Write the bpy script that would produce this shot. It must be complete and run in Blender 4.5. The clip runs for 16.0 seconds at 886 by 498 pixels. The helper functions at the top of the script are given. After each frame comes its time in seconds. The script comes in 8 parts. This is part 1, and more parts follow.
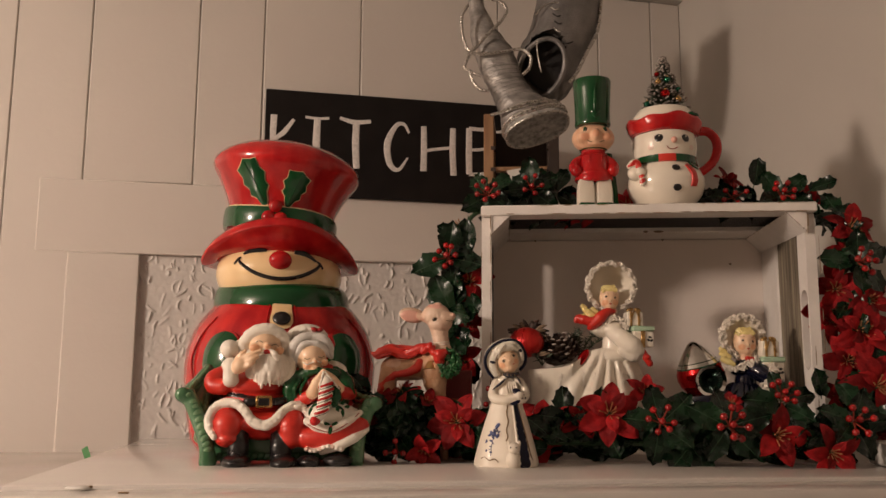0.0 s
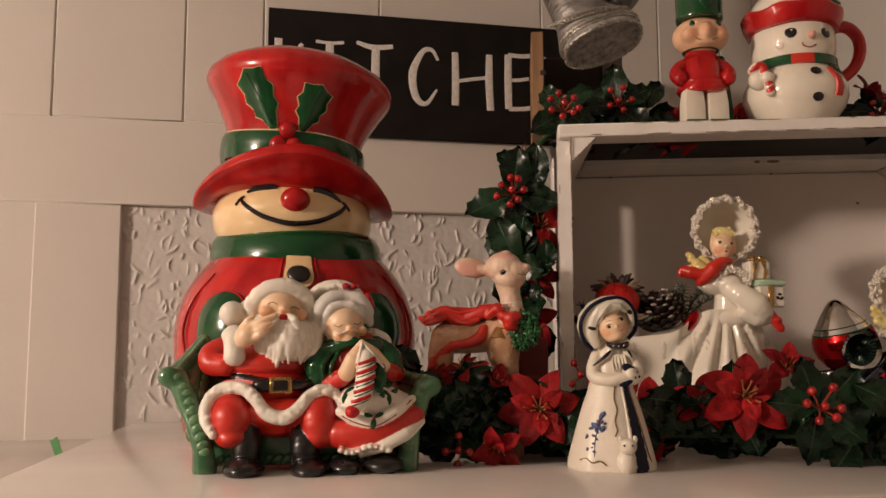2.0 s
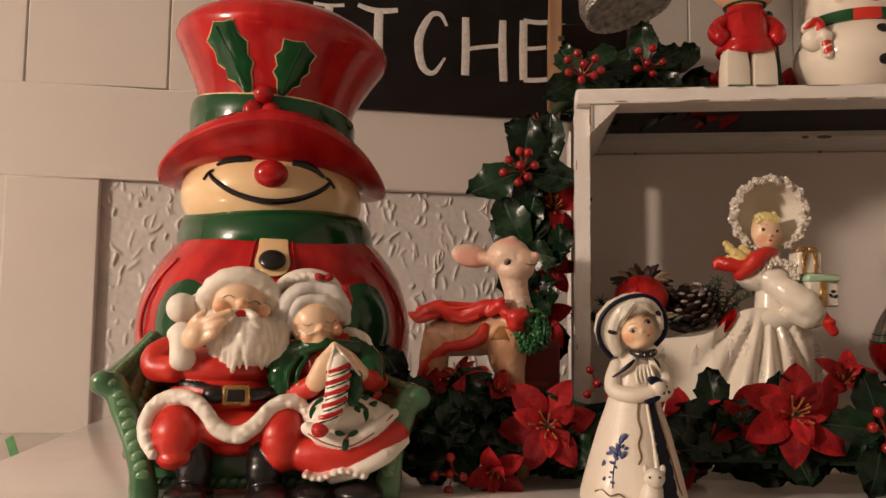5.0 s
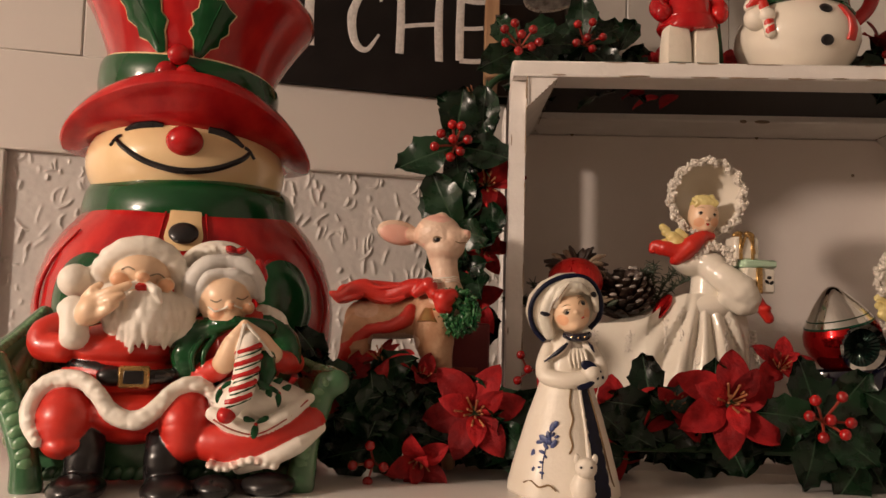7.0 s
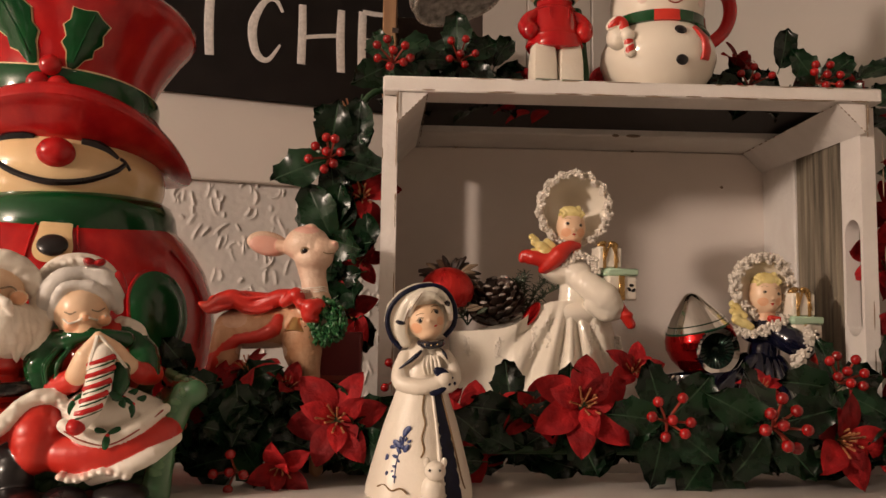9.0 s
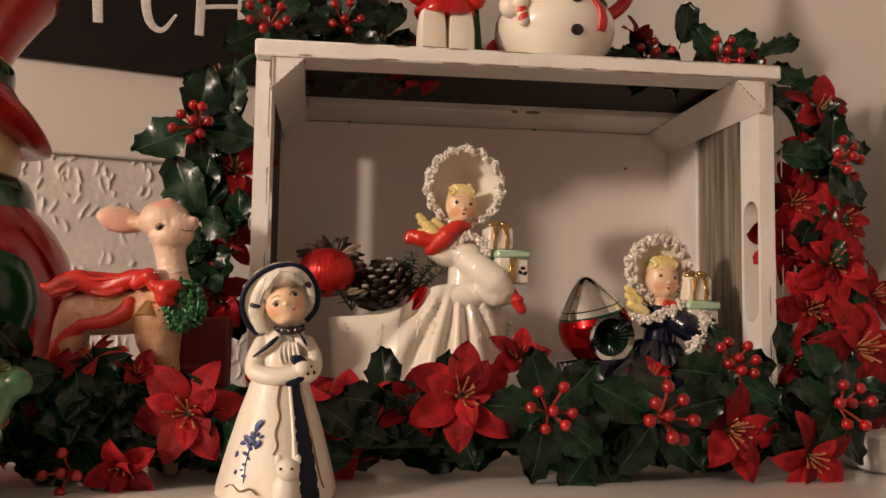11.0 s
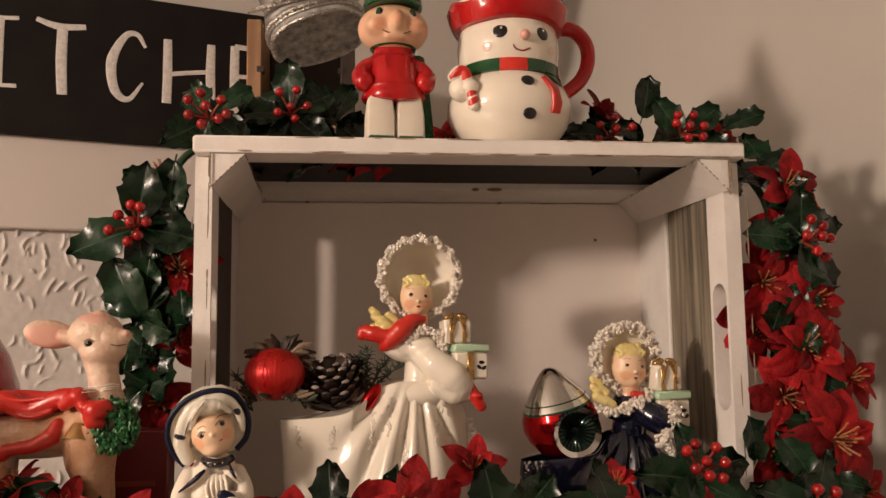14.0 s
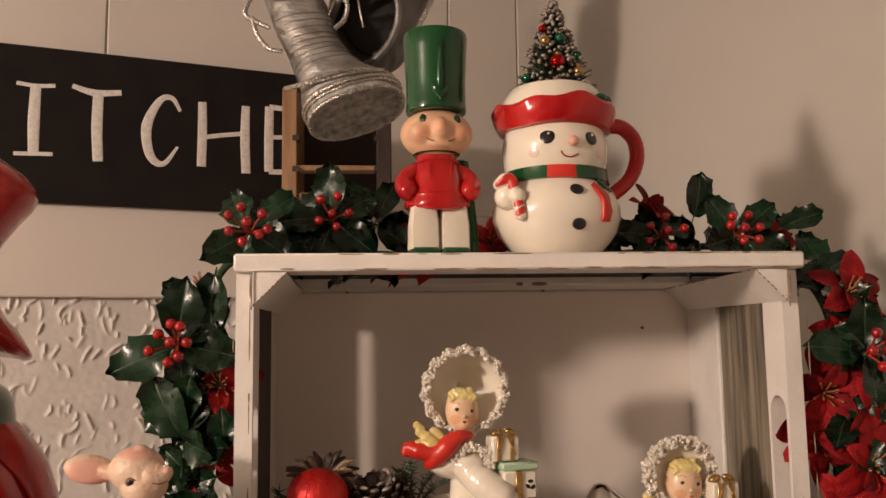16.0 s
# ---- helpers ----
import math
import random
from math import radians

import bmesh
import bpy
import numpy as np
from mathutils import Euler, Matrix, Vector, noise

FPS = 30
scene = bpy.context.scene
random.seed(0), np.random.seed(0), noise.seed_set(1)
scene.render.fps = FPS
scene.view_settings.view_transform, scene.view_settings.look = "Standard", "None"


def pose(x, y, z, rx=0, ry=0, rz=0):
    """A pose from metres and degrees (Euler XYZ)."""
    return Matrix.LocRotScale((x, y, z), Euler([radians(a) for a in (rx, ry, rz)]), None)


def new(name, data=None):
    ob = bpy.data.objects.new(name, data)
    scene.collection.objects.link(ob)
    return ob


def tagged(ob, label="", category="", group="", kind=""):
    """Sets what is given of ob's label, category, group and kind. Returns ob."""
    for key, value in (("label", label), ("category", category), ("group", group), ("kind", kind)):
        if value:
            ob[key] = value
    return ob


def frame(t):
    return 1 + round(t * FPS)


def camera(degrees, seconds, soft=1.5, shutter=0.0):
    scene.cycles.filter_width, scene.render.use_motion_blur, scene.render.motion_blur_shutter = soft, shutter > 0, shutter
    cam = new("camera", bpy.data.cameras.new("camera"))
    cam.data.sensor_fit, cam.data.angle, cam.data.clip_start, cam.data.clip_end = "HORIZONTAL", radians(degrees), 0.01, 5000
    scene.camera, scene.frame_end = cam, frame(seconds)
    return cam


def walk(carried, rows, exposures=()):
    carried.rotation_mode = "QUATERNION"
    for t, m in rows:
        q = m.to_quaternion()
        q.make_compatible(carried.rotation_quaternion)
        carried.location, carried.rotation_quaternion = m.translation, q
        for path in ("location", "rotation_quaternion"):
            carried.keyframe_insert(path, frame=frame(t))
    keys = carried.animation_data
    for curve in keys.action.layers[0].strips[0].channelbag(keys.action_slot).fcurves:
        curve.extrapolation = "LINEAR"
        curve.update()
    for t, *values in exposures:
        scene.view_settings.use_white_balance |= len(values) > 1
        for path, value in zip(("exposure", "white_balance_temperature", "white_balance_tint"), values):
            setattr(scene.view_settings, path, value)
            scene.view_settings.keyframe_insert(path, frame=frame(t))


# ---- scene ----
cam = camera(54.9, 16.0, soft=1.5)
METRES, EYE, TURN = 0.6375, 1.7325, 5.2
ROWS = [
    (0.0, 0.0, 0.0, 0.0, -0.04, 8.43, -0.28),
    (0.5, -0.0375, 0.0581, -0.001, 0.19, 7.57, -0.1),
    (1.0, -0.0615, 0.1307, -0.0068, 0.43, 6.79, -0.15),
    (1.5, -0.0935, 0.2439, -0.0052, 0.64, 6.56, 0.05),
    (2.0, -0.087, 0.3414, 0.005, -0.06, 6.26, 0.26),
    (2.5, -0.068, 0.424, 0.0138, -0.65, 5.77, 0.45),
    (3.0, -0.059, 0.4835, 0.0269, 0.28, 5.43, 0.46),
    (5.5, -0.0627, 0.5014, 0.0245, 0.94, 4.82, -0.73),
    (6.0, -0.0539, 0.5193, 0.0217, -0.71, 4.59, -0.99),
    (6.5, -0.0572, 0.5391, 0.0174, -2.14, 4.48, -1.3),
    (7.0, -0.0544, 0.5492, 0.0152, -3.44, 4.51, -1.43),
    (7.5, -0.0421, 0.5426, 0.0142, -4.8, 4.61, -1.39),
    (8.0, -0.0248, 0.5276, 0.0162, -5.86, 4.74, -1.23),
    (8.5, -0.0098, 0.5154, 0.0167, -6.7, 4.97, -0.94),
    (9.0, 0.0093, 0.5208, 0.0173, -7.83, 5.12, -0.82),
    (9.5, 0.0256, 0.5298, 0.0141, -9.03, 5.06, -0.74),
    (12.0, 0.1139, 0.5891, 0.0157, -13.76, 4.12, -0.42),
    (12.5, 0.1265, 0.5884, 0.0259, -14.26, 5.29, 0.05),
    (13.0, 0.1254, 0.5956, 0.0426, -13.81, 6.33, 0.24),
    (13.5, 0.1258, 0.6002, 0.0647, -12.74, 6.5, 0.49),
    (14.0, 0.1329, 0.5952, 0.0848, -11.77, 6.31, 0.75),
    (14.5, 0.137, 0.5924, 0.1095, -11.21, 6.27, 1.06),
    (15.0, 0.1328, 0.6033, 0.1365, -10.68, 6.18, 1.15),
    (15.5, 0.1265, 0.6046, 0.1692, -10.19, 6.27, 0.95),
    (16.0, 0.1192, 0.613, 0.1928, -9.91, 6.82, 0.84),
]
walk(cam, [(t, pose(0, 0, EYE, 0, 0, TURN) @ pose(METRES * x, METRES * y, METRES * z, 90 + pitch, roll, yaw)) for t, x, y, z, yaw, pitch, roll in ROWS],
     exposures=[(0, -0.20), (3, -0.15), (6, -0.06), (9, 0.05), (12, 0.29), (16, 0.31)])

# ---- light: one warm kitchen lamp to the side, two added fills, and the dim room ----
world = bpy.data.worlds.new("room_dusk")
scene.world = world
world.use_nodes = True
world.node_tree.nodes["Background"].inputs["Color"].default_value = (1.0, 0.8, 0.65, 1)
world.node_tree.nodes["Background"].inputs["Strength"].default_value = 0.005
LAMP_AT = (-1.62, -0.30, 2.22)
bulb = bpy.data.lights.new("kitchen_bulb", "POINT")
bulb.energy, bulb.color, bulb.shadow_soft_size = 97, (1.0, 0.79, 0.645), 0.085
lamp_light = new("kitchen_bulb", bulb)
lamp_light.matrix_world = pose(*LAMP_AT)
# added low fill to lift the crate's inside; no real lamp stands here
low = bpy.data.lights.new("low_fill", "POINT")
low.energy, low.color, low.shadow_soft_size = 0.7, (1.0, 0.80, 0.66), 0.20
low_light = new("low_fill", low)
low_light.matrix_world = pose(-0.82, -0.95, 1.18)
# added disk of soft ambient fill, with no real fixture behind it
room_lamp = bpy.data.lights.new("ambient_fill", "AREA")
room_lamp.shape, room_lamp.size, room_lamp.energy, room_lamp.color = "DISK", 0.35, 0.8, (1.0, 0.82, 0.70)
room_light = new("ambient_fill", room_lamp)
room_light.matrix_world = pose(0.15, -1.5, 2.38)

# ---- materials ----
def mat(name, col, col2=None, rough=0.5, scale=40.0, metal=0.0, coat=0.0, bump=0.0, bscale=300.0, rvar=0.1, rand=0.0, stretch=(1, 1, 1), sss=0.0, spec=0.5):
    m = bpy.data.materials.new(name)
    m.use_nodes = True
    nt = m.node_tree
    b = nt.nodes["Principled BSDF"]
    tc = nt.nodes.new("ShaderNodeTexCoord")
    mp = nt.nodes.new("ShaderNodeMapping")
    mp.inputs["Scale"].default_value = stretch
    nt.links.new(tc.outputs["Object"], mp.inputs["Vector"])
    n1 = nt.nodes.new("ShaderNodeTexNoise")
    n1.inputs["Scale"].default_value, n1.inputs["Detail"].default_value = scale, 5
    nt.links.new(mp.outputs["Vector"], n1.inputs["Vector"])
    ramp = nt.nodes.new("ShaderNodeValToRGB")
    col2 = col2 or tuple(c * 0.82 for c in col)
    ramp.color_ramp.elements[0].position, ramp.color_ramp.elements[1].position = 0.32, 0.68
    ramp.color_ramp.elements[0].color, ramp.color_ramp.elements[1].color = (*col, 1), (*col2, 1)
    nt.links.new(n1.outputs["Fac"], ramp.inputs["Fac"])
    colour = ramp.outputs["Color"]
    if rand:
        oi = nt.nodes.new("ShaderNodeObjectInfo")
        hs = nt.nodes.new("ShaderNodeHueSaturation")
        mr = nt.nodes.new("ShaderNodeMapRange")
        mr.inputs["To Min"].default_value, mr.inputs["To Max"].default_value = 1 - rand, 1 + rand
        nt.links.new(oi.outputs["Random"], mr.inputs["Value"])
        nt.links.new(mr.outputs["Result"], hs.inputs["Value"])
        nt.links.new(colour, hs.inputs["Color"])
        colour = hs.outputs["Color"]
    nt.links.new(colour, b.inputs["Base Color"])
    n2 = nt.nodes.new("ShaderNodeTexNoise")
    n2.inputs["Scale"].default_value, n2.inputs["Detail"].default_value = bscale, 4
    nt.links.new(mp.outputs["Vector"], n2.inputs["Vector"])
    r = nt.nodes.new("ShaderNodeMapRange")
    r.inputs["To Min"].default_value, r.inputs["To Max"].default_value = max(0.02, rough - rvar), min(1, rough + rvar)
    nt.links.new(n1.outputs["Fac"], r.inputs["Value"])
    nt.links.new(r.outputs["Result"], b.inputs["Roughness"])
    b.inputs["Metallic"].default_value = metal
    b.inputs["Specular IOR Level"].default_value = spec
    b.inputs["Coat Weight"].default_value = coat
    b.inputs["Coat Roughness"].default_value = 0.06
    if sss:
        b.inputs["Subsurface Weight"].default_value = sss
        b.inputs["Subsurface Radius"].default_value = (0.004, 0.002, 0.001)
    if bump:
        bp = nt.nodes.new("ShaderNodeBump")
        bp.inputs["Strength"].default_value, bp.inputs["Distance"].default_value = bump, 0.002
        nt.links.new(n2.outputs["Fac"], bp.inputs["Height"])
        nt.links.new(bp.outputs["Normal"], b.inputs["Normal"])
    return m


WALL = mat("greige_wall_paint", (0.56, 0.515, 0.47), (0.60, 0.555, 0.505), 0.42, 3.0, bump=0.12, bscale=90)
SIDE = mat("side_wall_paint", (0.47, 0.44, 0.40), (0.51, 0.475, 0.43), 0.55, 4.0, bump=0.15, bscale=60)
STUCCO = mat("textured_wall_paint", (0.53, 0.50, 0.47), (0.58, 0.545, 0.51), 0.5, 25.0, bump=0.2, bscale=150)
CEIL = mat("ceiling_paint", (0.62, 0.60, 0.57), None, 0.8, 5.0, bump=0.2)
# brown for the unseen walls, picked dark to weaken the bounce
ROOM = mat("bounce_dimming_brown", (0.26, 0.225, 0.19), (0.30, 0.26, 0.22), 0.6, 4.0, bump=0.15, bscale=60)
FLOOR = mat("floor_boards_paint", (0.22, 0.15, 0.10), (0.15, 0.10, 0.07), 0.45, 8.0)
SHELF = mat("white_enamel_top", (0.66, 0.62, 0.58), (0.70, 0.66, 0.62), 0.22, 6.0, coat=0.3, bump=0.03, bscale=500, rvar=0.06)
CRATE = mat("white_painted_wood", (0.80, 0.76, 0.72), (0.72, 0.675, 0.63), 0.55, 30.0, bump=0.35, bscale=160, stretch=(1, 1, 1))
CRATE_BACK = mat("white_painted_board", (0.86, 0.78, 0.72), (0.82, 0.74, 0.68), 0.34, 12.0, bump=0.1, bscale=120)
WORN = mat("bare_worn_wood", (0.20, 0.14, 0.09), (0.34, 0.25, 0.17), 0.7, 60.0, bump=0.3)
GREYWOOD = mat("weathered_grey_wood", (0.085, 0.068, 0.048), (0.32, 0.27, 0.195), 0.8, 14.0, bump=0.6, bscale=60, stretch=(12, 12, 0.8))
SIGN = mat("black_chalk_paint", (0.009, 0.007, 0.0065), (0.014, 0.011, 0.010), 0.72, 30.0, bump=0.1, spec=0.14)
CHALK = mat("white_brush_paint", (0.74, 0.70, 0.66), (0.56, 0.53, 0.50), 0.7, 220.0, bump=0.2)
PINE = mat("brown_pine_wood", (0.36, 0.20, 0.095), (0.25, 0.13, 0.06), 0.55, 18.0, bump=0.3, stretch=(6, 6, 0.8))
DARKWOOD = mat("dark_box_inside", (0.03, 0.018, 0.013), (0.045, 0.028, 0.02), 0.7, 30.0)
RED = mat("red_glaze", (0.33, 0.004, 0.008), (0.56, 0.020, 0.018), 0.17, 30.0, coat=0.22, bump=0.06, bscale=45, stretch=(1.6, 1.6, 0.30), spec=0.35)
REDLIGHT = mat("orange_red_paint", (0.47, 0.012, 0.009), (0.63, 0.036, 0.020), 0.36, 38.0, coat=0.12, bump=0.14, bscale=110)
GREEN = mat("green_glaze", (0.004, 0.048, 0.014), (0.007, 0.075, 0.020), 0.15, 30.0, coat=0.25, bump=0.07, bscale=60, spec=0.4)
CREAM = mat("cream_glaze", (0.78, 0.55, 0.28), (0.83, 0.62, 0.36), 0.16, 18.0, coat=0.5)
SKIN = mat("painted_flesh", (0.70, 0.40, 0.245), (0.78, 0.50, 0.33), 0.35, 60.0, coat=0.2)
FLESH = mat("pale_painted_flesh", (0.80, 0.53, 0.33), (0.83, 0.60, 0.41), 0.36, 60.0, coat=0.15)
BLUSH = mat("peach_blush_paint", (0.72, 0.34, 0.20), (0.75, 0.40, 0.25), 0.38, 60.0)
BLUSHSOFT = mat("soft_cheek_tint", (0.78, 0.40, 0.22), (0.80, 0.45, 0.27), 0.36, 60.0)
WHITE = mat("white_glaze", (0.82, 0.745, 0.625), (0.86, 0.80, 0.69), 0.12, 20.0, coat=0.6)
MATTEWHITE = mat("matte_white_paint", (0.84, 0.79, 0.70), (0.79, 0.735, 0.64), 0.42, 120.0, bump=0.22, bscale=250)
BLACK = mat("black_gloss_paint", (0.007, 0.006, 0.007), (0.013, 0.011, 0.011), 0.28, 30.0, coat=0.12, bump=0.1, bscale=120)
OLIVE = mat("olive_green_glaze", (0.13, 0.165, 0.062), (0.075, 0.105, 0.040), 0.30, 60.0, coat=0.4)
BENCH = mat("sage_green_glaze", (0.040, 0.125, 0.055), (0.085, 0.20, 0.095), 0.2, 45.0, coat=0.5)
ROPE = mat("pale_green_rope_glaze", (0.085, 0.20, 0.090), (0.14, 0.27, 0.135), 0.26, 60.0, coat=0.3)
GREYHAIR = mat("grey_hair_paint", (0.58, 0.555, 0.52), (0.68, 0.65, 0.60), 0.42, 90.0, bump=0.25, bscale=300, stretch=(1, 1, 0.5))
HAIRWHITE = mat("white_blond_hair_glaze", (0.76, 0.72, 0.62), (0.64, 0.60, 0.50), 0.22, 90.0, coat=0.4, bump=0.35, bscale=420, stretch=(1, 1, 0.35))
GOLD = mat("gold_paint", (0.40, 0.24, 0.085), (0.52, 0.33, 0.13), 0.28, 90.0, metal=0.8)
NAVY = mat("navy_glaze", (0.004, 0.005, 0.014), (0.006, 0.007, 0.022), 0.10, 40.0, coat=0.6)
COBALT = mat("cobalt_brushwork", (0.0022, 0.0032, 0.014), (0.005, 0.008, 0.034), 0.40, 240.0, spec=0.25)
BLUEWASH = mat("blue_flower_brushwork", (0.012, 0.020, 0.085), (0.05, 0.075, 0.22), 0.4, 400.0)
BISQUE = mat("ivory_porcelain", (0.72, 0.645, 0.535), (0.77, 0.71, 0.61), 0.40, 40.0, coat=0.08, bump=0.15, bscale=260)
BLONDE = mat("yellow_hair_glaze", (0.80, 0.68, 0.30), (0.66, 0.50, 0.17), 0.2, 120.0, coat=0.4)
BROWNLINE = mat("brown_line_paint", (0.22, 0.13, 0.05), None, 0.4, 90.0)
FAWN = mat("fawn_paint", (0.44, 0.195, 0.085), (0.64, 0.40, 0.25), 0.40, 60.0, bump=0.35, bscale=330)
PALEFAWN = mat("pale_fawn_paint", (0.74, 0.56, 0.43), (0.62, 0.39, 0.27), 0.42, 60.0, bump=0.38, bscale=330)
EARPINK = mat("ear_pink_paint", (0.72, 0.36, 0.28), (0.74, 0.45, 0.36), 0.5, 70.0)
PALEPINK = mat("faint_pink_glaze", (0.80, 0.60, 0.51), (0.80, 0.66, 0.57), 0.15, 70.0, coat=0.4)
WREATH = mat("bright_green_wreath", (0.020, 0.105, 0.030), (0.045, 0.16, 0.05), 0.4, 200.0)
MINT = mat("mint_glaze", (0.42, 0.62, 0.42), (0.48, 0.66, 0.48), 0.2, 60.0, coat=0.4)
LACE = mat("spaghetti_lace", (0.82, 0.76, 0.67), (0.74, 0.67, 0.58), 0.4, 300.0, bump=0.5, bscale=700)
VELVETRED = mat("red_cloth_petal", (0.175, 0.0030, 0.0055), (0.34, 0.0085, 0.010), 0.72, 90.0, bump=0.4, bscale=420, rand=0.42, spec=0.25)
LEAF = mat("glossy_plastic_leaf", (0.0026, 0.0120, 0.0044), (0.0075, 0.028, 0.0105), 0.27, 70.0, coat=0.0, bump=0.45, bscale=55, rand=0.45, spec=0.36)
VEIN = mat("pale_leaf_vein", (0.022, 0.055, 0.025), None, 0.35, 90.0)
BERRY = mat("red_plastic_berry", (0.33, 0.007, 0.007), (0.25, 0.005, 0.005), 0.2, 80.0, coat=0.4, rand=0.25)
STALK = mat("red_stalk_plastic", (0.36, 0.02, 0.015), (0.22, 0.06, 0.03), 0.4, 80.0)
STAMEN = mat("gold_stamen", (0.46, 0.22, 0.085), (0.30, 0.07, 0.03), 0.45, 200.0)
VINE = mat("green_vine_plastic", (0.03, 0.08, 0.03), (0.02, 0.05, 0.02), 0.5, 80.0)
SATIN = mat("red_satin_thread", (0.46, 0.008, 0.010), (0.62, 0.03, 0.02), 0.30, 14.0, metal=0.45, bump=0.5, bscale=50, stretch=(9, 9, 1))
MERCURY = mat("silver_mercury_glass", (0.80, 0.78, 0.74), (0.70, 0.68, 0.64), 0.08, 40.0, metal=1.0)
MERCRED = mat("red_mercury_glass", (0.48, 0.010, 0.012), (0.36, 0.007, 0.008), 0.10, 40.0, metal=0.85)
MERCGREEN = mat("green_foil_glass", (0.02, 0.16, 0.09), (0.01, 0.05, 0.03), 0.15, 60.0, metal=0.7)
MERCDARK = mat("dark_green_foil", (0.010, 0.045, 0.030), (0.02, 0.02, 0.018), 0.2, 400.0, metal=0.6)
CONE = mat("pinecone_scale", (0.024, 0.013, 0.009), (0.052, 0.028, 0.018), 0.5, 120.0)
FROST = mat("frosted_tip", (0.44, 0.40, 0.36), (0.16, 0.12, 0.10), 0.6, 200.0)
NEEDLE = mat("dark_needle", (0.03, 0.045, 0.025), (0.06, 0.075, 0.045), 0.6, 100.0)
SILVERCLOTH = mat("aged_grey_silver", (0.25, 0.235, 0.225), (0.13, 0.122, 0.115), 0.42, 28.0, metal=0.45, bump=0.5, bscale=420)
SILVERPALE = mat("aged_pale_silver", (0.42, 0.395, 0.37), (0.17, 0.16, 0.15), 0.42, 36.0, metal=0.35, bump=0.6, bscale=180, stretch=(1, 1, 2.2))
SOLEPALE = mat("speckled_silver_sole", (0.50, 0.49, 0.47), (0.16, 0.16, 0.14), 0.5, 130.0, metal=0.1, bump=0.6, bscale=320)
WIRE = mat("silver_wire", (0.58, 0.55, 0.50), (0.42, 0.39, 0.36), 0.28, 260.0, metal=0.9, bump=0.4, bscale=900)
BOOTDARK = mat("dark_boot_lining", (0.014, 0.012, 0.011), (0.03, 0.026, 0.024), 0.7, 60.0)
# near-black that paints the shade of the gap in the crate's top
GAPDARK = mat("top_gap_dark", (0.006, 0.005, 0.0045), (0.026, 0.021, 0.018), 0.6, 9.0, bump=0.3, spec=0.2, stretch=(1, 6, 1))
BOXRED = mat("dark_red_card", (0.16, 0.012, 0.014), (0.13, 0.01, 0.012), 0.5, 40.0)
FOAM = mat("white_foam_block", (0.78, 0.75, 0.71), (0.70, 0.67, 0.63), 0.7, 90.0, bump=0.3)
CONFETTI = mat("green_paper", (0.05, 0.24, 0.06), (0.03, 0.17, 0.04), 0.6, 90.0)


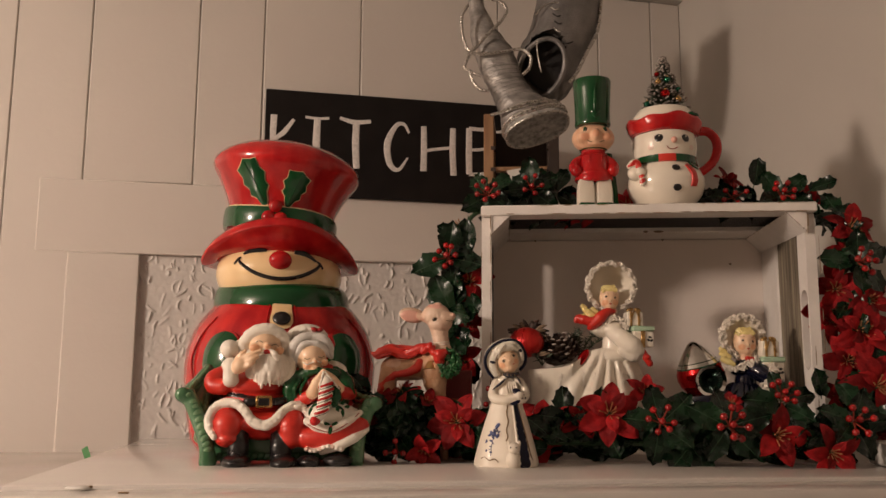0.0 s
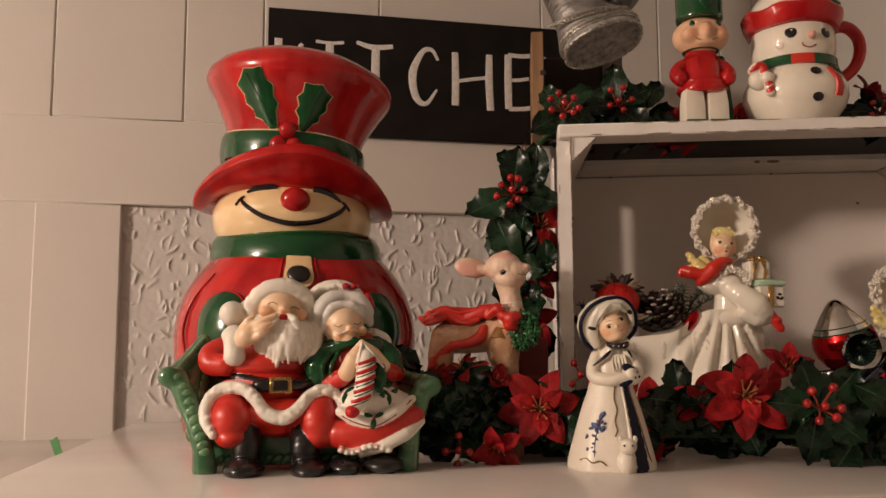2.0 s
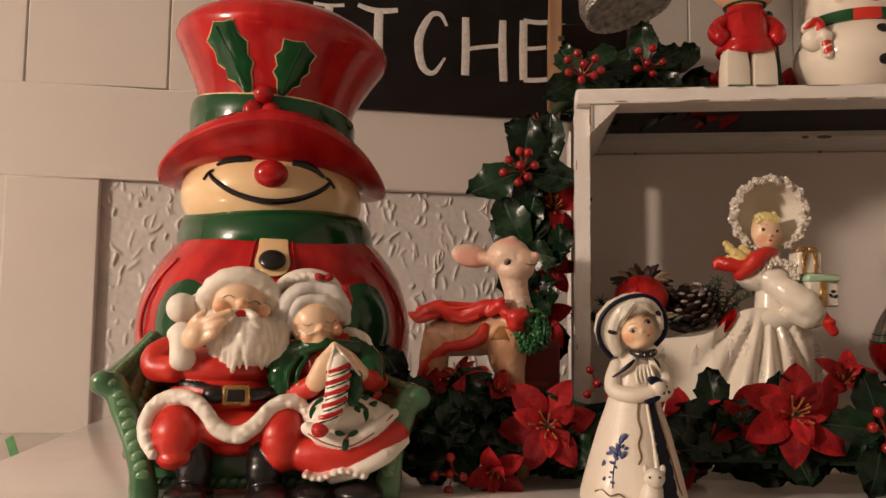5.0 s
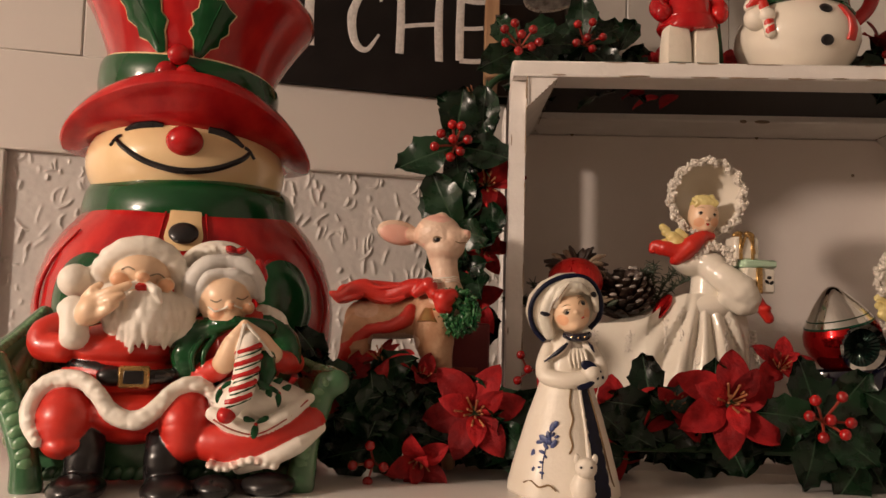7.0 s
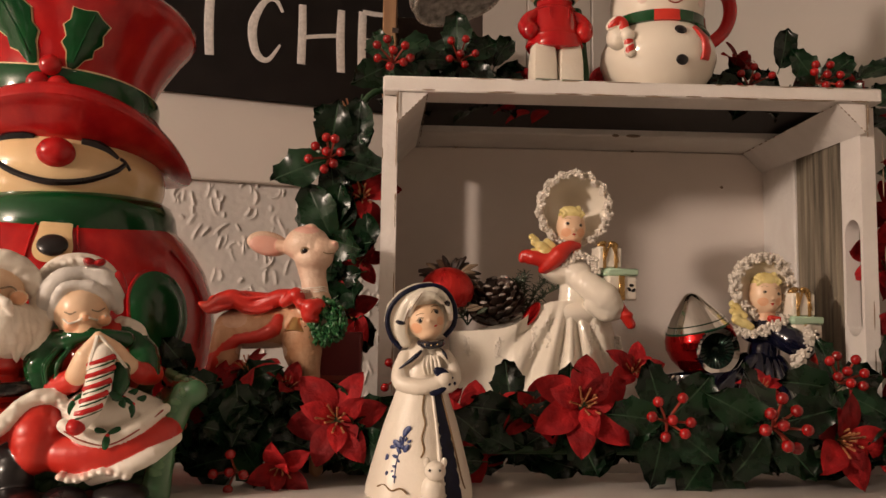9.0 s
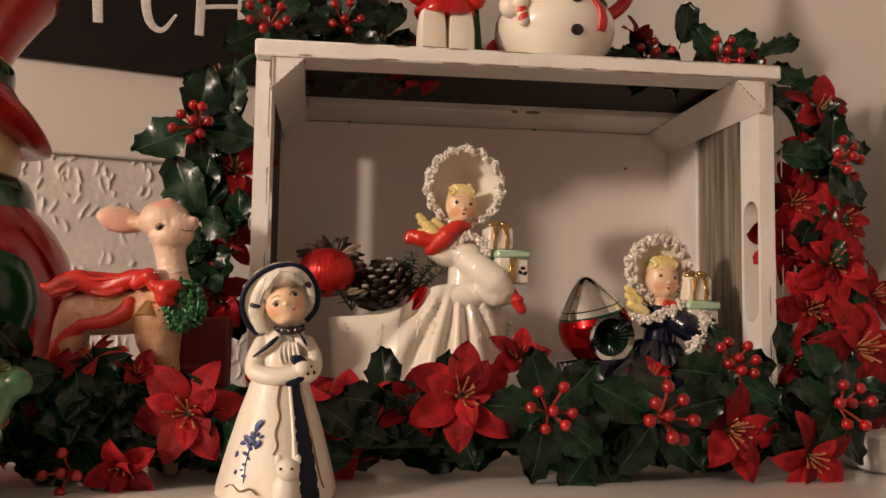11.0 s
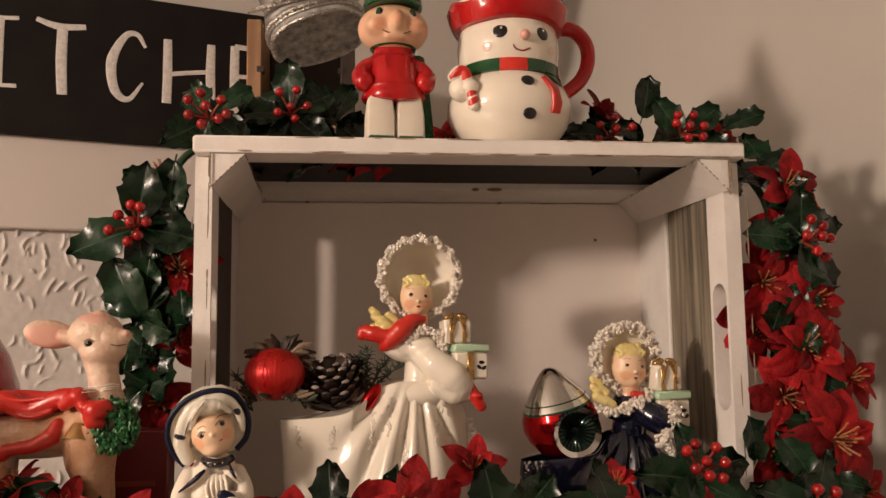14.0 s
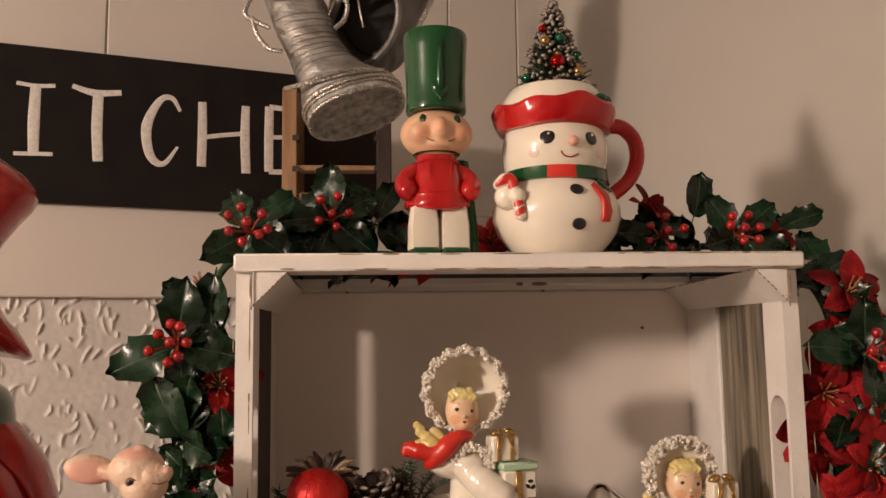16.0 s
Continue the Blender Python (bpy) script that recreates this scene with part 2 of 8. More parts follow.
# ---- building helpers ----
class Clay:
    """Collects rounded shapes, each with a material, into one mesh."""
    def __init__(self):
        self.v, self.f, self.m, self.mats, self.soft = [], [], [], [], []

    def slot(self, material):
        if material not in self.mats:
            self.mats.append(material)
        return self.mats.index(material)

    def add(self, verts, faces, material, m=None):
        k, s = len(self.v), self.slot(material)
        self.v += [tuple(m @ Vector(p)) if m else tuple(p) for p in verts]
        self.f += [tuple(i + k for i in f) for f in faces]
        self.m += [s] * len(faces)

    def rings(self, rings, material, m=None, cap=True):
        n = len(rings[0])
        vs = [p for r in rings for p in r]
        fs = [(i * n + j, i * n + (j + 1) % n, (i + 1) * n + (j + 1) % n, (i + 1) * n + j) for i in range(len(rings) - 1) for j in range(n)]
        if cap:
            fs += [tuple(range(n))[::-1], tuple((len(rings) - 1) * n + j for j in range(n))]
        self.add(vs, fs, material, m)

    def lathe(self, prof, material, m=None, seg=32, sx=1.0, sy=1.0, wob=None, cap=True):
        rr = []
        for r, z in prof:
            ring = []
            for j in range(seg):
                a = 2 * math.pi * j / seg
                q, h = wob(a, r, z) if wob else (r, z)
                ring.append((q * sx * math.sin(a), -q * sy * math.cos(a), h))
            rr.append(ring)
        self.rings(rr, material, m, cap)

    def ball(self, c, r, material, rot=(0, 0, 0), m=None, seg=20, n=12):
        r = (r, r, r) if isinstance(r, (int, float)) else r
        mm = pose(*c, *rot)
        mm = m @ mm if m else mm
        rr = []
        for i in range(n + 1):
            t = math.pi * (0.02 + 0.96 * i / n)
            rr.append([(r[0] * math.sin(t) * math.sin(2 * math.pi * j / seg), -r[1] * math.sin(t) * math.cos(2 * math.pi * j / seg), -r[2] * math.cos(t)) for j in range(seg)])
        self.rings(rr, material, mm)

    def tube(self, pts, rad, material, m=None, seg=8, fine=4, flat=1.0):
        pts = smooth(pts, fine)
        rads = [rad] * len(pts) if isinstance(rad, (int, float)) else np.interp(np.linspace(0, 1, len(pts)), np.linspace(0, 1, len(rad)), rad)
        rr, side = [], None
        for i, p in enumerate(pts):
            d = (pts[min(i + 1, len(pts) - 1)] - pts[max(i - 1, 0)]).normalized()
            side = d.orthogonal().normalized() if side is None else (side - d * side.dot(d)).normalized()
            up = d.cross(side)
            rr.append([p + (side * math.cos(2 * math.pi * j / seg) + up * math.sin(2 * math.pi * j / seg) * flat) * rads[i] for j in range(seg)])
        self.rings(rr, material, m)

    def plate(self, outline, thick, material, m=None):
        n = len(outline)
        vs = [(x, -thick / 2, z) for x, z in outline] + [(x, thick / 2, z) for x, z in outline]
        fs = [tuple(range(n)), tuple(range(n, 2 * n))[::-1]] + [(j, j + n, (j + 1) % n + n, (j + 1) % n) for j in range(n)]
        self.add(vs, fs, material, m)

    def block(self, lo, hi, material, m=None, bevel=0.001):
        bm = bmesh.new()
        bmesh.ops.create_cube(bm, size=1)
        c, s = (Vector(lo) + Vector(hi)) / 2, Vector(hi) - Vector(lo)
        for v in bm.verts:
            v.co = Vector((v.co.x * s.x, v.co.y * s.y, v.co.z * s.z)) + c
        if bevel:
            bmesh.ops.bevel(bm, geom=bm.edges[:], offset=min(bevel, min(s) * 0.4), segments=1 if bevel < 0.0024 else 2, profile=0.5, affect="EDGES")
        bm.verts.index_update()
        self.add([v.co.copy() for v in bm.verts], [tuple(v.index for v in f.verts) for f in bm.faces], material, m)
        bm.free()

    # soft clay: rounded masses that melt into one another, with painted areas
    def blob(self, c, r, material, rot=(0, 0, 0), painted=False):
        r = (r, r, r) if isinstance(r, (int, float)) else r
        self.soft.append(("blob", Vector(c), r, pose(0, 0, 0, *rot).to_3x3().transposed(), self.slot(material), painted))

    def limb(self, pts, rad, material, painted=False, fine=3):
        pts = smooth(pts, fine)
        rads = [rad] * len(pts) if isinstance(rad, (int, float)) else list(np.interp(np.linspace(0, 1, len(pts)), np.linspace(0, 1, len(rad)), rad))
        self.soft.append(("limb", pts, rads, None, self.slot(material), painted))

    def paint(self, c, r, material, rot=(0, 0, 0)):
        self.blob(c, r, material, rot, True)

    def paint_limb(self, pts, rad, material):
        self.limb(pts, rad, material, True)

    def melt(self, voxel=0.0006, k=0.0016):
        los, his = [], []
        for kind, c, r, q, s, painted in self.soft:
            pts, m = ([c], max(r)) if kind == "blob" else (c, max(r))
            a = np.array([tuple(p) for p in pts])
            los.append(a.min(0) - m), his.append(a.max(0) + m)
        solid = [i for i, o in enumerate(self.soft) if not o[5]]
        lo = np.min([los[i] for i in solid], 0) - 3 * voxel
        hi = np.max([his[i] for i in solid], 0) + 3 * voxel
        n = np.ceil((hi - lo) / voxel).astype(int) + 1
        big = np.full(n, 1.0, np.float32)
        own, lab = np.full(n, 1.0, np.float32), np.zeros(n, np.int16)
        for i, (kind, c, r, q, s, painted) in enumerate(self.soft):
            pad = 0 if painted else 4 * k
            a = np.clip(np.floor((los[i] - pad - lo) / voxel).astype(int), 0, n)
            b = np.clip(np.ceil((his[i] + pad - lo) / voxel).astype(int) + 1, 0, n)
            if (b <= a).any():
                continue
            gx, gy, gz = (lo[j] + voxel * np.arange(a[j], b[j], dtype=np.float32) for j in range(3))
            gx, gy, gz = gx[:, None, None], gy[None, :, None], gz[None, None, :]
            if kind == "blob":
                x, y, z = gx - c.x, gy - c.y, gz - c.z
                u = [(q[j][0] * x + q[j][1] * y + q[j][2] * z) for j in range(3)]
                k0 = np.sqrt(sum((u[j] / r[j]) ** 2 for j in range(3)))
                k1 = np.sqrt(sum((u[j] / r[j] ** 2) ** 2 for j in range(3))) + 1e-6
                d = k0 * (k0 - 1) / k1
            else:
                d = None
                for p0, p1, r0, r1 in zip(c, c[1:], r, r[1:]):
                    e = p1 - p0
                    h = np.clip(((gx - p0.x) * e.x + (gy - p0.y) * e.y + (gz - p0.z) * e.z) / max(e.length_squared, 1e-9), 0, 1)
                    dd = np.sqrt((gx - p0.x - h * e.x) ** 2 + (gy - p0.y - h * e.y) ** 2 + (gz - p0.z - h * e.z) ** 2) - (r0 + h * (r1 - r0))
                    d = dd if d is None else np.minimum(d, dd)
            w = (slice(a[0], b[0]), slice(a[1], b[1]), slice(a[2], b[2]))
            if painted:
                lab[w] = np.where(d < 0, s, lab[w])
                continue
            g = big[w]
            h = np.clip(0.5 + 0.5 * (g - d) / k, 0, 1)
            big[w] = g * (1 - h) + d * h - k * h * (1 - h)
            near = d < own[w]
            lab[w] = np.where(near, s, lab[w])
            own[w] = np.where(near, d, own[w])
        self.field, self.field_lo, self.voxel = big, lo, voxel
        inside = big < 0
        count = sum(inside[i:n[0] - 1 + i, j:n[1] - 1 + j, m:n[2] - 1 + m].astype(np.int8) for i in (0, 1) for j in (0, 1) for m in (0, 1))
        cells = np.argwhere((count > 0) & (count < 8))
        ident = np.full(n - 1, -1, np.int32)
        ident[tuple(cells.T)] = np.arange(len(cells))
        acc, num = np.zeros((len(cells), 3)), np.zeros(len(cells))
        corner = {o: big[tuple((cells + o).T)] for o in ((i, j, m) for i in (0, 1) for j in (0, 1) for m in (0, 1))}
        for o in corner:
            for ax in range(3):
                if o[ax] == 0:
                    o2 = tuple(v + (1 if j == ax else 0) for j, v in enumerate(o))
                    va, vb = corner[o], corner[o2]
                    hit = (va < 0) != (vb < 0)
                    t = np.where(hit, va / np.where(hit, va - vb, 1), 0)
                    pt = np.tile(np.array(o, float), (len(cells), 1))
                    pt[:, ax] += t
                    acc += pt * hit[:, None]
                    num += hit
        verts = lo + voxel * (cells + acc / num[:, None])
        quads, labels = [], []
        for ax in range(3):
            sl0 = [slice(1, -1)] * 3
            sl1 = [slice(1, -1)] * 3
            sl0[ax], sl1[ax] = slice(0, -1), slice(1, None)
            f0, f1 = inside[tuple(sl0)], inside[tuple(sl1)]
            off = np.array([0 if j == ax else 1 for j in range(3)])
            for sign in (True, False):
                e = np.argwhere((f0 != f1) & (f0 == sign)) + off
                b, c = (ax + 1) % 3, (ax + 2) % 3
                db, dc = np.eye(3, dtype=int)[b], np.eye(3, dtype=int)[c]
                loop = [e - db - dc, e - dc, e, e - db]
                ids = np.stack([ident[tuple(v.T)] for v in loop], 1)
                quads.append(ids if sign else ids[:, ::-1])
                labels.append(lab[tuple((e + (0 if sign else 1) * np.eye(3, dtype=int)[ax]).T)])
        quads, labels = np.concatenate(quads), np.concatenate(labels)
        base = len(self.v)
        self.v += verts.tolist()
        self.f += (quads + base).tolist()
        self.m += labels.tolist()
        self.soft = []

    def front(self, x, z, lift=0.0003):
        """The foremost point of the melted clay at x and z."""
        i, m = int(round((x - self.field_lo[0]) / self.voxel)), int(round((z - self.field_lo[2]) / self.voxel))
        row = self.field[min(max(i, 0), self.field.shape[0] - 1), :, min(max(m, 0), self.field.shape[2] - 1)]
        hit = np.argmax(row < 0)
        return (x, self.field_lo[1] + self.voxel * hit - lift, z)

    def line_front(self, spots, rad, material):
        self.tube([self.front(x, z) for x, z in spots], rad, material, seg=6)

    def mesh(self, name, sharp=38):
        me = bpy.data.meshes.new(name)
        me.from_pydata(self.v, [], self.f)
        for s in self.mats:
            me.materials.append(s)
        me.polygons.foreach_set("material_index", self.m)
        bm = bmesh.new()
        bm.from_mesh(me)
        bmesh.ops.recalc_face_normals(bm, faces=bm.faces)
        bm.to_mesh(me)
        bm.free()
        me.shade_smooth()
        me.set_sharp_from_angle(angle=radians(sharp))
        return me


def smooth(pts, fine):
    pts = [Vector(p) for p in pts]
    if fine <= 1 or len(pts) < 3:
        return pts
    q = [pts[0] * 2 - pts[1], *pts, pts[-1] * 2 - pts[-2]]
    out = []
    for i in range(1, len(q) - 2):
        for k in range(fine):
            t = k / fine
            out.append(0.5 * (2 * q[i] + (q[i + 1] - q[i - 1]) * t + (2 * q[i - 1] - 5 * q[i] + 4 * q[i + 1] - q[i + 2]) * t * t + (3 * q[i] - q[i - 1] - 3 * q[i + 1] + q[i + 2]) * t ** 3))
    return out + [pts[-1]]


def thing(name, clay, m, label, category, group="", kind=""):
    ob = new(name, clay.mesh(name) if isinstance(clay, Clay) else clay)
    ob.matrix_world = m
    return tagged(ob, label, category, group, kind)


def root(name, m, label, category, group="", kind=""):
    ob = new(name)
    ob.empty_display_size = 0.02
    ob.matrix_world = m
    return tagged(ob, label, category, group, kind)


def part(name, clay, parent, label="", m=None):
    ob = new(name, clay.mesh(name) if isinstance(clay, Clay) else clay)
    ob.parent = parent
    if m is not None:
        ob.matrix_basis = m
    return tagged(ob, label)


def on_ball(c, r, az, el):
    """A point of an ellipsoid and its outward turn; az to the viewer's right from the front (-y), el up."""
    a, e = radians(az), radians(el)
    d = Vector((math.sin(a) * math.cos(e), -math.cos(a) * math.cos(e), math.sin(e)))
    p = Vector((c[0] + r[0] * d.x, c[1] + r[1] * d.y, c[2] + r[2] * d.z))
    n = Vector((d.x / r[0], d.y / r[1], d.z / r[2])).normalized()
    return p, n


def dot(clay, c, r, az, el, w, h, material, thick=0.0006, m=None, spin=0):
    p, n = on_ball(c, r, az, el)
    q = n.to_track_quat("-Y", "Z").to_matrix().to_4x4()
    mm = Matrix.Translation(p) @ q @ pose(0, 0, 0, 0, spin, 0)
    clay.ball((0, 0, 0), (w, thick, h), material, m=(m @ mm) if m else mm, seg=14, n=8)


def line_on(clay, c, r, spots, rad, material, m=None):
    clay.tube([on_ball(c, [k * 1.005 for k in r], a, e)[0] for a, e in spots], rad, material, m=m, seg=6)


def radius_at(prof, z):
    zs = [p[1] for p in prof]
    return float(np.interp(z, zs, [p[0] for p in prof]))


def on_lathe(prof, az, z, off=0.0):
    r = radius_at(prof, z) + off
    return Vector((r * math.sin(radians(az)), -r * math.cos(radians(az)), z))


def patch_on(clay, prof, outline, material, off=0.002, m=None, dome=0.0015):
    """A low relief on a turned body: an outline in (degrees round, height)."""
    ca, cz = sum(a for a, z in outline) / len(outline), sum(z for a, z in outline) / len(outline)
    rings = []
    for k, o in ((1.0, -0.002), (1.0, off), (0.75, off + dome * 0.7), (0.4, off + dome), (0.03, off + dome)):
        rings.append([on_lathe(prof, ca + (a - ca) * k, cz + (z - cz) * k, o) for a, z in outline])
    clay.rings(rings, material, m)


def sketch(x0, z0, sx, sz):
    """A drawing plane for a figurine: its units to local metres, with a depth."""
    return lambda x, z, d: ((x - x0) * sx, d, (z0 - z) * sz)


def carve(h, eye, u):
    """A drawing plane in perspective for a figurine: its units and a depth to local metres, and a length at that depth."""
    eye = Vector(eye)

    def at(x, z, d):
        a, b = x / 1000, z / 1000
        w = 1 + h[6] * a + h[7] * b
        p = Vector(((h[0] + h[1] * a + h[2] * b) / w, 0, (h[3] + h[4] * a + h[5] * b) / w))
        return p + (eye - p) * (d / eye.y)

    return at, lambda r, d: r * u * (1 - d / eye.y)


def shelf_z(y):
    return 1.6515 - 0.034 * (y - 0.77)


# ---- the setting: panelled wall, side wall, ceiling, floor, cabinet top ----
WALLFRAME = pose(0, 1.489, 0, 0, 0, 17.5)
CORNER, TOP = 0.325, 2.47


def slab(name, lo, hi, material, label, category, bevel=0.0015):
    c = Clay()
    c.block(lo, hi, material, bevel=bevel)
    return thing(name, c, WALLFRAME, label, category, kind="structure")


back = slab("wall_north", (-2.7, 0.014, 0), (CORNER, 0.13, TOP), WALL, "greige painted back wall with boards and panels on it", "wall", 0)
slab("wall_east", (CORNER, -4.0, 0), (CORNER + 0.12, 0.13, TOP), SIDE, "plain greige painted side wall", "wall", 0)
# the next two walls are unseen; their dark brown only holds down ambient light
slab("wall_west", (-2.82, -4.0, 0), (-2.7, 0.13, TOP), ROOM, "unseen far wall, coloured dark to cut bounced light", "wall", 0)
slab("wall_south", (-2.82, -4.12, 0), (CORNER + 0.12, -4.0, TOP), ROOM, "unseen wall across the room, coloured dark to cut bounced light", "wall", 0)
slab("ceiling", (-2.82, -4.12, TOP), (CORNER + 0.12, 0.13, TOP + 0.1), CEIL, "flat white ceiling", "ceiling", 0)
slab("floor", (-2.82, -4.12, -0.1), (CORNER + 0.12, 0.13, 0), FLOOR, "brown floor of the room", "floor", 0)
slab("trim", (-2.7, -0.014, 2.44), (CORNER, 0.014, TOP), CEIL, "white ceiling trim along the wall", "trim", 0.004)
slab("trim", (-0.790, 0.0004, 1.9225), (CORNER, 0.014, 2.039), WALL, "painted horizontal wall rail", "trim", 0.0020)
slab("trim", (-0.742, 0.0002, 1.0), (-0.633, 0.014, 1.9222), WALL, "painted upright wall stile", "trim", 0.0022)


def wall_planks():
    edges = (-2.6, -2.2, -1.9, -1.6, -1.3, -1.12, -0.95, -0.841, -0.727, -0.558, -0.451, -0.286, -0.037, 0.157, 0.264, CORNER)
    for a, b in zip(edges, edges[1:]):
        low = 0.0 if b < -0.7 else 2.0392
        c = Clay()
        c.block((a + 0.0004, 0.003, low), (b - 0.0004, 0.0142, 2.4398), WALL, bevel=0.0020)
        part("plank", c, back)


def stucco():
    """A flat panel with short trowelled ridges of plaster, mostly upright."""
    nx, nz, x0, x1, z0, z1 = 640, 260, -0.6335, CORNER, 1.55, 1.9228
    rng = np.random.default_rng(6)
    gx, gz = np.linspace(x0, x1, nx + 1), np.linspace(z0, z1, nz + 1)
    high = np.zeros((nz + 1, nx + 1))
    for k in range(1150):
        cx, cz = rng.uniform(x0, x1), rng.uniform(z0, z1)
        turn = rng.normal(1.45, 0.42)
        half, wide, top = rng.uniform(0.003, 0.012), rng.uniform(0.0011, 0.0021), rng.uniform(0.0012, 0.0034)
        bend = rng.normal(0, 26)
        i0, i1 = np.searchsorted(gx, (cx - 0.018, cx + 0.018))
        j0, j1 = np.searchsorted(gz, (cz - 0.018, cz + 0.018))
        dx, dz = gx[None, i0:i1] - cx, gz[j0:j1, None] - cz
        along, over = dx * np.cos(turn) + dz * np.sin(turn), -dx * np.sin(turn) + dz * np.cos(turn)
        over = over - bend * along ** 2
        ridge = top * np.exp(-(over / wide) ** 2) * np.clip(1.25 - (along / half) ** 2, 0, 1)
        high[j0:j1, i0:i1] = np.maximum(high[j0:j1, i0:i1], ridge)
    vs = [(gx[i], 0.0128 - high[j, i] - 0.0004 * noise.noise((gx[i] * 130, gz[j] * 130, 2.0)), gz[j]) for j in range(nz + 1) for i in range(nx + 1)]
    fs = [(k, k + 1, k + nx + 2, k + nx + 1) for k in (j * (nx + 1) + i for j in range(nz) for i in range(nx))]
    c = Clay()
    c.add(vs, fs, STUCCO)
    thing("wall_panel", c, WALLFRAME, "recessed wall panel with a raised plaster texture", "wall panel", kind="structure")


def cabinet_top():
    """The glossy white top on which all stands, with its lower front strip and body."""
    m = WALLFRAME

    def slanted(s0, s1, d0, d1, thick, drop, bevel):
        c = Clay()
        c.block((s0, -d1, -thick), (s1, -d0, 0), SHELF, bevel=bevel)
        out = []
        for p in c.v:
            w = m @ Vector(p)
            out.append((p[0], p[1], p[2] + shelf_z(w.y) - drop))
        c.v = out
        return c

    top = thing("cabinet_top", slanted(-0.612, CORNER - 0.002, -0.0025, 0.786, 0.03, 0, 0.004), m, "glossy white enamel cabinet top, slightly worn", "cabinet top", kind="structure")
    part("front_strip", slanted(-0.612, CORNER - 0.002, 0.787, 0.845, 0.03, 0.0035, 0.004), top)
    thing("cabinet_top", slanted(-1.4, -0.6135, -0.0025, 0.70, 0.03, 0.020, 0.004), m, "white enamel top of the lower cabinet beside it", "cabinet top", kind="structure")
    c = Clay()
    c.block((-1.24, -0.80, 0.0), (CORNER - 0.004, -0.02, 1.585), SHELF, bevel=0.004)
    thing("cabinet", c, m, "tall white cabinet standing against the wall", "cabinet", kind="structure")


stucco()
cabinet_top()


# ---- on the wall: the lettered sign and the wooden box ----
def sign():
    c = Clay()
    c.block((-0.4455, -0.009, 2.028), (0.015, -0.0025, 2.2085), SIGN, bevel=0.001)
    ob = thing("wall_sign", c, WALLFRAME, "black painted board sign with white hand-brushed capitals", "sign")

    def letter(ch, s, z, w, strokes):
        k = Clay()
        for pts, r in strokes:
            k.tube([(x * w, 0, y) for x, y in pts], r, CHALK, seg=8, fine=5)
        me = k.mesh("letter")
        for v in me.vertices:
            v.co.y *= 0.12
        part("letter", me, ob, "white painted capital " + ch, pose(s, -0.0092, z))

    t = 0.0055
    letter("K", -0.436, 2.083, 0.040, [([(0.12, 0.081), (0.10, 0.04), (0.14, 0.0)], [t, t * 0.9, t]), ([(0.95, 0.075), (0.55, 0.052), (0.2, 0.037), (0.6, 0.02), (1.0, 0.0)], [t * 0.5, t * 0.8, t * 0.6, t * 0.8, t * 0.5])])
    letter("I", -0.379, 2.082, 0.040, [([(0.5, 0.081), (0.48, 0.04), (0.5, 0.0)], [t, t * 1.15, t]), ([(0, 0.0815), (0.5, 0.080), (1, 0.082)], t * 0.42), ([(0, 0.0), (0.5, 0.001), (1, 0.002)], t * 0.42)])
    letter("T", -0.321, 2.080, 0.053, [([(0.53, 0.081), (0.52, 0.04), (0.56, -0.001)], [t * 1.05, t * 1.1, t]), ([(0, 0.086), (0.45, 0.080), (1, 0.083)], [t * 0.5, t * 0.75, t * 0.6])])
    letter("C", -0.244, 2.081, 0.043, [([(1.0, 0.066), (0.78, 0.081), (0.45, 0.077), (0.12, 0.045), (0.22, 0.010), (0.58, 0.0), (0.95, 0.022)], [t * 0.35, t * 0.55, t * 0.7, t * 1.1, t * 0.95, t * 0.6, t * 0.3])])
    letter("H", -0.179, 2.081, 0.060, [([(0.06, 0.080), (0.07, 0.04), (0.06, 0.0)], [t * 0.9, t, t]), ([(0.93, 0.080), (0.92, 0.04), (0.95, -0.005)], [t * 0.9, t * 1.05, t]), ([(0.06, 0.036), (0.5, 0.041), (0.92, 0.045)], t * 0.5)])
    letter("E", -0.098, 2.080, 0.040, [([(0.1, 0.083), (0.09, 0.04), (0.1, 0.0)], [t, t * 1.05, t]), ([(0.1, 0.083), (0.6, 0.082), (1.05, 0.084)], t * 0.6), ([(0.1, 0.044), (0.5, 0.045), (0.9, 0.048)], t * 0.5), ([(0.1, 0.0), (0.6, 0.001), (1.05, 0.004)], t * 0.6)])
    letter("N", -0.042, 2.080, 0.044, [([(0.06, 0.0), (0.06, 0.082)], t * 0.9), ([(0.06, 0.082), (0.94, 0.0)], t * 0.8), ([(0.94, 0.0), (0.94, 0.082)], t * 0.9)])


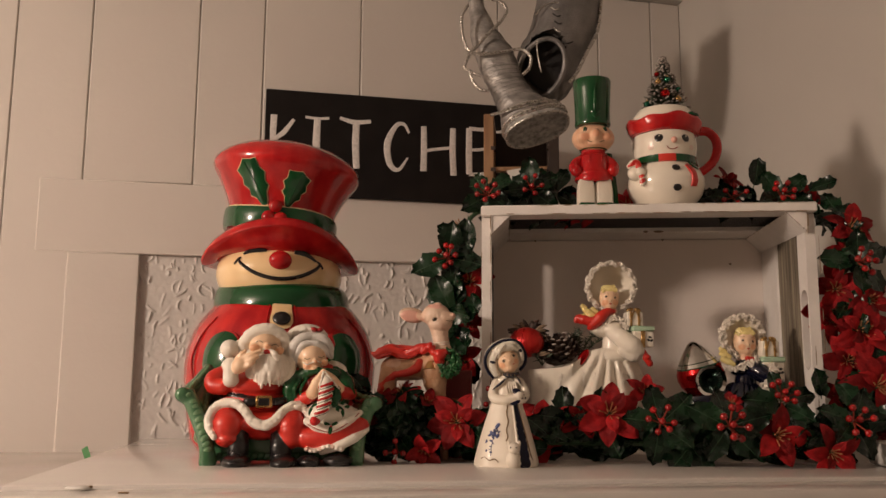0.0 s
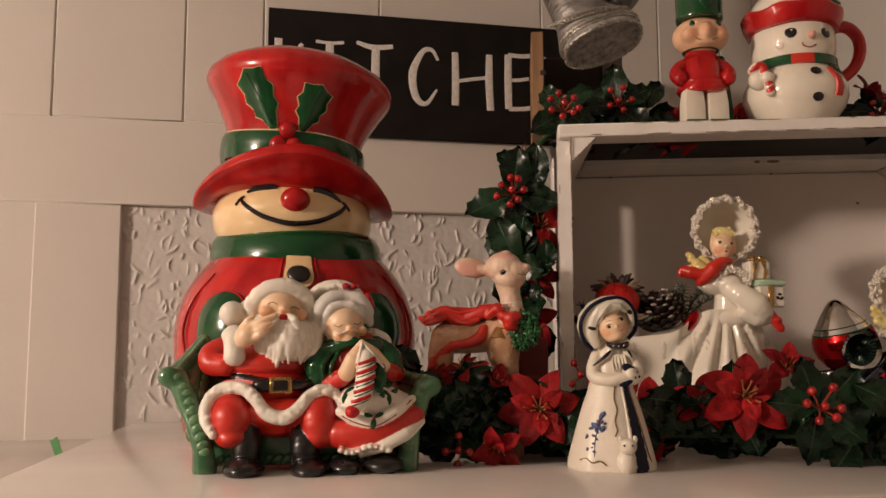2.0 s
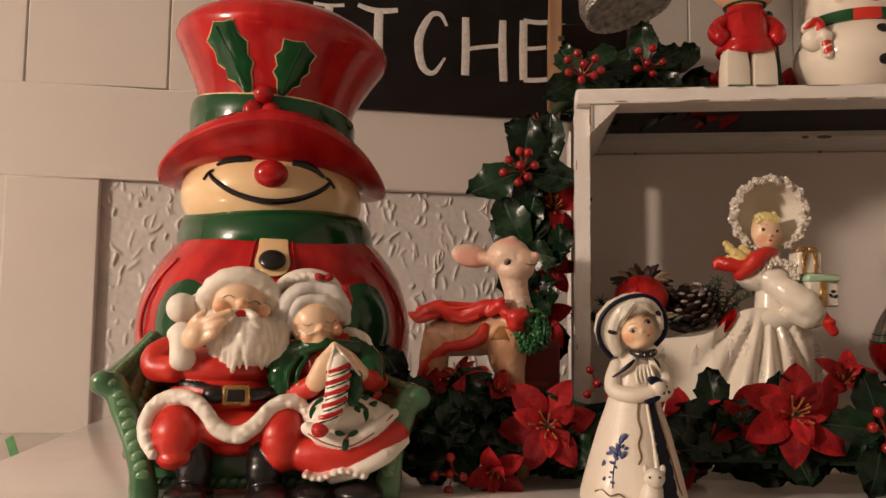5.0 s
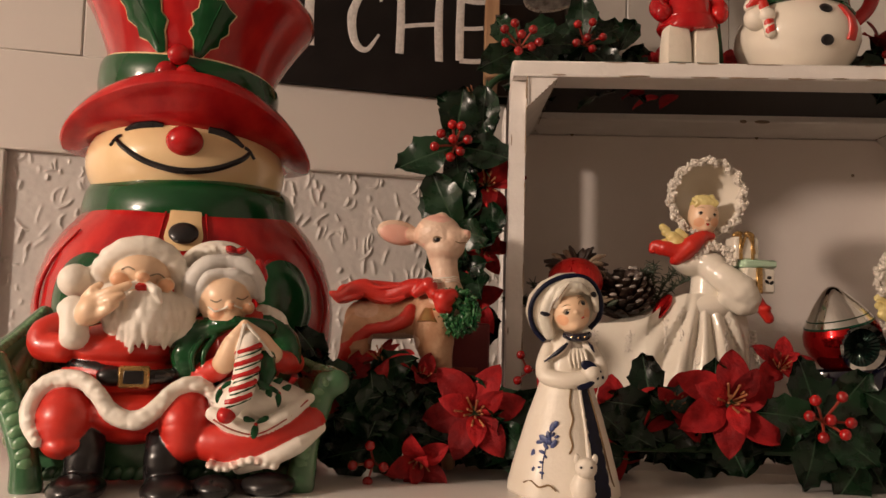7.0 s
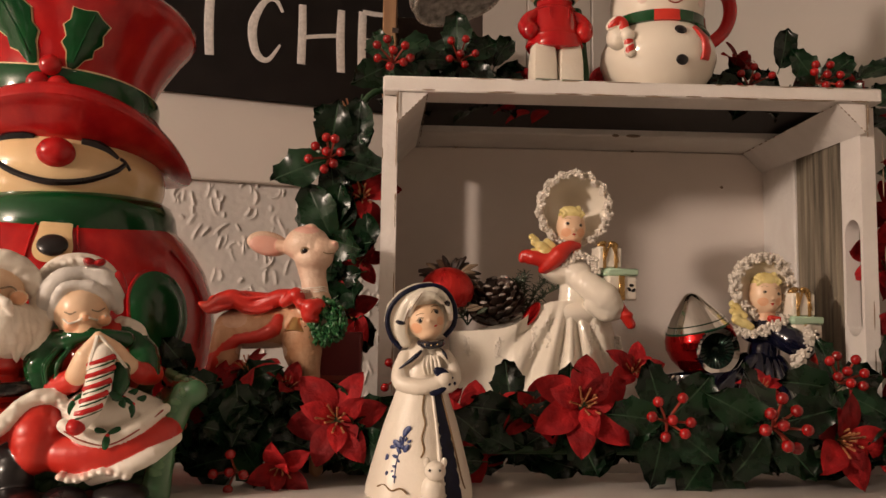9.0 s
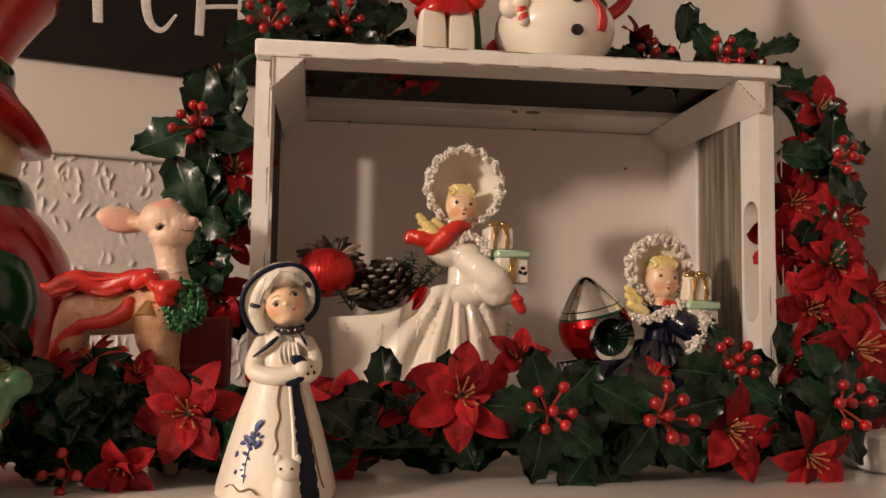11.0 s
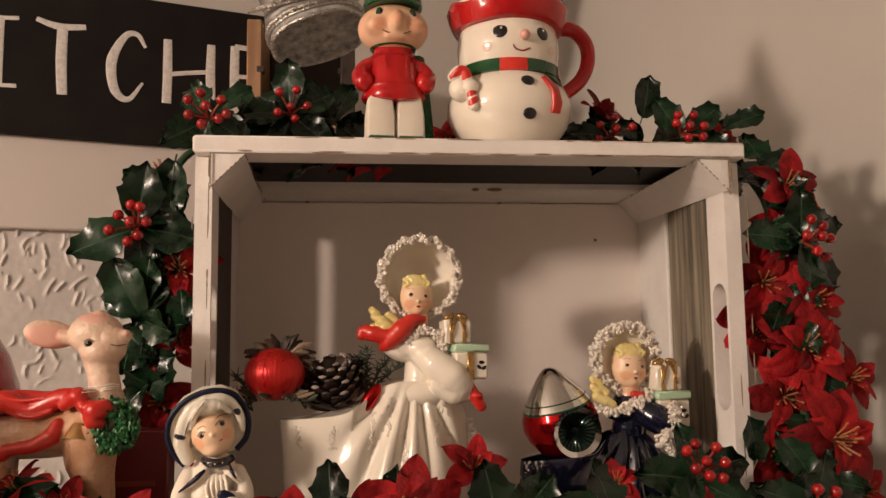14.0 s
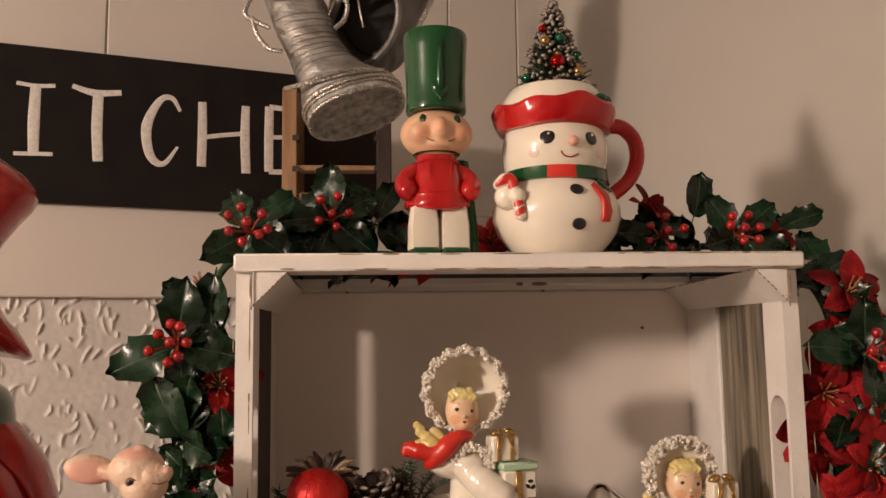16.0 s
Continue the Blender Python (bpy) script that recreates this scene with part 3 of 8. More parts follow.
def wooden_box():
    r = root("wooden_shadow_box", pose(0, 1.30, 2.02), "small brown pine slat box fixed to the wall", "wooden box")
    for x in (-0.055, 0.046):
        c = Clay()
        # the right post's shade is put into its colour; the left stays pine
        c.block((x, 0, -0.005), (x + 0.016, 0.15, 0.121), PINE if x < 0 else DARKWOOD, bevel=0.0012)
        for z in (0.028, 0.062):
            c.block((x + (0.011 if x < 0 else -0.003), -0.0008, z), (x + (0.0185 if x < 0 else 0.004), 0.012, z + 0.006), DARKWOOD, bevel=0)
        part("post", c, r)
    for z in (0.0, 0.030):
        c = Clay()
        c.block((-0.039, 0.004, z), (0.046, 0.022, z + 0.006), PINE, bevel=0.001)
        part("rail", c, r)
    c = Clay()
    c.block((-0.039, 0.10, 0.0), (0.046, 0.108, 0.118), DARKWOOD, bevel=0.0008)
    part("back_board", c, r, "dark brown back board")
    c = Clay()
    c.plate([(0, 0), (0.012, -0.022), (0.018, -0.026), (0.024, 0.004)], 0.002, GREYHAIR)
    part("paper_tag", c, r, "pale folded paper tag", pose(-0.02, 0.003, 0.029))


sign()
wooden_box()


# ---- the white crate on its side ----
CX0, CX1, CY0, CY1, CZ1 = -0.0414, 0.3102, 0.906, 1.092, 1.9145
CZ0 = shelf_z(0.99)


def crate():
    r = root("wooden_crate", pose(0, 0, 0), "whitewashed wooden crate lying on its side as a display box", "crate")
    w = 0.0105

    def board(name, lo, hi, material=CRATE, label="", slot_hole=None):
        c = Clay()
        if slot_hole:
            (ya, yb), (za, zb) = slot_hole
            n, pts_in, pts_out = 28, [], []
            ym, zr = (ya + yb) / 2, (yb - ya) / 2
            for i in range(n):
                a = 2 * math.pi * i / n
                y = ym + zr * math.cos(a)
                z = (zb - zr if math.sin(a) > 0 else za + zr) + zr * math.sin(a)
                pts_in.append((y, z))
            for y, z in pts_in:
                dy, dz = y - ym, z - (za + zb) / 2
                k = min((hi[1] - ym) / abs(dy) if abs(dy) > 1e-6 else 9e9, (hi[2] - (za + zb) / 2) / abs(dz) if abs(dz) > 1e-6 else 9e9)
                pts_out.append((ym + dy * k, (za + zb) / 2 + dz * k))
            loops = [[(x, y, z) for y, z in p] for x, p in ((lo[0], pts_in), (lo[0], pts_out), (hi[0], pts_out), (hi[0], pts_in), (lo[0], pts_in))]
            c.rings(loops, material, cap=False)
        else:
            c.block(lo, hi, material, bevel=0.0013)
        return part(name, c, r, label)

    iz0, iz1 = CZ0 + w, CZ1 - w
    board("slat", (CX0, CY0, iz1), (CX1, CY0 + 0.031, CZ1))
    # no real slat: a dark strip painted as the gap's shade
    board("slat", (CX0 + 0.001, CY0 + 0.0311, CZ1 - 0.0052), (CX1 - 0.001, CY0 + 0.1239, CZ1 - 0.0014), GAPDARK, "thin dark strip standing in for the shaded gap between the white slats")
    board("slat", (CX0, CY0 + 0.124, iz1), (CX1, CY1, CZ1 - 0.001))
    board("slat", (CX0, CY0, CZ0), (CX1, CY0 + 0.082, iz0))
    board("slat", (CX0, CY0 + 0.09, CZ0), (CX1, CY1, iz0))
    zm = (iz0 + iz1) / 2
    for x0, x1 in ((CX0, CX0 + w), (CX1 - w, CX1)):
        yc = CY0 + 0.026
        board("slat", (x0, CY0 + 0.001, iz0 + 0.0005), (x1, CY0 + 0.040, iz1 - 0.0005), CRATE, "white slat with a long hand slot", ((yc - 0.0105, yc + 0.0105), (1.740, 1.824)))
        board("slat", (x0 + 0.001, CY0 + 0.0425, iz0 + 0.0005), (x1 - 0.001, CY0 + 0.1150, CZ1 - 0.0058 if x0 < 0 else iz1 - 0.0005), DARKWOOD if x0 < 0 else GREYWOOD, "bare dark brown slat" if x0 < 0 else "bare weathered grey slat")
        board("slat", (x0, CY0 + (0.1235 if x0 < 0 else 0.1175), iz0 + 0.0005), (x1 - (0.0035 if x0 < 0 else 0), CY1 - 0.0065, iz1 - 0.0005))
    board("back_panel", (CX0 + 0.001, CY1 - 0.0062, iz0 + 0.0005), (CX1 - 0.001, CY1, iz1 - 0.0003), CRATE_BACK, "smooth white painted back board")
    for sx, x in ((1, CX0 + w), (-1, CX1 - w)):
        for sz, z in ((-1, iz1), (1, iz0)):
            c = Clay()
            g, y0, y1 = 0.0004, CY0 + 0.003, CY1 - 0.0065
            loops = []
            for y, leg in ((y0, 0.0205), (y1, 0.0178)):
                back_off = sx * (0.0030 if sx > 0 and y == y1 else 0)
                tri = [(x + sx * g, z + sz * g), (x + sx * leg, z + sz * g), (x + sx * (leg - 0.0012), z + sz * 0.0016), (x + sx * 0.0016, z + sz * (leg - 0.0012)), (x + sx * g, z + sz * leg)]
                loops.append([(a - back_off, y, b) for a, b in tri])
            c.rings(loops, CRATE)
            me = c.mesh("corner_post", 20)
            part("corner_post", me, r)
    for x, z in ((0.18, 1.9035), (0.02, 1.9036), (0.262, 1.872), (CX0 + 0.005, CZ1 - 0.005)):
        c = Clay()
        c.ball((x, CY0 + 0.0015 if x < 0.01 else CY1 - 0.0065, z), (0.0016, 0.0008, 0.0013), WORN, seg=8, n=6)
        part("nail_head", c, r)
    # scuffs where the paint has rubbed off the front edges
    rng = random.Random(5)
    c = Clay()
    for i in range(46):
        if i % 2:
            x, z = rng.uniform(CX0 + 0.01, CX1 - 0.01), rng.choice((iz1 + 0.0006, CZ1 - 0.0008))
            c.ball((x, CY0 + 0.0001, z), (rng.uniform(0.002, 0.009), 0.0003, rng.uniform(0.0003, 0.0007)), WORN, seg=8, n=6)
        else:
            x = rng.choice((CX0 + 0.0006, CX0 + w - 0.0006, CX1 - 0.0006, CX1 - w + 0.0006))
            c.ball((x, CY0 + 0.0011, rng.uniform(1.70, 1.90)), (rng.uniform(0.0003, 0.0006), 0.0003, rng.uniform(0.002, 0.012)), WORN, seg=8, n=6)
    # dark open joints round the corner posts, and chips along the top slats
    for sx, x in ((1, CX0 + w), (-1, CX1 - w)):
        y = CY0 + 0.0028
        a, b = Vector((x + sx * 0.0205, y, iz1 - 0.0006)), Vector((x + sx * 0.0006, y, iz1 - 0.0205))
        for k in range(9):
            if rng.random() < 0.75:
                p = a.lerp(b, (k + rng.uniform(0.2, 0.8)) / 9)
                c.ball(p, (rng.uniform(0.0006, 0.0013), 0.0004, 0.00045), WORN, rot=(0, -45 * sx, 0), seg=8, n=6)
        for k in range(14):
            p = Vector((x + sx * 0.0001, y - 0.0012, iz1 - 0.001 - 0.0016 * k - rng.uniform(0, 0.001)))
            c.ball(p, (0.00045, 0.0006, rng.uniform(0.0006, 0.0016)), WORN, seg=8, n=6)
        p, q = Vector((x + sx * 0.0203, CY0 + 0.005, iz1 - 0.0004)), Vector((x + sx * 0.0176, CY1 - 0.008, iz1 - 0.0004))
        for k in range(26):
            if rng.random() < 0.6:
                c.ball(p.lerp(q, (k + rng.random()) / 26), (0.0005, rng.uniform(0.001, 0.004), 0.0004), WORN, seg=8, n=6)
    for x, wide in ((0.166, 0.0065), (0.151, 0.003)):
        c.ball((x, CY0 + 0.1238, iz1 + 0.0006), (wide, 0.0008, 0.0014), WORN, seg=10, n=6)
    for k in range(16):
        x = rng.uniform(CX0 + 0.02, CX1 - 0.02)
        c.ball((x, CY0 + 0.0001, iz1 + rng.uniform(0.0002, 0.0011)), (rng.uniform(0.003, 0.011), 0.0004, 0.0005), WORN, seg=8, n=6)
    tagged(part("paint_wear", c, r, "rubbed bare wood along the edges"), kind="stuff")


crate()


# ---- the large snowman cookie jar ----
def cookie_jar():
    r = root("snowman_cookie_jar", pose(-0.2880, 0.995, shelf_z(0.995), 0, 0, 17), "large glazed cookie jar shaped as a red-hatted snowman with green scarf", "cookie jar")

    def rounded(outline, fine=4):
        """A smooth closed outline through its corner points."""
        pts = [Vector((a, z, 0)) for a, z in outline]
        path = smooth(pts[-2:] + pts + pts[:2], fine)
        return [(p.x, p.y) for p in path[2 * fine:-(2 * fine) + fine - 1]]

    c = Clay()
    body = [(0.080, 0.0), (0.093, 0.003), (0.1015, 0.015), (0.1070, 0.045), (0.1105, 0.080), (0.1110, 0.098), (0.1085, 0.118), (0.1020, 0.138), (0.0930, 0.153), (0.0830, 0.165), (0.0745, 0.173), (0.066, 0.178)]

    def arms(a, r, z):
        k = abs(math.sin(a)) ** 2.2 * max(0.0, 1 - ((z - 0.105) / 0.075) ** 2)
        return r * 0.985 + 0.0010 * k - 0.0025 * max(0.0, math.cos(a)) * (z > 0.02), z

    c.lathe(body, RED, seg=72, wob=arms)
    jar = c
    c = Clay()

    def droop(a, r, z):
        return r + 0.0015 * math.sin(3 * a + 1), z - 0.006 * math.cos(a) + 0.0012 * math.sin(2 * a + 0.6)

    c.lathe([(0.055, 0.150), (0.068, 0.1500), (0.0755, 0.1545), (0.0795, 0.1625), (0.0800, 0.1725), (0.0778, 0.1840), (0.0730, 0.1920), (0.066, 0.1965), (0.055, 0.198)], GREEN, seg=64, wob=droop)
    part("scarf", c, r, "glossy green scarf roll", pose(0, 0, 0.0, 0, 2.0, 0))
    lean = pose(0.0, 0, 0.19, 0, 2.0, 0) @ pose(0, 0, -0.19)
    tip = pose(-0.0010, 0, 0.258, 0, 5.5, 0) @ pose(0, 0, -0.260)
    c = Clay()
    fc, fr = (0, 0, 0.205), (0.0740, 0.0755, 0.048)
    c.ball(fc, fr, CREAM, seg=64, n=28)
    face, c = c, Clay()

    def brim(a, r, z):
        k = min(1.0, max(0.0, (r - 0.064) / 0.024)) if z > 0.2 else 1.0
        return r + 0.0012 * k * math.sin(5 * a + 0.7), z + k * (0.0375 * max(0, math.cos(a)) ** 1.5 + 0.004 * max(0, -math.cos(a)))

    c.lathe([(0.058, 0.262), (0.0650, 0.2575), (0.0690, 0.2510), (0.0735, 0.2430), (0.0785, 0.2352), (0.0800, 0.2340), (0.0815, 0.2338), (0.0860, 0.2270), (0.0900, 0.2205), (0.0922, 0.2165), (0.0924, 0.2145), (0.0912, 0.2128), (0.0870, 0.2120), (0.0800, 0.2140), (0.0720, 0.2180), (0.060, 0.2210)], RED, seg=84, wob=brim)
    hat = [(0.0605, 0.250), (0.0612, 0.262), (0.0622, 0.278), (0.0655, 0.290), (0.0715, 0.303), (0.0790, 0.3165), (0.0855, 0.3260), (0.0884, 0.3325), (0.0872, 0.3395), (0.0795, 0.3480), (0.0640, 0.3570), (0.042, 0.3640), (0.018, 0.3685), (0.001, 0.3695)]
    part("hat_brim", c, r, "drooping red glazed hat brim", lean)
    c = Clay()
    c.lathe(hat, RED, seg=72, wob=lambda a, q, z: (q * (1 + 0.008 * math.sin(2 * a + 0.5)), z))
    hat_part = part("hat", c, r, "red glazed top hat with holly relief", tip)
    c = Clay()
    c.lathe([(0.058, 0.2545), (0.0664, 0.2550), (0.0676, 0.2600), (0.0680, 0.2680), (0.0676, 0.2755), (0.0664, 0.2790), (0.058, 0.2795)], GREEN, seg=64, wob=lambda a, q, z: (q, z + 0.0012 * math.sin(3 * a)))
    c.lathe([(0.058, 0.2785), (0.0650, 0.2790), (0.0648, 0.2806), (0.058, 0.2810)], CREAM, seg=64, wob=lambda a, q, z: (q, z + 0.0012 * math.sin(3 * a)))
    part("hat_band", c, hat_part, "green glazed hat band")
    shape = [(0.0, 0.18), (0.10, 0.34), (0.24, 0.50), (0.34, 0.84), (0.46, 0.74), (0.60, 1.0), (0.72, 0.80), (0.90, 0.88), (0.93, 0.45), (1.0, 0.0)]
    for a0, z0, a1, z1, wide in ((-18, 0.280, -36, 0.327, 0.0165), (4, 0.280, 12, 0.3195, 0.0150)):
        k = radians(1) * 0.076
        ax, az_ = (a1 - a0) * k, z1 - z0
        ln = math.hypot(ax, az_)
        ux, uz = ax / ln, az_ / ln
        pts = [(t, w) for t, w in shape] + [(t, -w * 0.9) for t, w in shape[-2::-1]]
        outline = [(a0 + (t * ax - uz * w * wide) / k, z0 + t * az_ + ux * w * wide) for t, w in pts]
        ca, cz = sum(p[0] for p in outline) / len(outline), sum(p[1] for p in outline) / len(outline)
        c = Clay()
        patch_on(c, hat, [(ca + (p - ca) * 1.09, cz + (q - cz) * 1.04) for p, q in outline], CREAM, 0.0008, dome=0.0004)
        patch_on(c, hat, outline, GREEN, 0.0020, dome=0.0022)
        c.tube([on_lathe(hat, a0 + t * (a1 - a0), z0 + t * az_, 0.0038) for t in (0.1, 0.5, 0.92)], 0.0008, GREEN, seg=6)
        part("holly_leaf", c, hat_part, "raised green holly leaf")
    for a, z, s in ((-12.5, 0.2655, 1.0), (-1.0, 0.2650, 1.0), (-7, 0.279, 0.95)):
        c = Clay()
        c.ball(on_lathe(hat, a, z, 0.0058), (0.0080 * s, 0.0062, 0.0080 * s), RED, seg=20, n=14)
        part("berry", c, hat_part)
    c = face
    c.ball((-0.001, -0.0735, 0.2150), (0.0128, 0.0095, 0.0108), RED, seg=28, n=16)
    line_on(c, fc, fr, [(-41, 13), (-35, 5), (-21, -7), (-3, -13), (15, -9), (30, 2), (37, 11)], [0.0014, 0.0020, 0.0024, 0.0026, 0.0025, 0.0022, 0.0016], BLACK)
    for a, s in ((-41, -1), (37, 1)):
        line_on(c, fc, fr, [(a - s * 3, 15), (a, 12.5), (a + s * 3, 6)], 0.0013, BLACK)
    line_on(c, fc, fr, [(-37, 20), (-30, 25), (-20, 27), (-14, 26)], [0.0012, 0.0034, 0.0040, 0.0020], BLACK)
    line_on(c, fc, fr, [(12, 26), (20, 25), (27, 21), (33, 15)], [0.0030, 0.0036, 0.0026, 0.0014], BLACK)
    part("face", c, r, "cream glazed smiling face with red nose", lean)
    coat = part("coat", jar, r, "red glazed coat with green mittens", pose(0.0062, 0, 0))
    c = Clay()
    patch_on(c, body, [(a - 2, z) for a, z in rounded(((-7, 0.172), (0, 0.172), (7, 0.172), (7, 0.158), (7.5, 0.146), (5, 0.139), (0, 0.137), (-5, 0.139), (-7.5, 0.146), (-7, 0.158)), 3)], CREAM, -0.0014, dome=0.0006)
    part("placket", c, coat, "cream glazed coat front")
    c = Clay()
    p = on_lathe(body, -2, 0.1490, 0.0008)
    c.ball(p, (0.0098, 0.0042, 0.0092), BLACK, rot=(-38, 0, 0), seg=28, n=12)
    part("button", c, coat, "black button")
    for s in (-1, 1):
        c = Clay()
        c.tube([on_lathe(body, s * 9.5 - 2, 0.172, -0.0024), on_lathe(body, s * 9.5 - 2, 0.150, -0.0026), on_lathe(body, s * 10 - 2, 0.128, -0.0028), on_lathe(body, s * 12 - 2, 0.10, -0.0032)], [0.0010, 0.0008, 0.0009, 0.0006], RED, seg=8, fine=5)
        part("seam", c, coat, "pale line of worn glaze")
        c = Clay()
        c.tube([on_lathe(body, s * 52, 0.152, -0.0012), on_lathe(body, s * 60, 0.130, -0.0004), on_lathe(body, s * 63, 0.105, 0.0004), on_lathe(body, s * 60, 0.080, -0.0004)], [0.0008, 0.0014, 0.0016, 0.0010], RED, seg=10, fine=5)
        part("sleeve", c, coat)
        c = Clay()
        outline = rounded([(s * 25, 0.108), (s * 25.5, 0.120), (s * 30, 0.131), (s * 37, 0.1345), (s * 45, 0.129), (s * 49, 0.115), (s * 49, 0.098), (s * 45, 0.083), (s * 37, 0.076), (s * 30, 0.083), (s * 26, 0.095)])
        patch_on(c, body, [(a + (a - s * 36) * 0.06, z + (z - 0.105) * 0.05) for a, z in outline], RED, 0.0006, dome=0.0010)
        patch_on(c, body, outline, GREEN, 0.0022, dome=0.0050)
        part("mitten", c, coat, "green glazed mitten")


cookie_jar()


# ---- the seated couple on the green bench ----
def bench_couple():
    c = Clay()
    # bench: seat, quilted back, rolled arms, feet
    c.block((-0.070, -0.014, 0.003), (0.074, 0.030, 0.030), BENCH, bevel=0.004)
    c.block((-0.072, 0.022, 0.020), (0.064, 0.034, 0.078), OLIVE, bevel=0.005)
    c.tube([(-0.076, 0.026, 0.070), (-0.056, 0.028, 0.084), (-0.02, 0.028, 0.090), (0.030, 0.028, 0.084), (0.060, 0.026, 0.066)], 0.005, BENCH, seg=10)
    for s in (-1, 1):
        w = s * (0.875 if s < 0 else 0.905)
        h, v, e = (0.087, 0.0635, 0.010) if s < 0 else (0.060, 0.0555, 0.0)
        rail = smooth([(w * 0.082, 0.030, h), (w * 0.090, 0.010, h * 0.45 + v * 0.55), (w * 0.0955, -0.012, v + 0.001), (w * 0.0945, -0.020, v - 0.003)], 6)
        c.limb(rail, [0.0050, 0.0056, 0.0066, 0.0062], BENCH, fine=1)
        post = smooth([(w * 0.0925, -0.018, v - 0.001), (w * (0.088 - e * 0.3), -0.022, v * 0.78), (w * (0.083 - e * 0.6), -0.025, v * 0.52), (w * (0.081 - e), -0.027, 0.017), (w * (0.079 - e), -0.028, 0.004)], 6)
        c.limb(post, [0.0068, 0.0072, 0.0066, 0.0068, 0.0080], BENCH, fine=1)
        c.blob((w * 0.0985, -0.0215, v), (0.0070, 0.0056, 0.0068), BENCH)
        for t in range(4):
            z = t / 3
            c.limb([(w * (0.081 - 0.002 * t), 0.028, h - 0.010 - 0.012 * t), (w * (0.084 - 0.001 * t), 0.008, (h + v) / 2 - 0.010 - 0.0105 * t), (w * (0.083 - e * 0.3 * z), -0.018, v - 0.010 - 0.0095 * t)], [0.0052, 0.0058, 0.0052], OLIVE)
        for i in range(6):
            for j in range(4):
                t = i / 5
                c.ball((w * 0.0815 - s * 0.0050, 0.024 - 0.040 * t + 0.0036 * (j % 2), (h - 0.013) * (1 - t) + (v - 0.013) * t - 0.0098 * j), (0.0030, 0.0050, 0.0050), OLIVE, rot=(45, 0, 0), seg=12, n=8)
        for k, p in enumerate(rail[1:]):
            c.ball(p + Vector((-s * 0.0022, -0.0030, 0.0034)), (0.0026, 0.0044, 0.0026), ROPE, rot=(30, s * 30, s * 25), seg=10, n=7)
        for k, p in enumerate(post[3:-4:2]):
            c.ball(p + Vector((-s * 0.0010, -0.0050, 0)), (0.0046, 0.0026, 0.0036), ROPE, rot=(0, s * 35, 0), seg=10, n=7)
    for i in range(9):
        for j in range(3):
            c.blob((-0.064 + 0.0145 * i + 0.007 * (j % 2), 0.021, 0.044 + 0.014 * j), (0.0070, 0.003, 0.0070), OLIVE, rot=(0, 45, 0))
    for k in range(22):
        c.ball((-0.066 + 0.0064 * k, -0.0150, 0.0075), (0.0050, 0.0026, 0.0032), BENCH, rot=(0, -35, 0), seg=8, n=6)
    # the man: coat, arm, lap, legs, boots
    at, size = carve((-0.1042, 0.1854, 0.00241, 0.1354, -0.00558, -0.1847, -0.0411, 0.0343), (0.0547, -0.5222, 0.0991), 0.000185)

    def B(x, z, d, rx, ry, rz, material, rot=(0, 0, 0), do=c.blob):
        do(at(x, z, d), (size(rx, d), ry, size(rz, d)), material, rot)

    def L(pts, rads, material, do=c.limb):
        do([at(*p) for p in pts], [size(r, p[2]) for r, p in zip(rads, pts)], material)

    rng = random.Random(3)

    def fluff(pts, rads, material, n, rough=0.35):
        """A furry roll: a limb with many small tufts on it."""
        L(pts, rads, material)
        path = smooth([Vector(p) for p in pts], 8)
        for i in range(n):
            k = rng.random() * (len(path) - 1)
            p, r = path[int(k)], float(np.interp(k, np.linspace(0, len(path) - 1, len(rads)), rads))
            a = rng.uniform(-2.6, 0.3)
            B(p.x + r * 0.5 * math.cos(a * 2), p.y + r * 0.5 * math.sin(a * 2), p.z - 0.0012, r * rough * 1.5, 0.0030, r * rough * 1.2, material)

    B(430, 340, 0.0, 165, 0.024, 72, REDLIGHT)
    B(430, 415, 0.0, 165, 0.026, 72, REDLIGHT)
    L([(282, 275, 0.0), (222, 305, -0.006), (220, 340, -0.010), (266, 346, -0.014)], [42, 44, 44, 42], REDLIGHT)
    B(470, 520, -0.010, 195, 0.024, 72, REDLIGHT)
    B(465, 570, -0.014, 95, 0.014, 42, REDLIGHT)
    L([(292, 492, -0.018), (284, 545, -0.027), (276, 600, -0.029)], [66, 76, 58], REDLIGHT)
    B(288, 615, -0.028, 60, 0.013, 34, REDLIGHT)
    L([(618, 492, -0.018), (612, 545, -0.027), (612, 598, -0.029)], [62, 72, 60], REDLIGHT)
    L([(345, 600, -0.024), (342, 650, -0.029), (338, 700, -0.029)], [50, 54, 54], BLACK)
    L([(560, 600, -0.024), (558, 650, -0.029), (558, 700, -0.029)], [52, 56, 55], BLACK)
    B(325, 738, -0.042, 78, 0.020, 40, BLACK)
    B(570, 738, -0.042, 72, 0.020, 40, BLACK)
    # belt
    L([(262, 380, -0.003), (320, 392, -0.015), (395, 413, -0.022), (470, 423, -0.0255), (545, 418, -0.023), (605, 405, -0.013)], [19, 20, 22, 22, 21, 18], BLACK)
    B(402, 424, -0.0255, 36, 0.0040, 25, BLACK, (0, 8, 0))
    # fur hem of the coat
    fluff([(210, 612, -0.036), (186, 560, -0.032), (192, 502, -0.027), (222, 456, -0.025), (272, 430, -0.026), (330, 437, -0.029), (372, 474, -0.032), (410, 524, -0.033), (455, 545, -0.034), (500, 537, -0.034), (542, 498, -0.032), (582, 456, -0.028), (632, 436, -0.026), (674, 452, -0.025), (696, 492, -0.028)],
          [15, 21, 24, 24, 24, 24, 24, 25, 26, 26, 24, 23, 22, 19, 12], MATTEWHITE, 60)
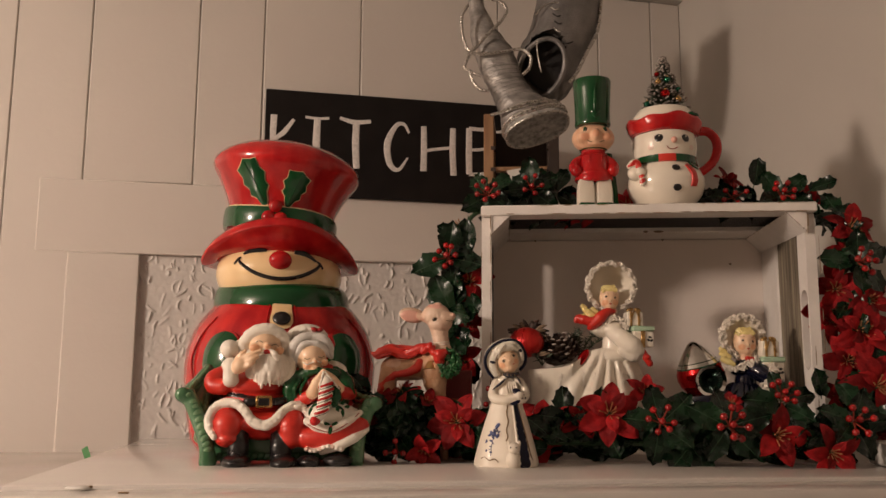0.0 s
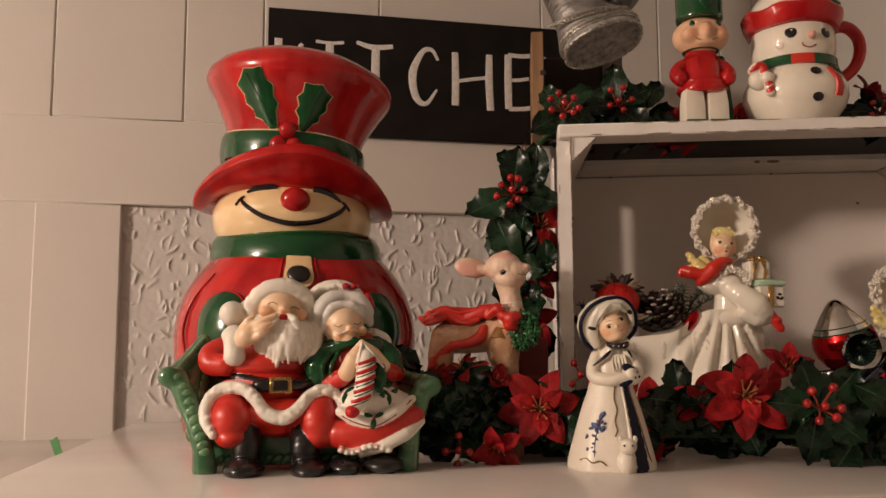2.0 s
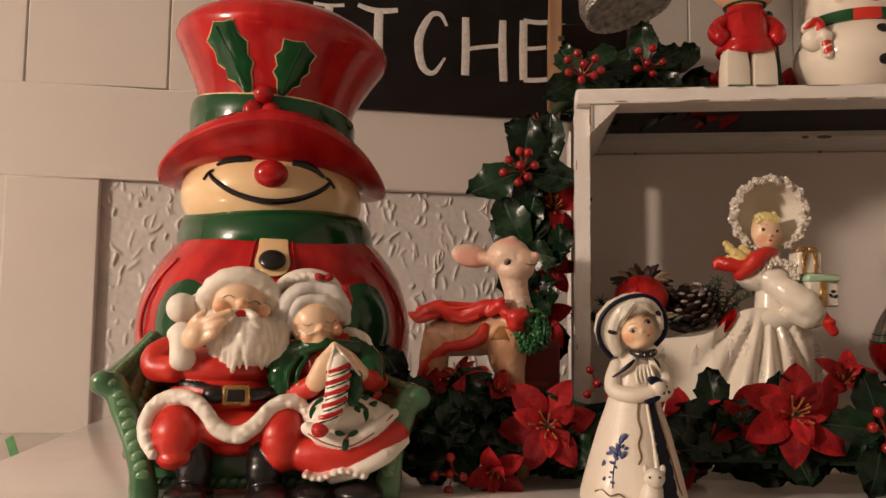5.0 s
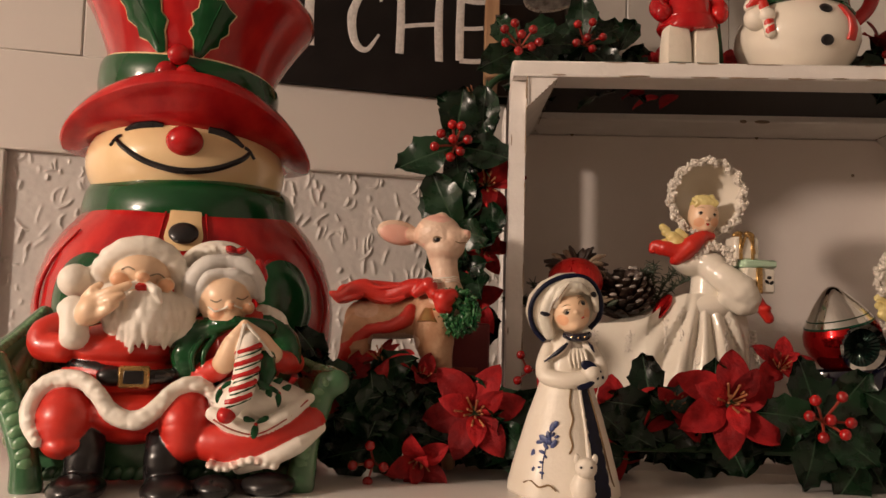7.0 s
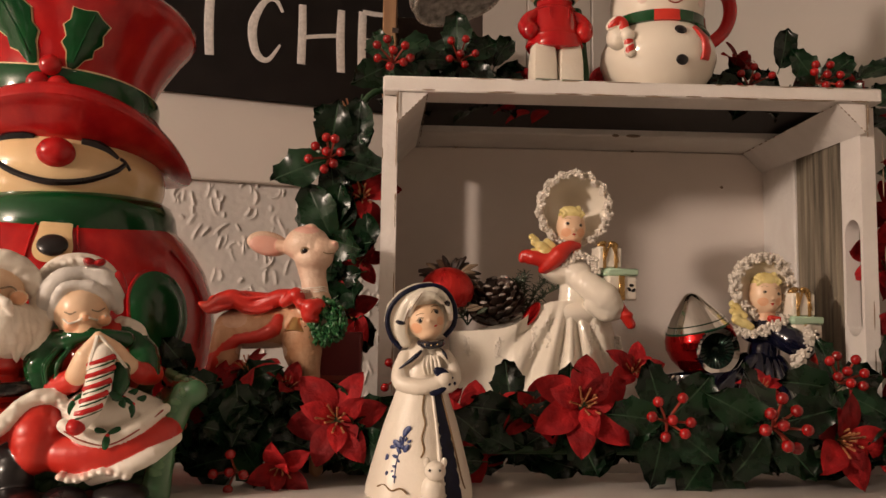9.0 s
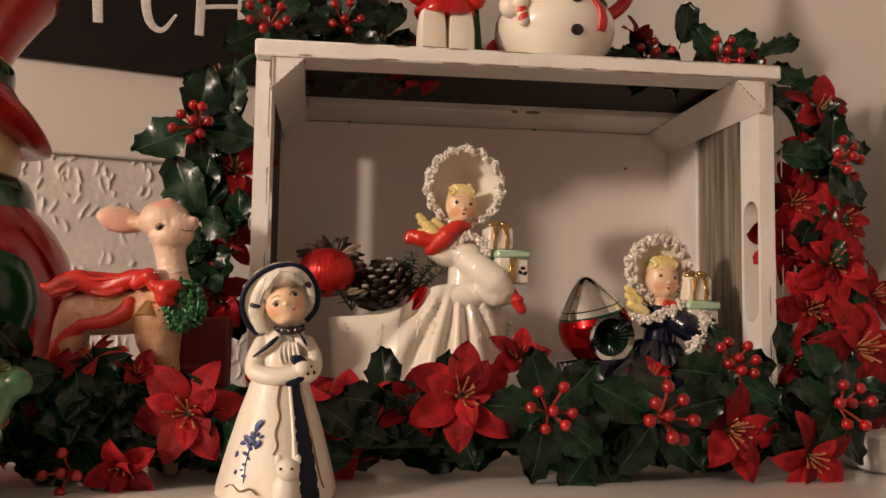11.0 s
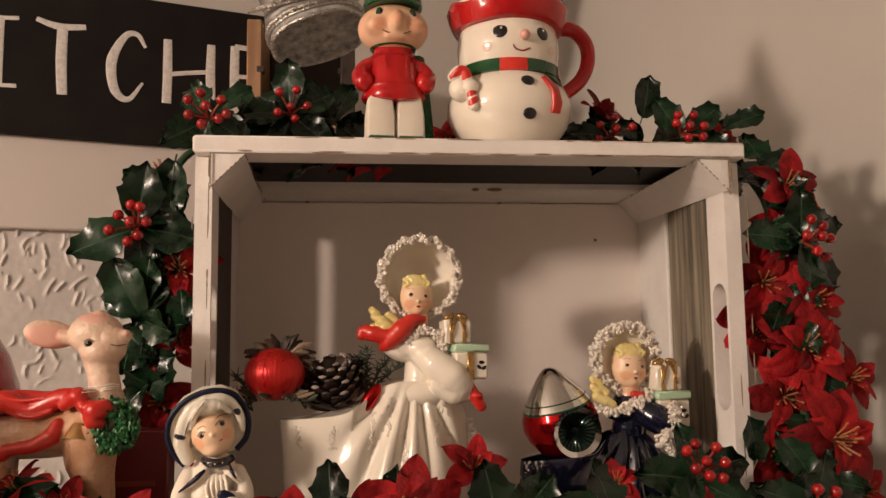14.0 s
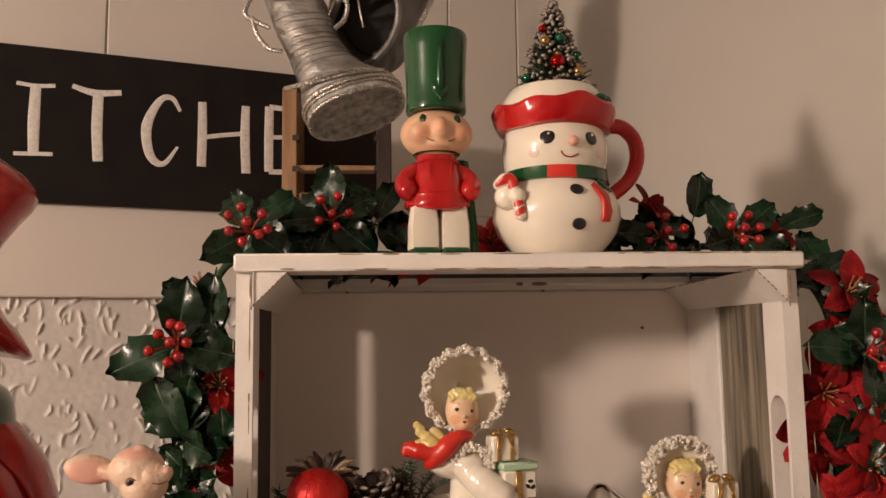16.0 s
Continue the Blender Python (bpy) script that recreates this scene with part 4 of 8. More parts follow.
    # head, fur cap with its ball, raised hand, beard
    B(474, 130, -0.008, 86, 0.0165, 74, FLESH)
    B(468, 92, 0.006, 100, 0.014, 62, MATTEWHITE)
    fluff([(364, 168, -0.008), (376, 112, -0.013), (420, 70, -0.016), (480, 54, -0.0165), (535, 68, -0.014), (572, 105, -0.010), (588, 152, -0.006)], [26, 30, 32, 32, 30, 28, 22], MATTEWHITE, 70, 0.40)
    B(296, 156, -0.010, 48, 0.0095, 48, MATTEWHITE)
    L([(325, 152, -0.006), (365, 132, -0.004)], [30, 34], MATTEWHITE)
    fluff([(297, 240, -0.020), (300, 310, -0.021)], [37, 40], MATTEWHITE, 26, 0.38)
    B(346, 236, -0.027, 40, 0.008, 52, FLESH, (0, 35, 0))
    L([(358, 206, -0.029), (398, 186, -0.0325), (446, 164, -0.0325)], [20, 16, 10], FLESH)
    L([(364, 226, -0.030), (400, 210, -0.0345), (428, 197, -0.0335)], [19, 15, 11], FLESH)
    L([(360, 250, -0.030), (390, 236, -0.0340), (412, 222, -0.0330)], [18, 14, 10], FLESH)
    L([(330, 205, -0.027), (348, 182, -0.029), (368, 166, -0.029)], [15, 13, 9], FLESH)
    B(484, 140, -0.0262, 22, 0.0052, 17, FLESH)
    B(420, 148, -0.0215, 30, 0.0050, 24, FLESH)
    B(546, 160, -0.0195, 25, 0.0050, 22, FLESH)
    B(500, 238, -0.012, 100, 0.014, 82, MATTEWHITE)
    B(508, 290, -0.013, 84, 0.012, 46, MATTEWHITE)
    L([(396, 176, -0.010), (392, 232, -0.014), (410, 290, -0.016)], [26, 34, 26], MATTEWHITE)
    L([(590, 172, -0.006), (602, 232, -0.012), (592, 300, -0.015)], [24, 32, 24], MATTEWHITE)
    for i, end in enumerate((302, 330, 356, 338, 346, 352, 336, 326, 340, 322, 318, 334, 340, 330, 306)):
        s = i / 7 - 1
        x0, w = 492 + 84 * s, 7 * math.sin(i * 2.4)
        d = -0.0285 + 0.0115 * s * s
        L([(x0, 186 + 16 * s * s, d + 0.002), (x0 + 5 * s + w, 236, d - 0.0012), (x0 + 10 * s - w, 285, d - 0.0005), (x0 + 8 * s - 8 + w, end, d + 0.005)], [9, 15, 14, 4], MATTEWHITE)
    L([(498, 162, -0.0265), (520, 180, -0.0300), (536, 208, -0.0290)], [10, 16, 6], MATTEWHITE)
    L([(464, 160, -0.0265), (440, 172, -0.0295), (408, 190, -0.0280)], [9, 13, 6], MATTEWHITE)
    B(480, 169, -0.0275, 20, 0.0026, 9, RED)
    for x, z, d, rx, rz in ((418, 150, -0.026, 26, 20), (546, 162, -0.024, 22, 18), (486, 142, -0.030, 17, 13)):
        B(x, z, d, rx, 0.006, rz, BLUSHSOFT, do=c.paint)
    # the woman: dress, shawl, sleeves, hands, stocking
    B(760, 335, 0.002, 130, 0.022, 130, REDLIGHT)
    L([(692, 278, 0.0), (636, 305, -0.008), (612, 350, -0.014), (612, 398, -0.016)], [46, 54, 50, 34], GREEN)
    L([(640, 292, -0.010), (700, 268, -0.018), (765, 258, -0.0215), (832, 272, -0.014)], [40, 25, 15, 26], GREEN)
    L([(830, 272, -0.004), (880, 312, -0.008), (896, 362, -0.012)], [44, 44, 34], GREEN)
    for pts in ([(660, 300, -0.0175), (628, 350, -0.0235), (630, 396, -0.0225)], [(690, 296, -0.0180), (660, 345, -0.0240), (655, 385, -0.0240)]):
        L(pts, [7, 9, 5], GREEN)
    L([(642, 416, -0.016), (696, 392, -0.024), (730, 362, -0.0285)], [34, 35, 27], REDLIGHT)
    L([(905, 368, -0.008), (880, 368, -0.018), (846, 342, -0.0265)], [34, 32, 24], REDLIGHT)
    L([(716, 372, -0.0295), (736, 320, -0.0330), (766, 264, -0.0340)], [33, 27, 11], FLESH)
    L([(850, 346, -0.0275), (815, 302, -0.0320), (772, 262, -0.0340)], [26, 23, 10], FLESH)
    L([(784, 316, -0.034), (782, 370, -0.040), (775, 420, -0.044), (765, 465, -0.047), (738, 506, -0.048)], [35, 37, 36, 34, 30], MATTEWHITE)
    L([(834, 350, -0.031), (838, 396, -0.037), (828, 432, -0.039)], [21, 26, 17], GREEN)
    B(728, 524, -0.0500, 27, 0.0060, 25, RED)
    # apron, skirt, petticoat, shoes
    B(800, 480, -0.018, 128, 0.024, 80, MATTEWHITE)
    B(895, 470, -0.016, 82, 0.020, 42, MATTEWHITE, (0, 22, 0))
    L([(690, 520, -0.036), (745, 550, -0.040), (815, 558, -0.042), (890, 520, -0.040), (958, 468, -0.030)], [21, 23, 24, 23, 15], MATTEWHITE)
    B(800, 575, -0.014, 170, 0.027, 78, REDLIGHT)
    L([(612, 590, -0.022), (690, 600, -0.030), (770, 602, -0.034), (840, 590, -0.035), (905, 560, -0.033), (962, 530, -0.027), (992, 514, -0.018)], [46, 56, 58, 56, 50, 40, 22], REDLIGHT)
    L([(770, 668, -0.036), (850, 642, -0.041), (930, 602, -0.039), (992, 552, -0.028)], [22, 26, 26, 15], MATTEWHITE)
    for k in range(9):
        B(690 + 22 * k, 664 + 10 * math.sin(k * 0.9) - 1.2 * k, -0.041, 15, 0.006, 12, MATTEWHITE if k % 3 else PALEPINK)
    B(700, 728, -0.040, 62, 0.014, 34, BLACK, (0, 0, 12))
    B(850, 716, -0.038, 78, 0.014, 32, BLACK, (0, 0, 12))
    # her head: face, waved hair, ruffled cap with red bows
    B(708, 190, -0.007, 78, 0.0180, 84, FLESH)
    B(722, 246, -0.012, 44, 0.0120, 28, FLESH)
    B(702, 124, 0.006, 104, 0.0150, 72, GREYHAIR)
    for pts, rads in (([(715, 92, -0.010), (665, 98, -0.0125), (626, 130, -0.0125), (612, 182, -0.010), (622, 230, -0.006)], [24, 26, 26, 24, 18]), ([(715, 92, -0.010), (762, 98, -0.0115), (794, 134, -0.0105), (806, 186, -0.007)], [22, 23, 22, 15]),
                      ([(690, 122, -0.0200), (664, 130, -0.0200), (644, 160, -0.0180), (632, 210, -0.0130)], [14, 17, 16, 12]), ([(690, 120, -0.0195), (740, 122, -0.0195), (776, 146, -0.0160), (792, 180, -0.0110)], [13, 17, 15, 11]),
                      ([(700, 82, -0.0120), (650, 88, -0.0125), (604, 135, -0.010), (598, 190, -0.007)], [12, 14, 14, 11]), ([(720, 80, -0.0120), (774, 90, -0.0120), (812, 145, -0.0085)], [10, 12, 10])):
        L(pts, rads, GREYHAIR)
    B(686, 112, 0.014, 116, 0.0130, 90, MATTEWHITE)
    for k in range(26):
        a = radians(-158 + 6.9 * k)
        B(693 + 116 * math.sin(a * 0.62), 150 - 98 * math.cos(a * 0.62) + 4 * math.sin(k * 2.1), 0.001 + 0.0012 * math.sin(k * 2.6), 15, 0.0055, 15, MATTEWHITE)
    B(580, 150, 0.002, 26, 0.010, 55, PALEPINK, do=c.paint)
    B(722, 52, -0.004, 17, 0.0050, 12, RED, (0, 20, 0))
    B(750, 54, -0.004, 17, 0.0050, 12, RED, (0, -20, 0))
    L([(800, 85, 0.0), (808, 125, -0.002), (802, 168, -0.002)], [12, 19, 10], RED)
    fluff([(812, 218, -0.002), (856, 240, -0.005), (884, 292, -0.005)], [15, 21, 14], MATTEWHITE, 16)
    B(728, 212, -0.0240, 14, 0.0042, 13, FLESH)
    B(690, 236, -0.0190, 26, 0.0050, 22, FLESH)
    B(774, 216, -0.0170, 20, 0.0050, 20, FLESH)
    for x, z, d, rx, rz in ((688, 238, -0.024, 22, 16), (776, 218, -0.022, 17, 15), (730, 214, -0.028, 11, 10)):
        B(x, z, d, rx, 0.006, rz, BLUSHSOFT, do=c.paint)
    B(742, 234, -0.0260, 13, 0.0050, 6, RED, do=c.paint)
    c.melt(0.00044, 0.0016)
    # fine painted lines, buckle, spectacles and holly

    def stroke(pts, rad, material, d=-0.024):
        c.line_front([tuple(at(x, z, d))[::2] for x, z in pts], rad, material)

    stroke([(422, 122), (440, 114), (460, 122)], 0.00042, WORN)
    stroke([(504, 138), (522, 130), (540, 141)], 0.00042, WORN)
    stroke([(670, 198), (686, 204), (702, 196)], 0.00036, WORN)
    stroke([(742, 190), (758, 194), (772, 184)], 0.00036, WORN)
    stroke([(664, 218), (684, 230), (706, 222), (722, 214)], 0.0006, MATTEWHITE)
    stroke([(738, 212), (758, 218), (780, 206)], 0.0006, MATTEWHITE)
    for x, z, d in ((784, 332, -0.040), (783, 366, -0.045), (778, 402, -0.048), (771, 438, -0.051), (760, 474, -0.053)):
        for dz, rad, material in ((0, 0.0017, RED), (13, 0.0006, GREEN)):
            spots = [c.front(*tuple(at(x + dx, z + e + dz, d))[::2]) for dx, e in ((-33, 17), (-16, 11), (2, 4), (18, -3), (33, -11))]
            c.tube([(px, py + rad * 0.75, pz) for px, py, pz in spots], rad, material, seg=8)
    stroke([(752, 362), (760, 310), (768, 264)], 0.0011, MATTEWHITE, -0.037)
    stroke([(850, 354), (812, 306), (774, 264)], 0.0009, MATTEWHITE, -0.036)
    stroke([(692, 538), (745, 562), (815, 572), (890, 532), (955, 478)], 0.0005, STALK, -0.042)
    b = at(470, 422, -0.027)
    bx, by, bz = c.front(b.x, b.z)
    c.block((bx - 0.0075, by - 0.0012, bz - 0.0056), (bx + 0.0075, by + 0.003, bz + 0.0056), GOLD, bevel=0.001)
    c.block((bx - 0.0050, by - 0.0018, bz - 0.0034), (bx + 0.0050, by + 0.003, bz + 0.0034), BLACK, bevel=0.0006)
    for x, z in ((706, 456), (846, 444), (872, 462), (812, 546)):
        o = at(x, z, -0.042)
        for a in (35, 150, 262):
            p = c.front(o.x + 0.0036 * math.cos(radians(a)), o.z + 0.0032 * math.sin(radians(a)))
            c.ball(p, (0.0040, 0.0008, 0.0019), GREEN, rot=(0, -a, 0), seg=10, n=6)
        c.ball(c.front(o.x, o.z), (0.0012, 0.0010, 0.0012), RED, seg=10, n=6)
    m = pose(-0.2275, 0.803, shelf_z(0.80), 0, 0, 12)
    thing("ceramic_couple_figurine", c, m, "glazed ceramic couple in red and white on a green bench", "figurine")


bench_couple()


# ---- the girl in blue and white ----
def bonnet_girl():
    c = Clay()
    skirt = [(0.0286, 0.0), (0.0297, 0.0015), (0.0293, 0.006), (0.0274, 0.014), (0.0242, 0.026), (0.0202, 0.040), (0.0160, 0.052), (0.0142, 0.058), (0.0138, 0.062)]

    def fold(a, r, z):
        k = max(0.0, (0.055 - z) / 0.055)
        return r * (1 + 0.035 * k * math.sin(7 * a + 0.5)), z

    c.lathe(skirt, BISQUE, seg=48, wob=fold)
    def on_skirt(az, z, off):
        q, h = fold(radians(az), radius_at(skirt, z), z)
        return Vector(((q + off) * math.sin(radians(az)), -(q + off) * math.cos(radians(az)), h))

    rows = []
    for k in range(31):
        z = 0.0605 - 0.0598 * k / 30
        left = 24 + (3.4 if k % 3 == 1 else 0) * (k > 8)
        right = 48 - (1.8 if k % 4 == 2 else 0)
        rows.append([on_skirt(left + (right - left) * j / 10, z, 0.0004 if 0 < j < 10 else -0.0002) for j in range(11)])
    c.add([p for row in rows for p in row], [(i * 11 + j, i * 11 + j + 1, i * 11 + j + 12, i * 11 + j + 11) for i in range(30) for j in range(10)], COBALT)
    c.tube([on_skirt(22.5, 0.060 - 0.0055 * k, 0.0002) for k in range(11)], [0.0009] * 6 + [0.0014] * 5, BISQUE, seg=8)
    for pts in (([(4, 0.056), (1, 0.048), (5, 0.041), (0, 0.034), (3, 0.028), (-1, 0.024)]), ([(44, 0.056), (46, 0.042), (48, 0.028), (50, 0.013), (53, 0.007)]), ([(-52, 0.008), (-42, 0.0095), (-32, 0.007), (-22, 0.0085), (-14, 0.006)])):
        c.tube([on_lathe(skirt, a, z, 0.0004) for a, z in pts], 0.0005, BROWNLINE, seg=6)
    for a, z, s in ((-22, 0.0375, 1.5), (-33, 0.030, 1.8), (-46, 0.0225, 1.3), (-40, 0.0285, 1.2), (-20, 0.0285, 1.3), (-42, 0.0145, 1.1), (-24, 0.036, 1.2), (-28, 0.032, 1.3), (-30, 0.027, 1.0), (-20, 0.038, 0.8), (-34, 0.024, 0.9), (-33, 0.019, 0.7), (-25, 0.029, 0.8), (-17, 0.032, 0.7), (-36, 0.030, 0.7), (-29, 0.022, 0.6), (-31, 0.014, 0.7), (-22, 0.033, 0.7), (-35, 0.0165, 0.5)):
        c.ball(on_lathe(skirt, a, z, 0.0002), (0.0021 * s, 0.0005, 0.0011 * s), BLUEWASH, rot=(0, a * 7 + z * 2900, a), seg=9, n=5)
    c.tube([on_lathe(skirt, a, z, 0.0003) for a, z in ((-22, 0.038), (-28, 0.030), (-31, 0.020), (-30, 0.011))], 0.0003, BLUEWASH, seg=5)
    # small pet beside the hem
    c.ball((0.006, -0.0295, 0.008), (0.0062, 0.005, 0.0085), BISQUE, seg=16)
    c.ball((0.007, -0.0325, 0.0185), (0.0056, 0.005, 0.0052), BISQUE, seg=16)
    for s in (-1, 1):
        c.ball((0.007 + s * 0.0045, -0.0315, 0.0228), (0.0016, 0.0014, 0.0026), BISQUE, seg=8, n=6)
        c.ball((0.0065 + s * 0.0026, -0.0370, 0.0195), 0.0007, BLACK, seg=8, n=6)
    # bodice, folded arms, collar, head under a wide bonnet
    u = 0.000107
    at, size = carve((-0.0349, 0.1082, 0.00177, 0.1232, 0.00058, -0.1059, -0.01032, 0.0199), (-0.0107, -0.4808, 0.0934), u)

    def blob(x, z, d, rx, ry, rz, material, rot=(0, 0, 0)):
        c.blob(at(x, z, d), (size(rx, d), ry, size(rz, d)), material, rot)

    def limb(pts, rad, material):
        c.limb([at(*p) for p in pts], [size(r, p[2]) for r, p in zip(rad, pts)], material)

    limb([(325, 650, 0), (322, 540, 0), (332, 450, 0.001), (345, 400, 0.001)], [122, 112, 104, 62], BISQUE)
    limb([(228, 450, -0.002), (204, 520, -0.006), (208, 580, -0.010), (300, 602, -0.0145), (388, 588, -0.0155)], [42, 46, 44, 42, 38], BISQUE)
    limb([(436, 440, -0.001), (468, 505, -0.006), (476, 568, -0.011), (440, 602, -0.014), (396, 582, -0.015)], [36, 42, 40, 36, 32], BISQUE)
    blob(428, 560, -0.0140, 50, 0.0060, 52, BISQUE)
    limb([(312, 415, -0.010), (270, 458, -0.0115), (208, 502, -0.0095)], [18, 16, 9], BISQUE)
    limb([(400, 415, -0.010), (428, 442, -0.0115), (450, 474, -0.0095)], [16, 13, 8], BISQUE)
    for k in range(5):
        limb([(330 + 16 * k, 440, -0.0105), (320 + 22 * k, 490, -0.0125), (330 + 20 * k, 535, -0.0130)], [6, 8, 5], BISQUE)
    c.melt(0.0005, 0.0011)

    def mark(x, z, rx, rz, material, rot=0, thick=0.0011):
        px, _, pz = at(x, z, 0)
        q = c.front(px, pz)
        c.ball((q[0], q[1] + 0.0006, q[2]), (rx * u, thick, rz * u), material, rot=(0, rot, 0), seg=16, n=8)

    for x, z, rx, rz, rot in ((408, 520, 44, 26, 24), (392, 606, 48, 24, -26), (447, 576, 9, 9, 0), (475, 574, 8, 10, 0), (462, 545, 7, 7, 0)):
        mark(x, z, rx, rz, COBALT, rot)

    def stroke(pts, rad, material, d=-0.013):
        c.line_front([tuple(at(x, z, d))[::2] for x, z in pts], rad, material)

    stroke([(312, 414), (284, 440), (250, 468), (196, 508)], [0.0007, 0.0014, 0.0012, 0.0004], COBALT)
    stroke([(408, 400), (428, 425), (446, 458)], [0.0005, 0.0010, 0.0004], COBALT)
    # face, hair
    blob(336, 258, -0.0055, 94, 0.0120, 102, FLESH, (0, -20, 0))
    blob(352, 318, -0.0080, 60, 0.0082, 42, FLESH, (0, -20, 0))
    for x, z, rx, rz in ((280, 300, 36, 30), (415, 258, 24, 28)):
        c.paint(at(x, z, -0.016), (size(rx, -0.016), 0.0075, size(rz, -0.016)), BLUSHSOFT)
    blob(352, 258, -0.0168, 11, 0.0016, 10, FLESH)
    limb([(305, 108, -0.0105), (250, 148, -0.0110), (212, 220, -0.0090), (202, 300, -0.0070), (226, 368, -0.0060)], [18, 26, 30, 36, 30], HAIRWHITE)
    limb([(305, 108, -0.0105), (370, 100, -0.0100), (420, 125, -0.0085), (452, 180, -0.0065), (462, 245, -0.0050)], [16, 20, 20, 20, 15], HAIRWHITE)
    blob(320, 212, 0.0015, 152, 0.0085, 148, HAIRWHITE)
    blob(330, 138, -0.0070, 96, 0.0085, 44, HAIRWHITE, (0, -14, 0))
    limb([(318, 118, -0.0150), (276, 160, -0.0152), (248, 226, -0.0120)], [16, 21, 13], HAIRWHITE)
    limb([(318, 118, -0.0150), (376, 128, -0.0142), (418, 162, -0.0110)], [14, 17, 11], HAIRWHITE)
    limb([(236, 250, -0.0085), (222, 310, -0.0085), (242, 366, -0.0075)], [12, 16, 10], HAIRWHITE)
    c.melt(0.00042, 0.0012)
    for x, z in ((303, 258), (380, 214)):
        mark(x, z, 17, 15, WORN, -24, 0.0008)
        mark(x + 1, z + 1, 13, 12, BLACK, -24, 0.0011)
        mark(x + 5, z - 4, 4, 4, WHITE, 0, 0.0016)
        stroke([(x - 19, z + 4), (x - 4, z - 15), (x + 18, z - 13)], 0.00026, BROWNLINE)
        stroke([(x - 20, z - 26), (x, z - 37), (x + 20, z - 36)], 0.00018, BROWNLINE)
    mark(378, 284, 13, 5, REDLIGHT, -24, 0.0009)
    for k in range(6):
        stroke([(314 - 6 * k, 116 + 6 * k), (270 - 7 * k, 180 + 6 * k), (240 - 6 * k, 244 + 8 * k)], 0.00024, BROWNLINE if k % 3 == 0 else GREYHAIR)
    for x, z, rx, rz, rot in ((204, 268, 25, 12, 8), (188, 262, 12, 9, -30), (442, 168, 14, 18, -40)):
        mark(x, z, rx, rz, NAVY, rot, 0.0012)
    # studded collar, bonnet with its navy rim
    c.tube([at(304, 372, -0.0090), at(328, 382, -0.0125), at(365, 386, -0.0140), at(400, 380, -0.0125), at(422, 370, -0.0085)], [0.0019, 0.0022, 0.0022, 0.0022, 0.0018], NAVY, seg=12)
    for x, z in ((330, 382), (362, 386), (394, 381)):
        c.ball(at(x, z, -0.0160), 0.0005, GOLD, seg=6, n=4)
    edge = [(206, 402), (156, 345), (134, 268), (150, 190), (208, 122), (288, 82), (368, 74), (430, 96), (470, 150), (488, 212), (476, 284), (432, 338)]
    rows = []
    for d, grow, dx, dz in ((-0.0045, 1.0, 0, 0), (-0.0030, 1.03, -2, -2), (0.0040, 1.02, -14, -16), (0.0100, 0.93, -22, -22), (0.0145, 0.72, -26, -20), (0.0165, 0.40, -26, -10)):
        rows.append([at(312 + (x - 312) * grow + dx, 232 + (z - 232) * grow + dz, d + 0.000016 * (z - 120)) for x, z in edge])
    c.rings(rows, BISQUE)
    c.tube([at(x, z, -0.0050 + 0.000016 * (z - 120)) for x, z in edge], 0.0014, COBALT, seg=10)
    thing("porcelain_girl_figurine", c, pose(-0.0135, 0.812, shelf_z(0.812)), "ivory porcelain girl figurine with cobalt painted bonnet and dress", "figurine")


bonnet_girl()


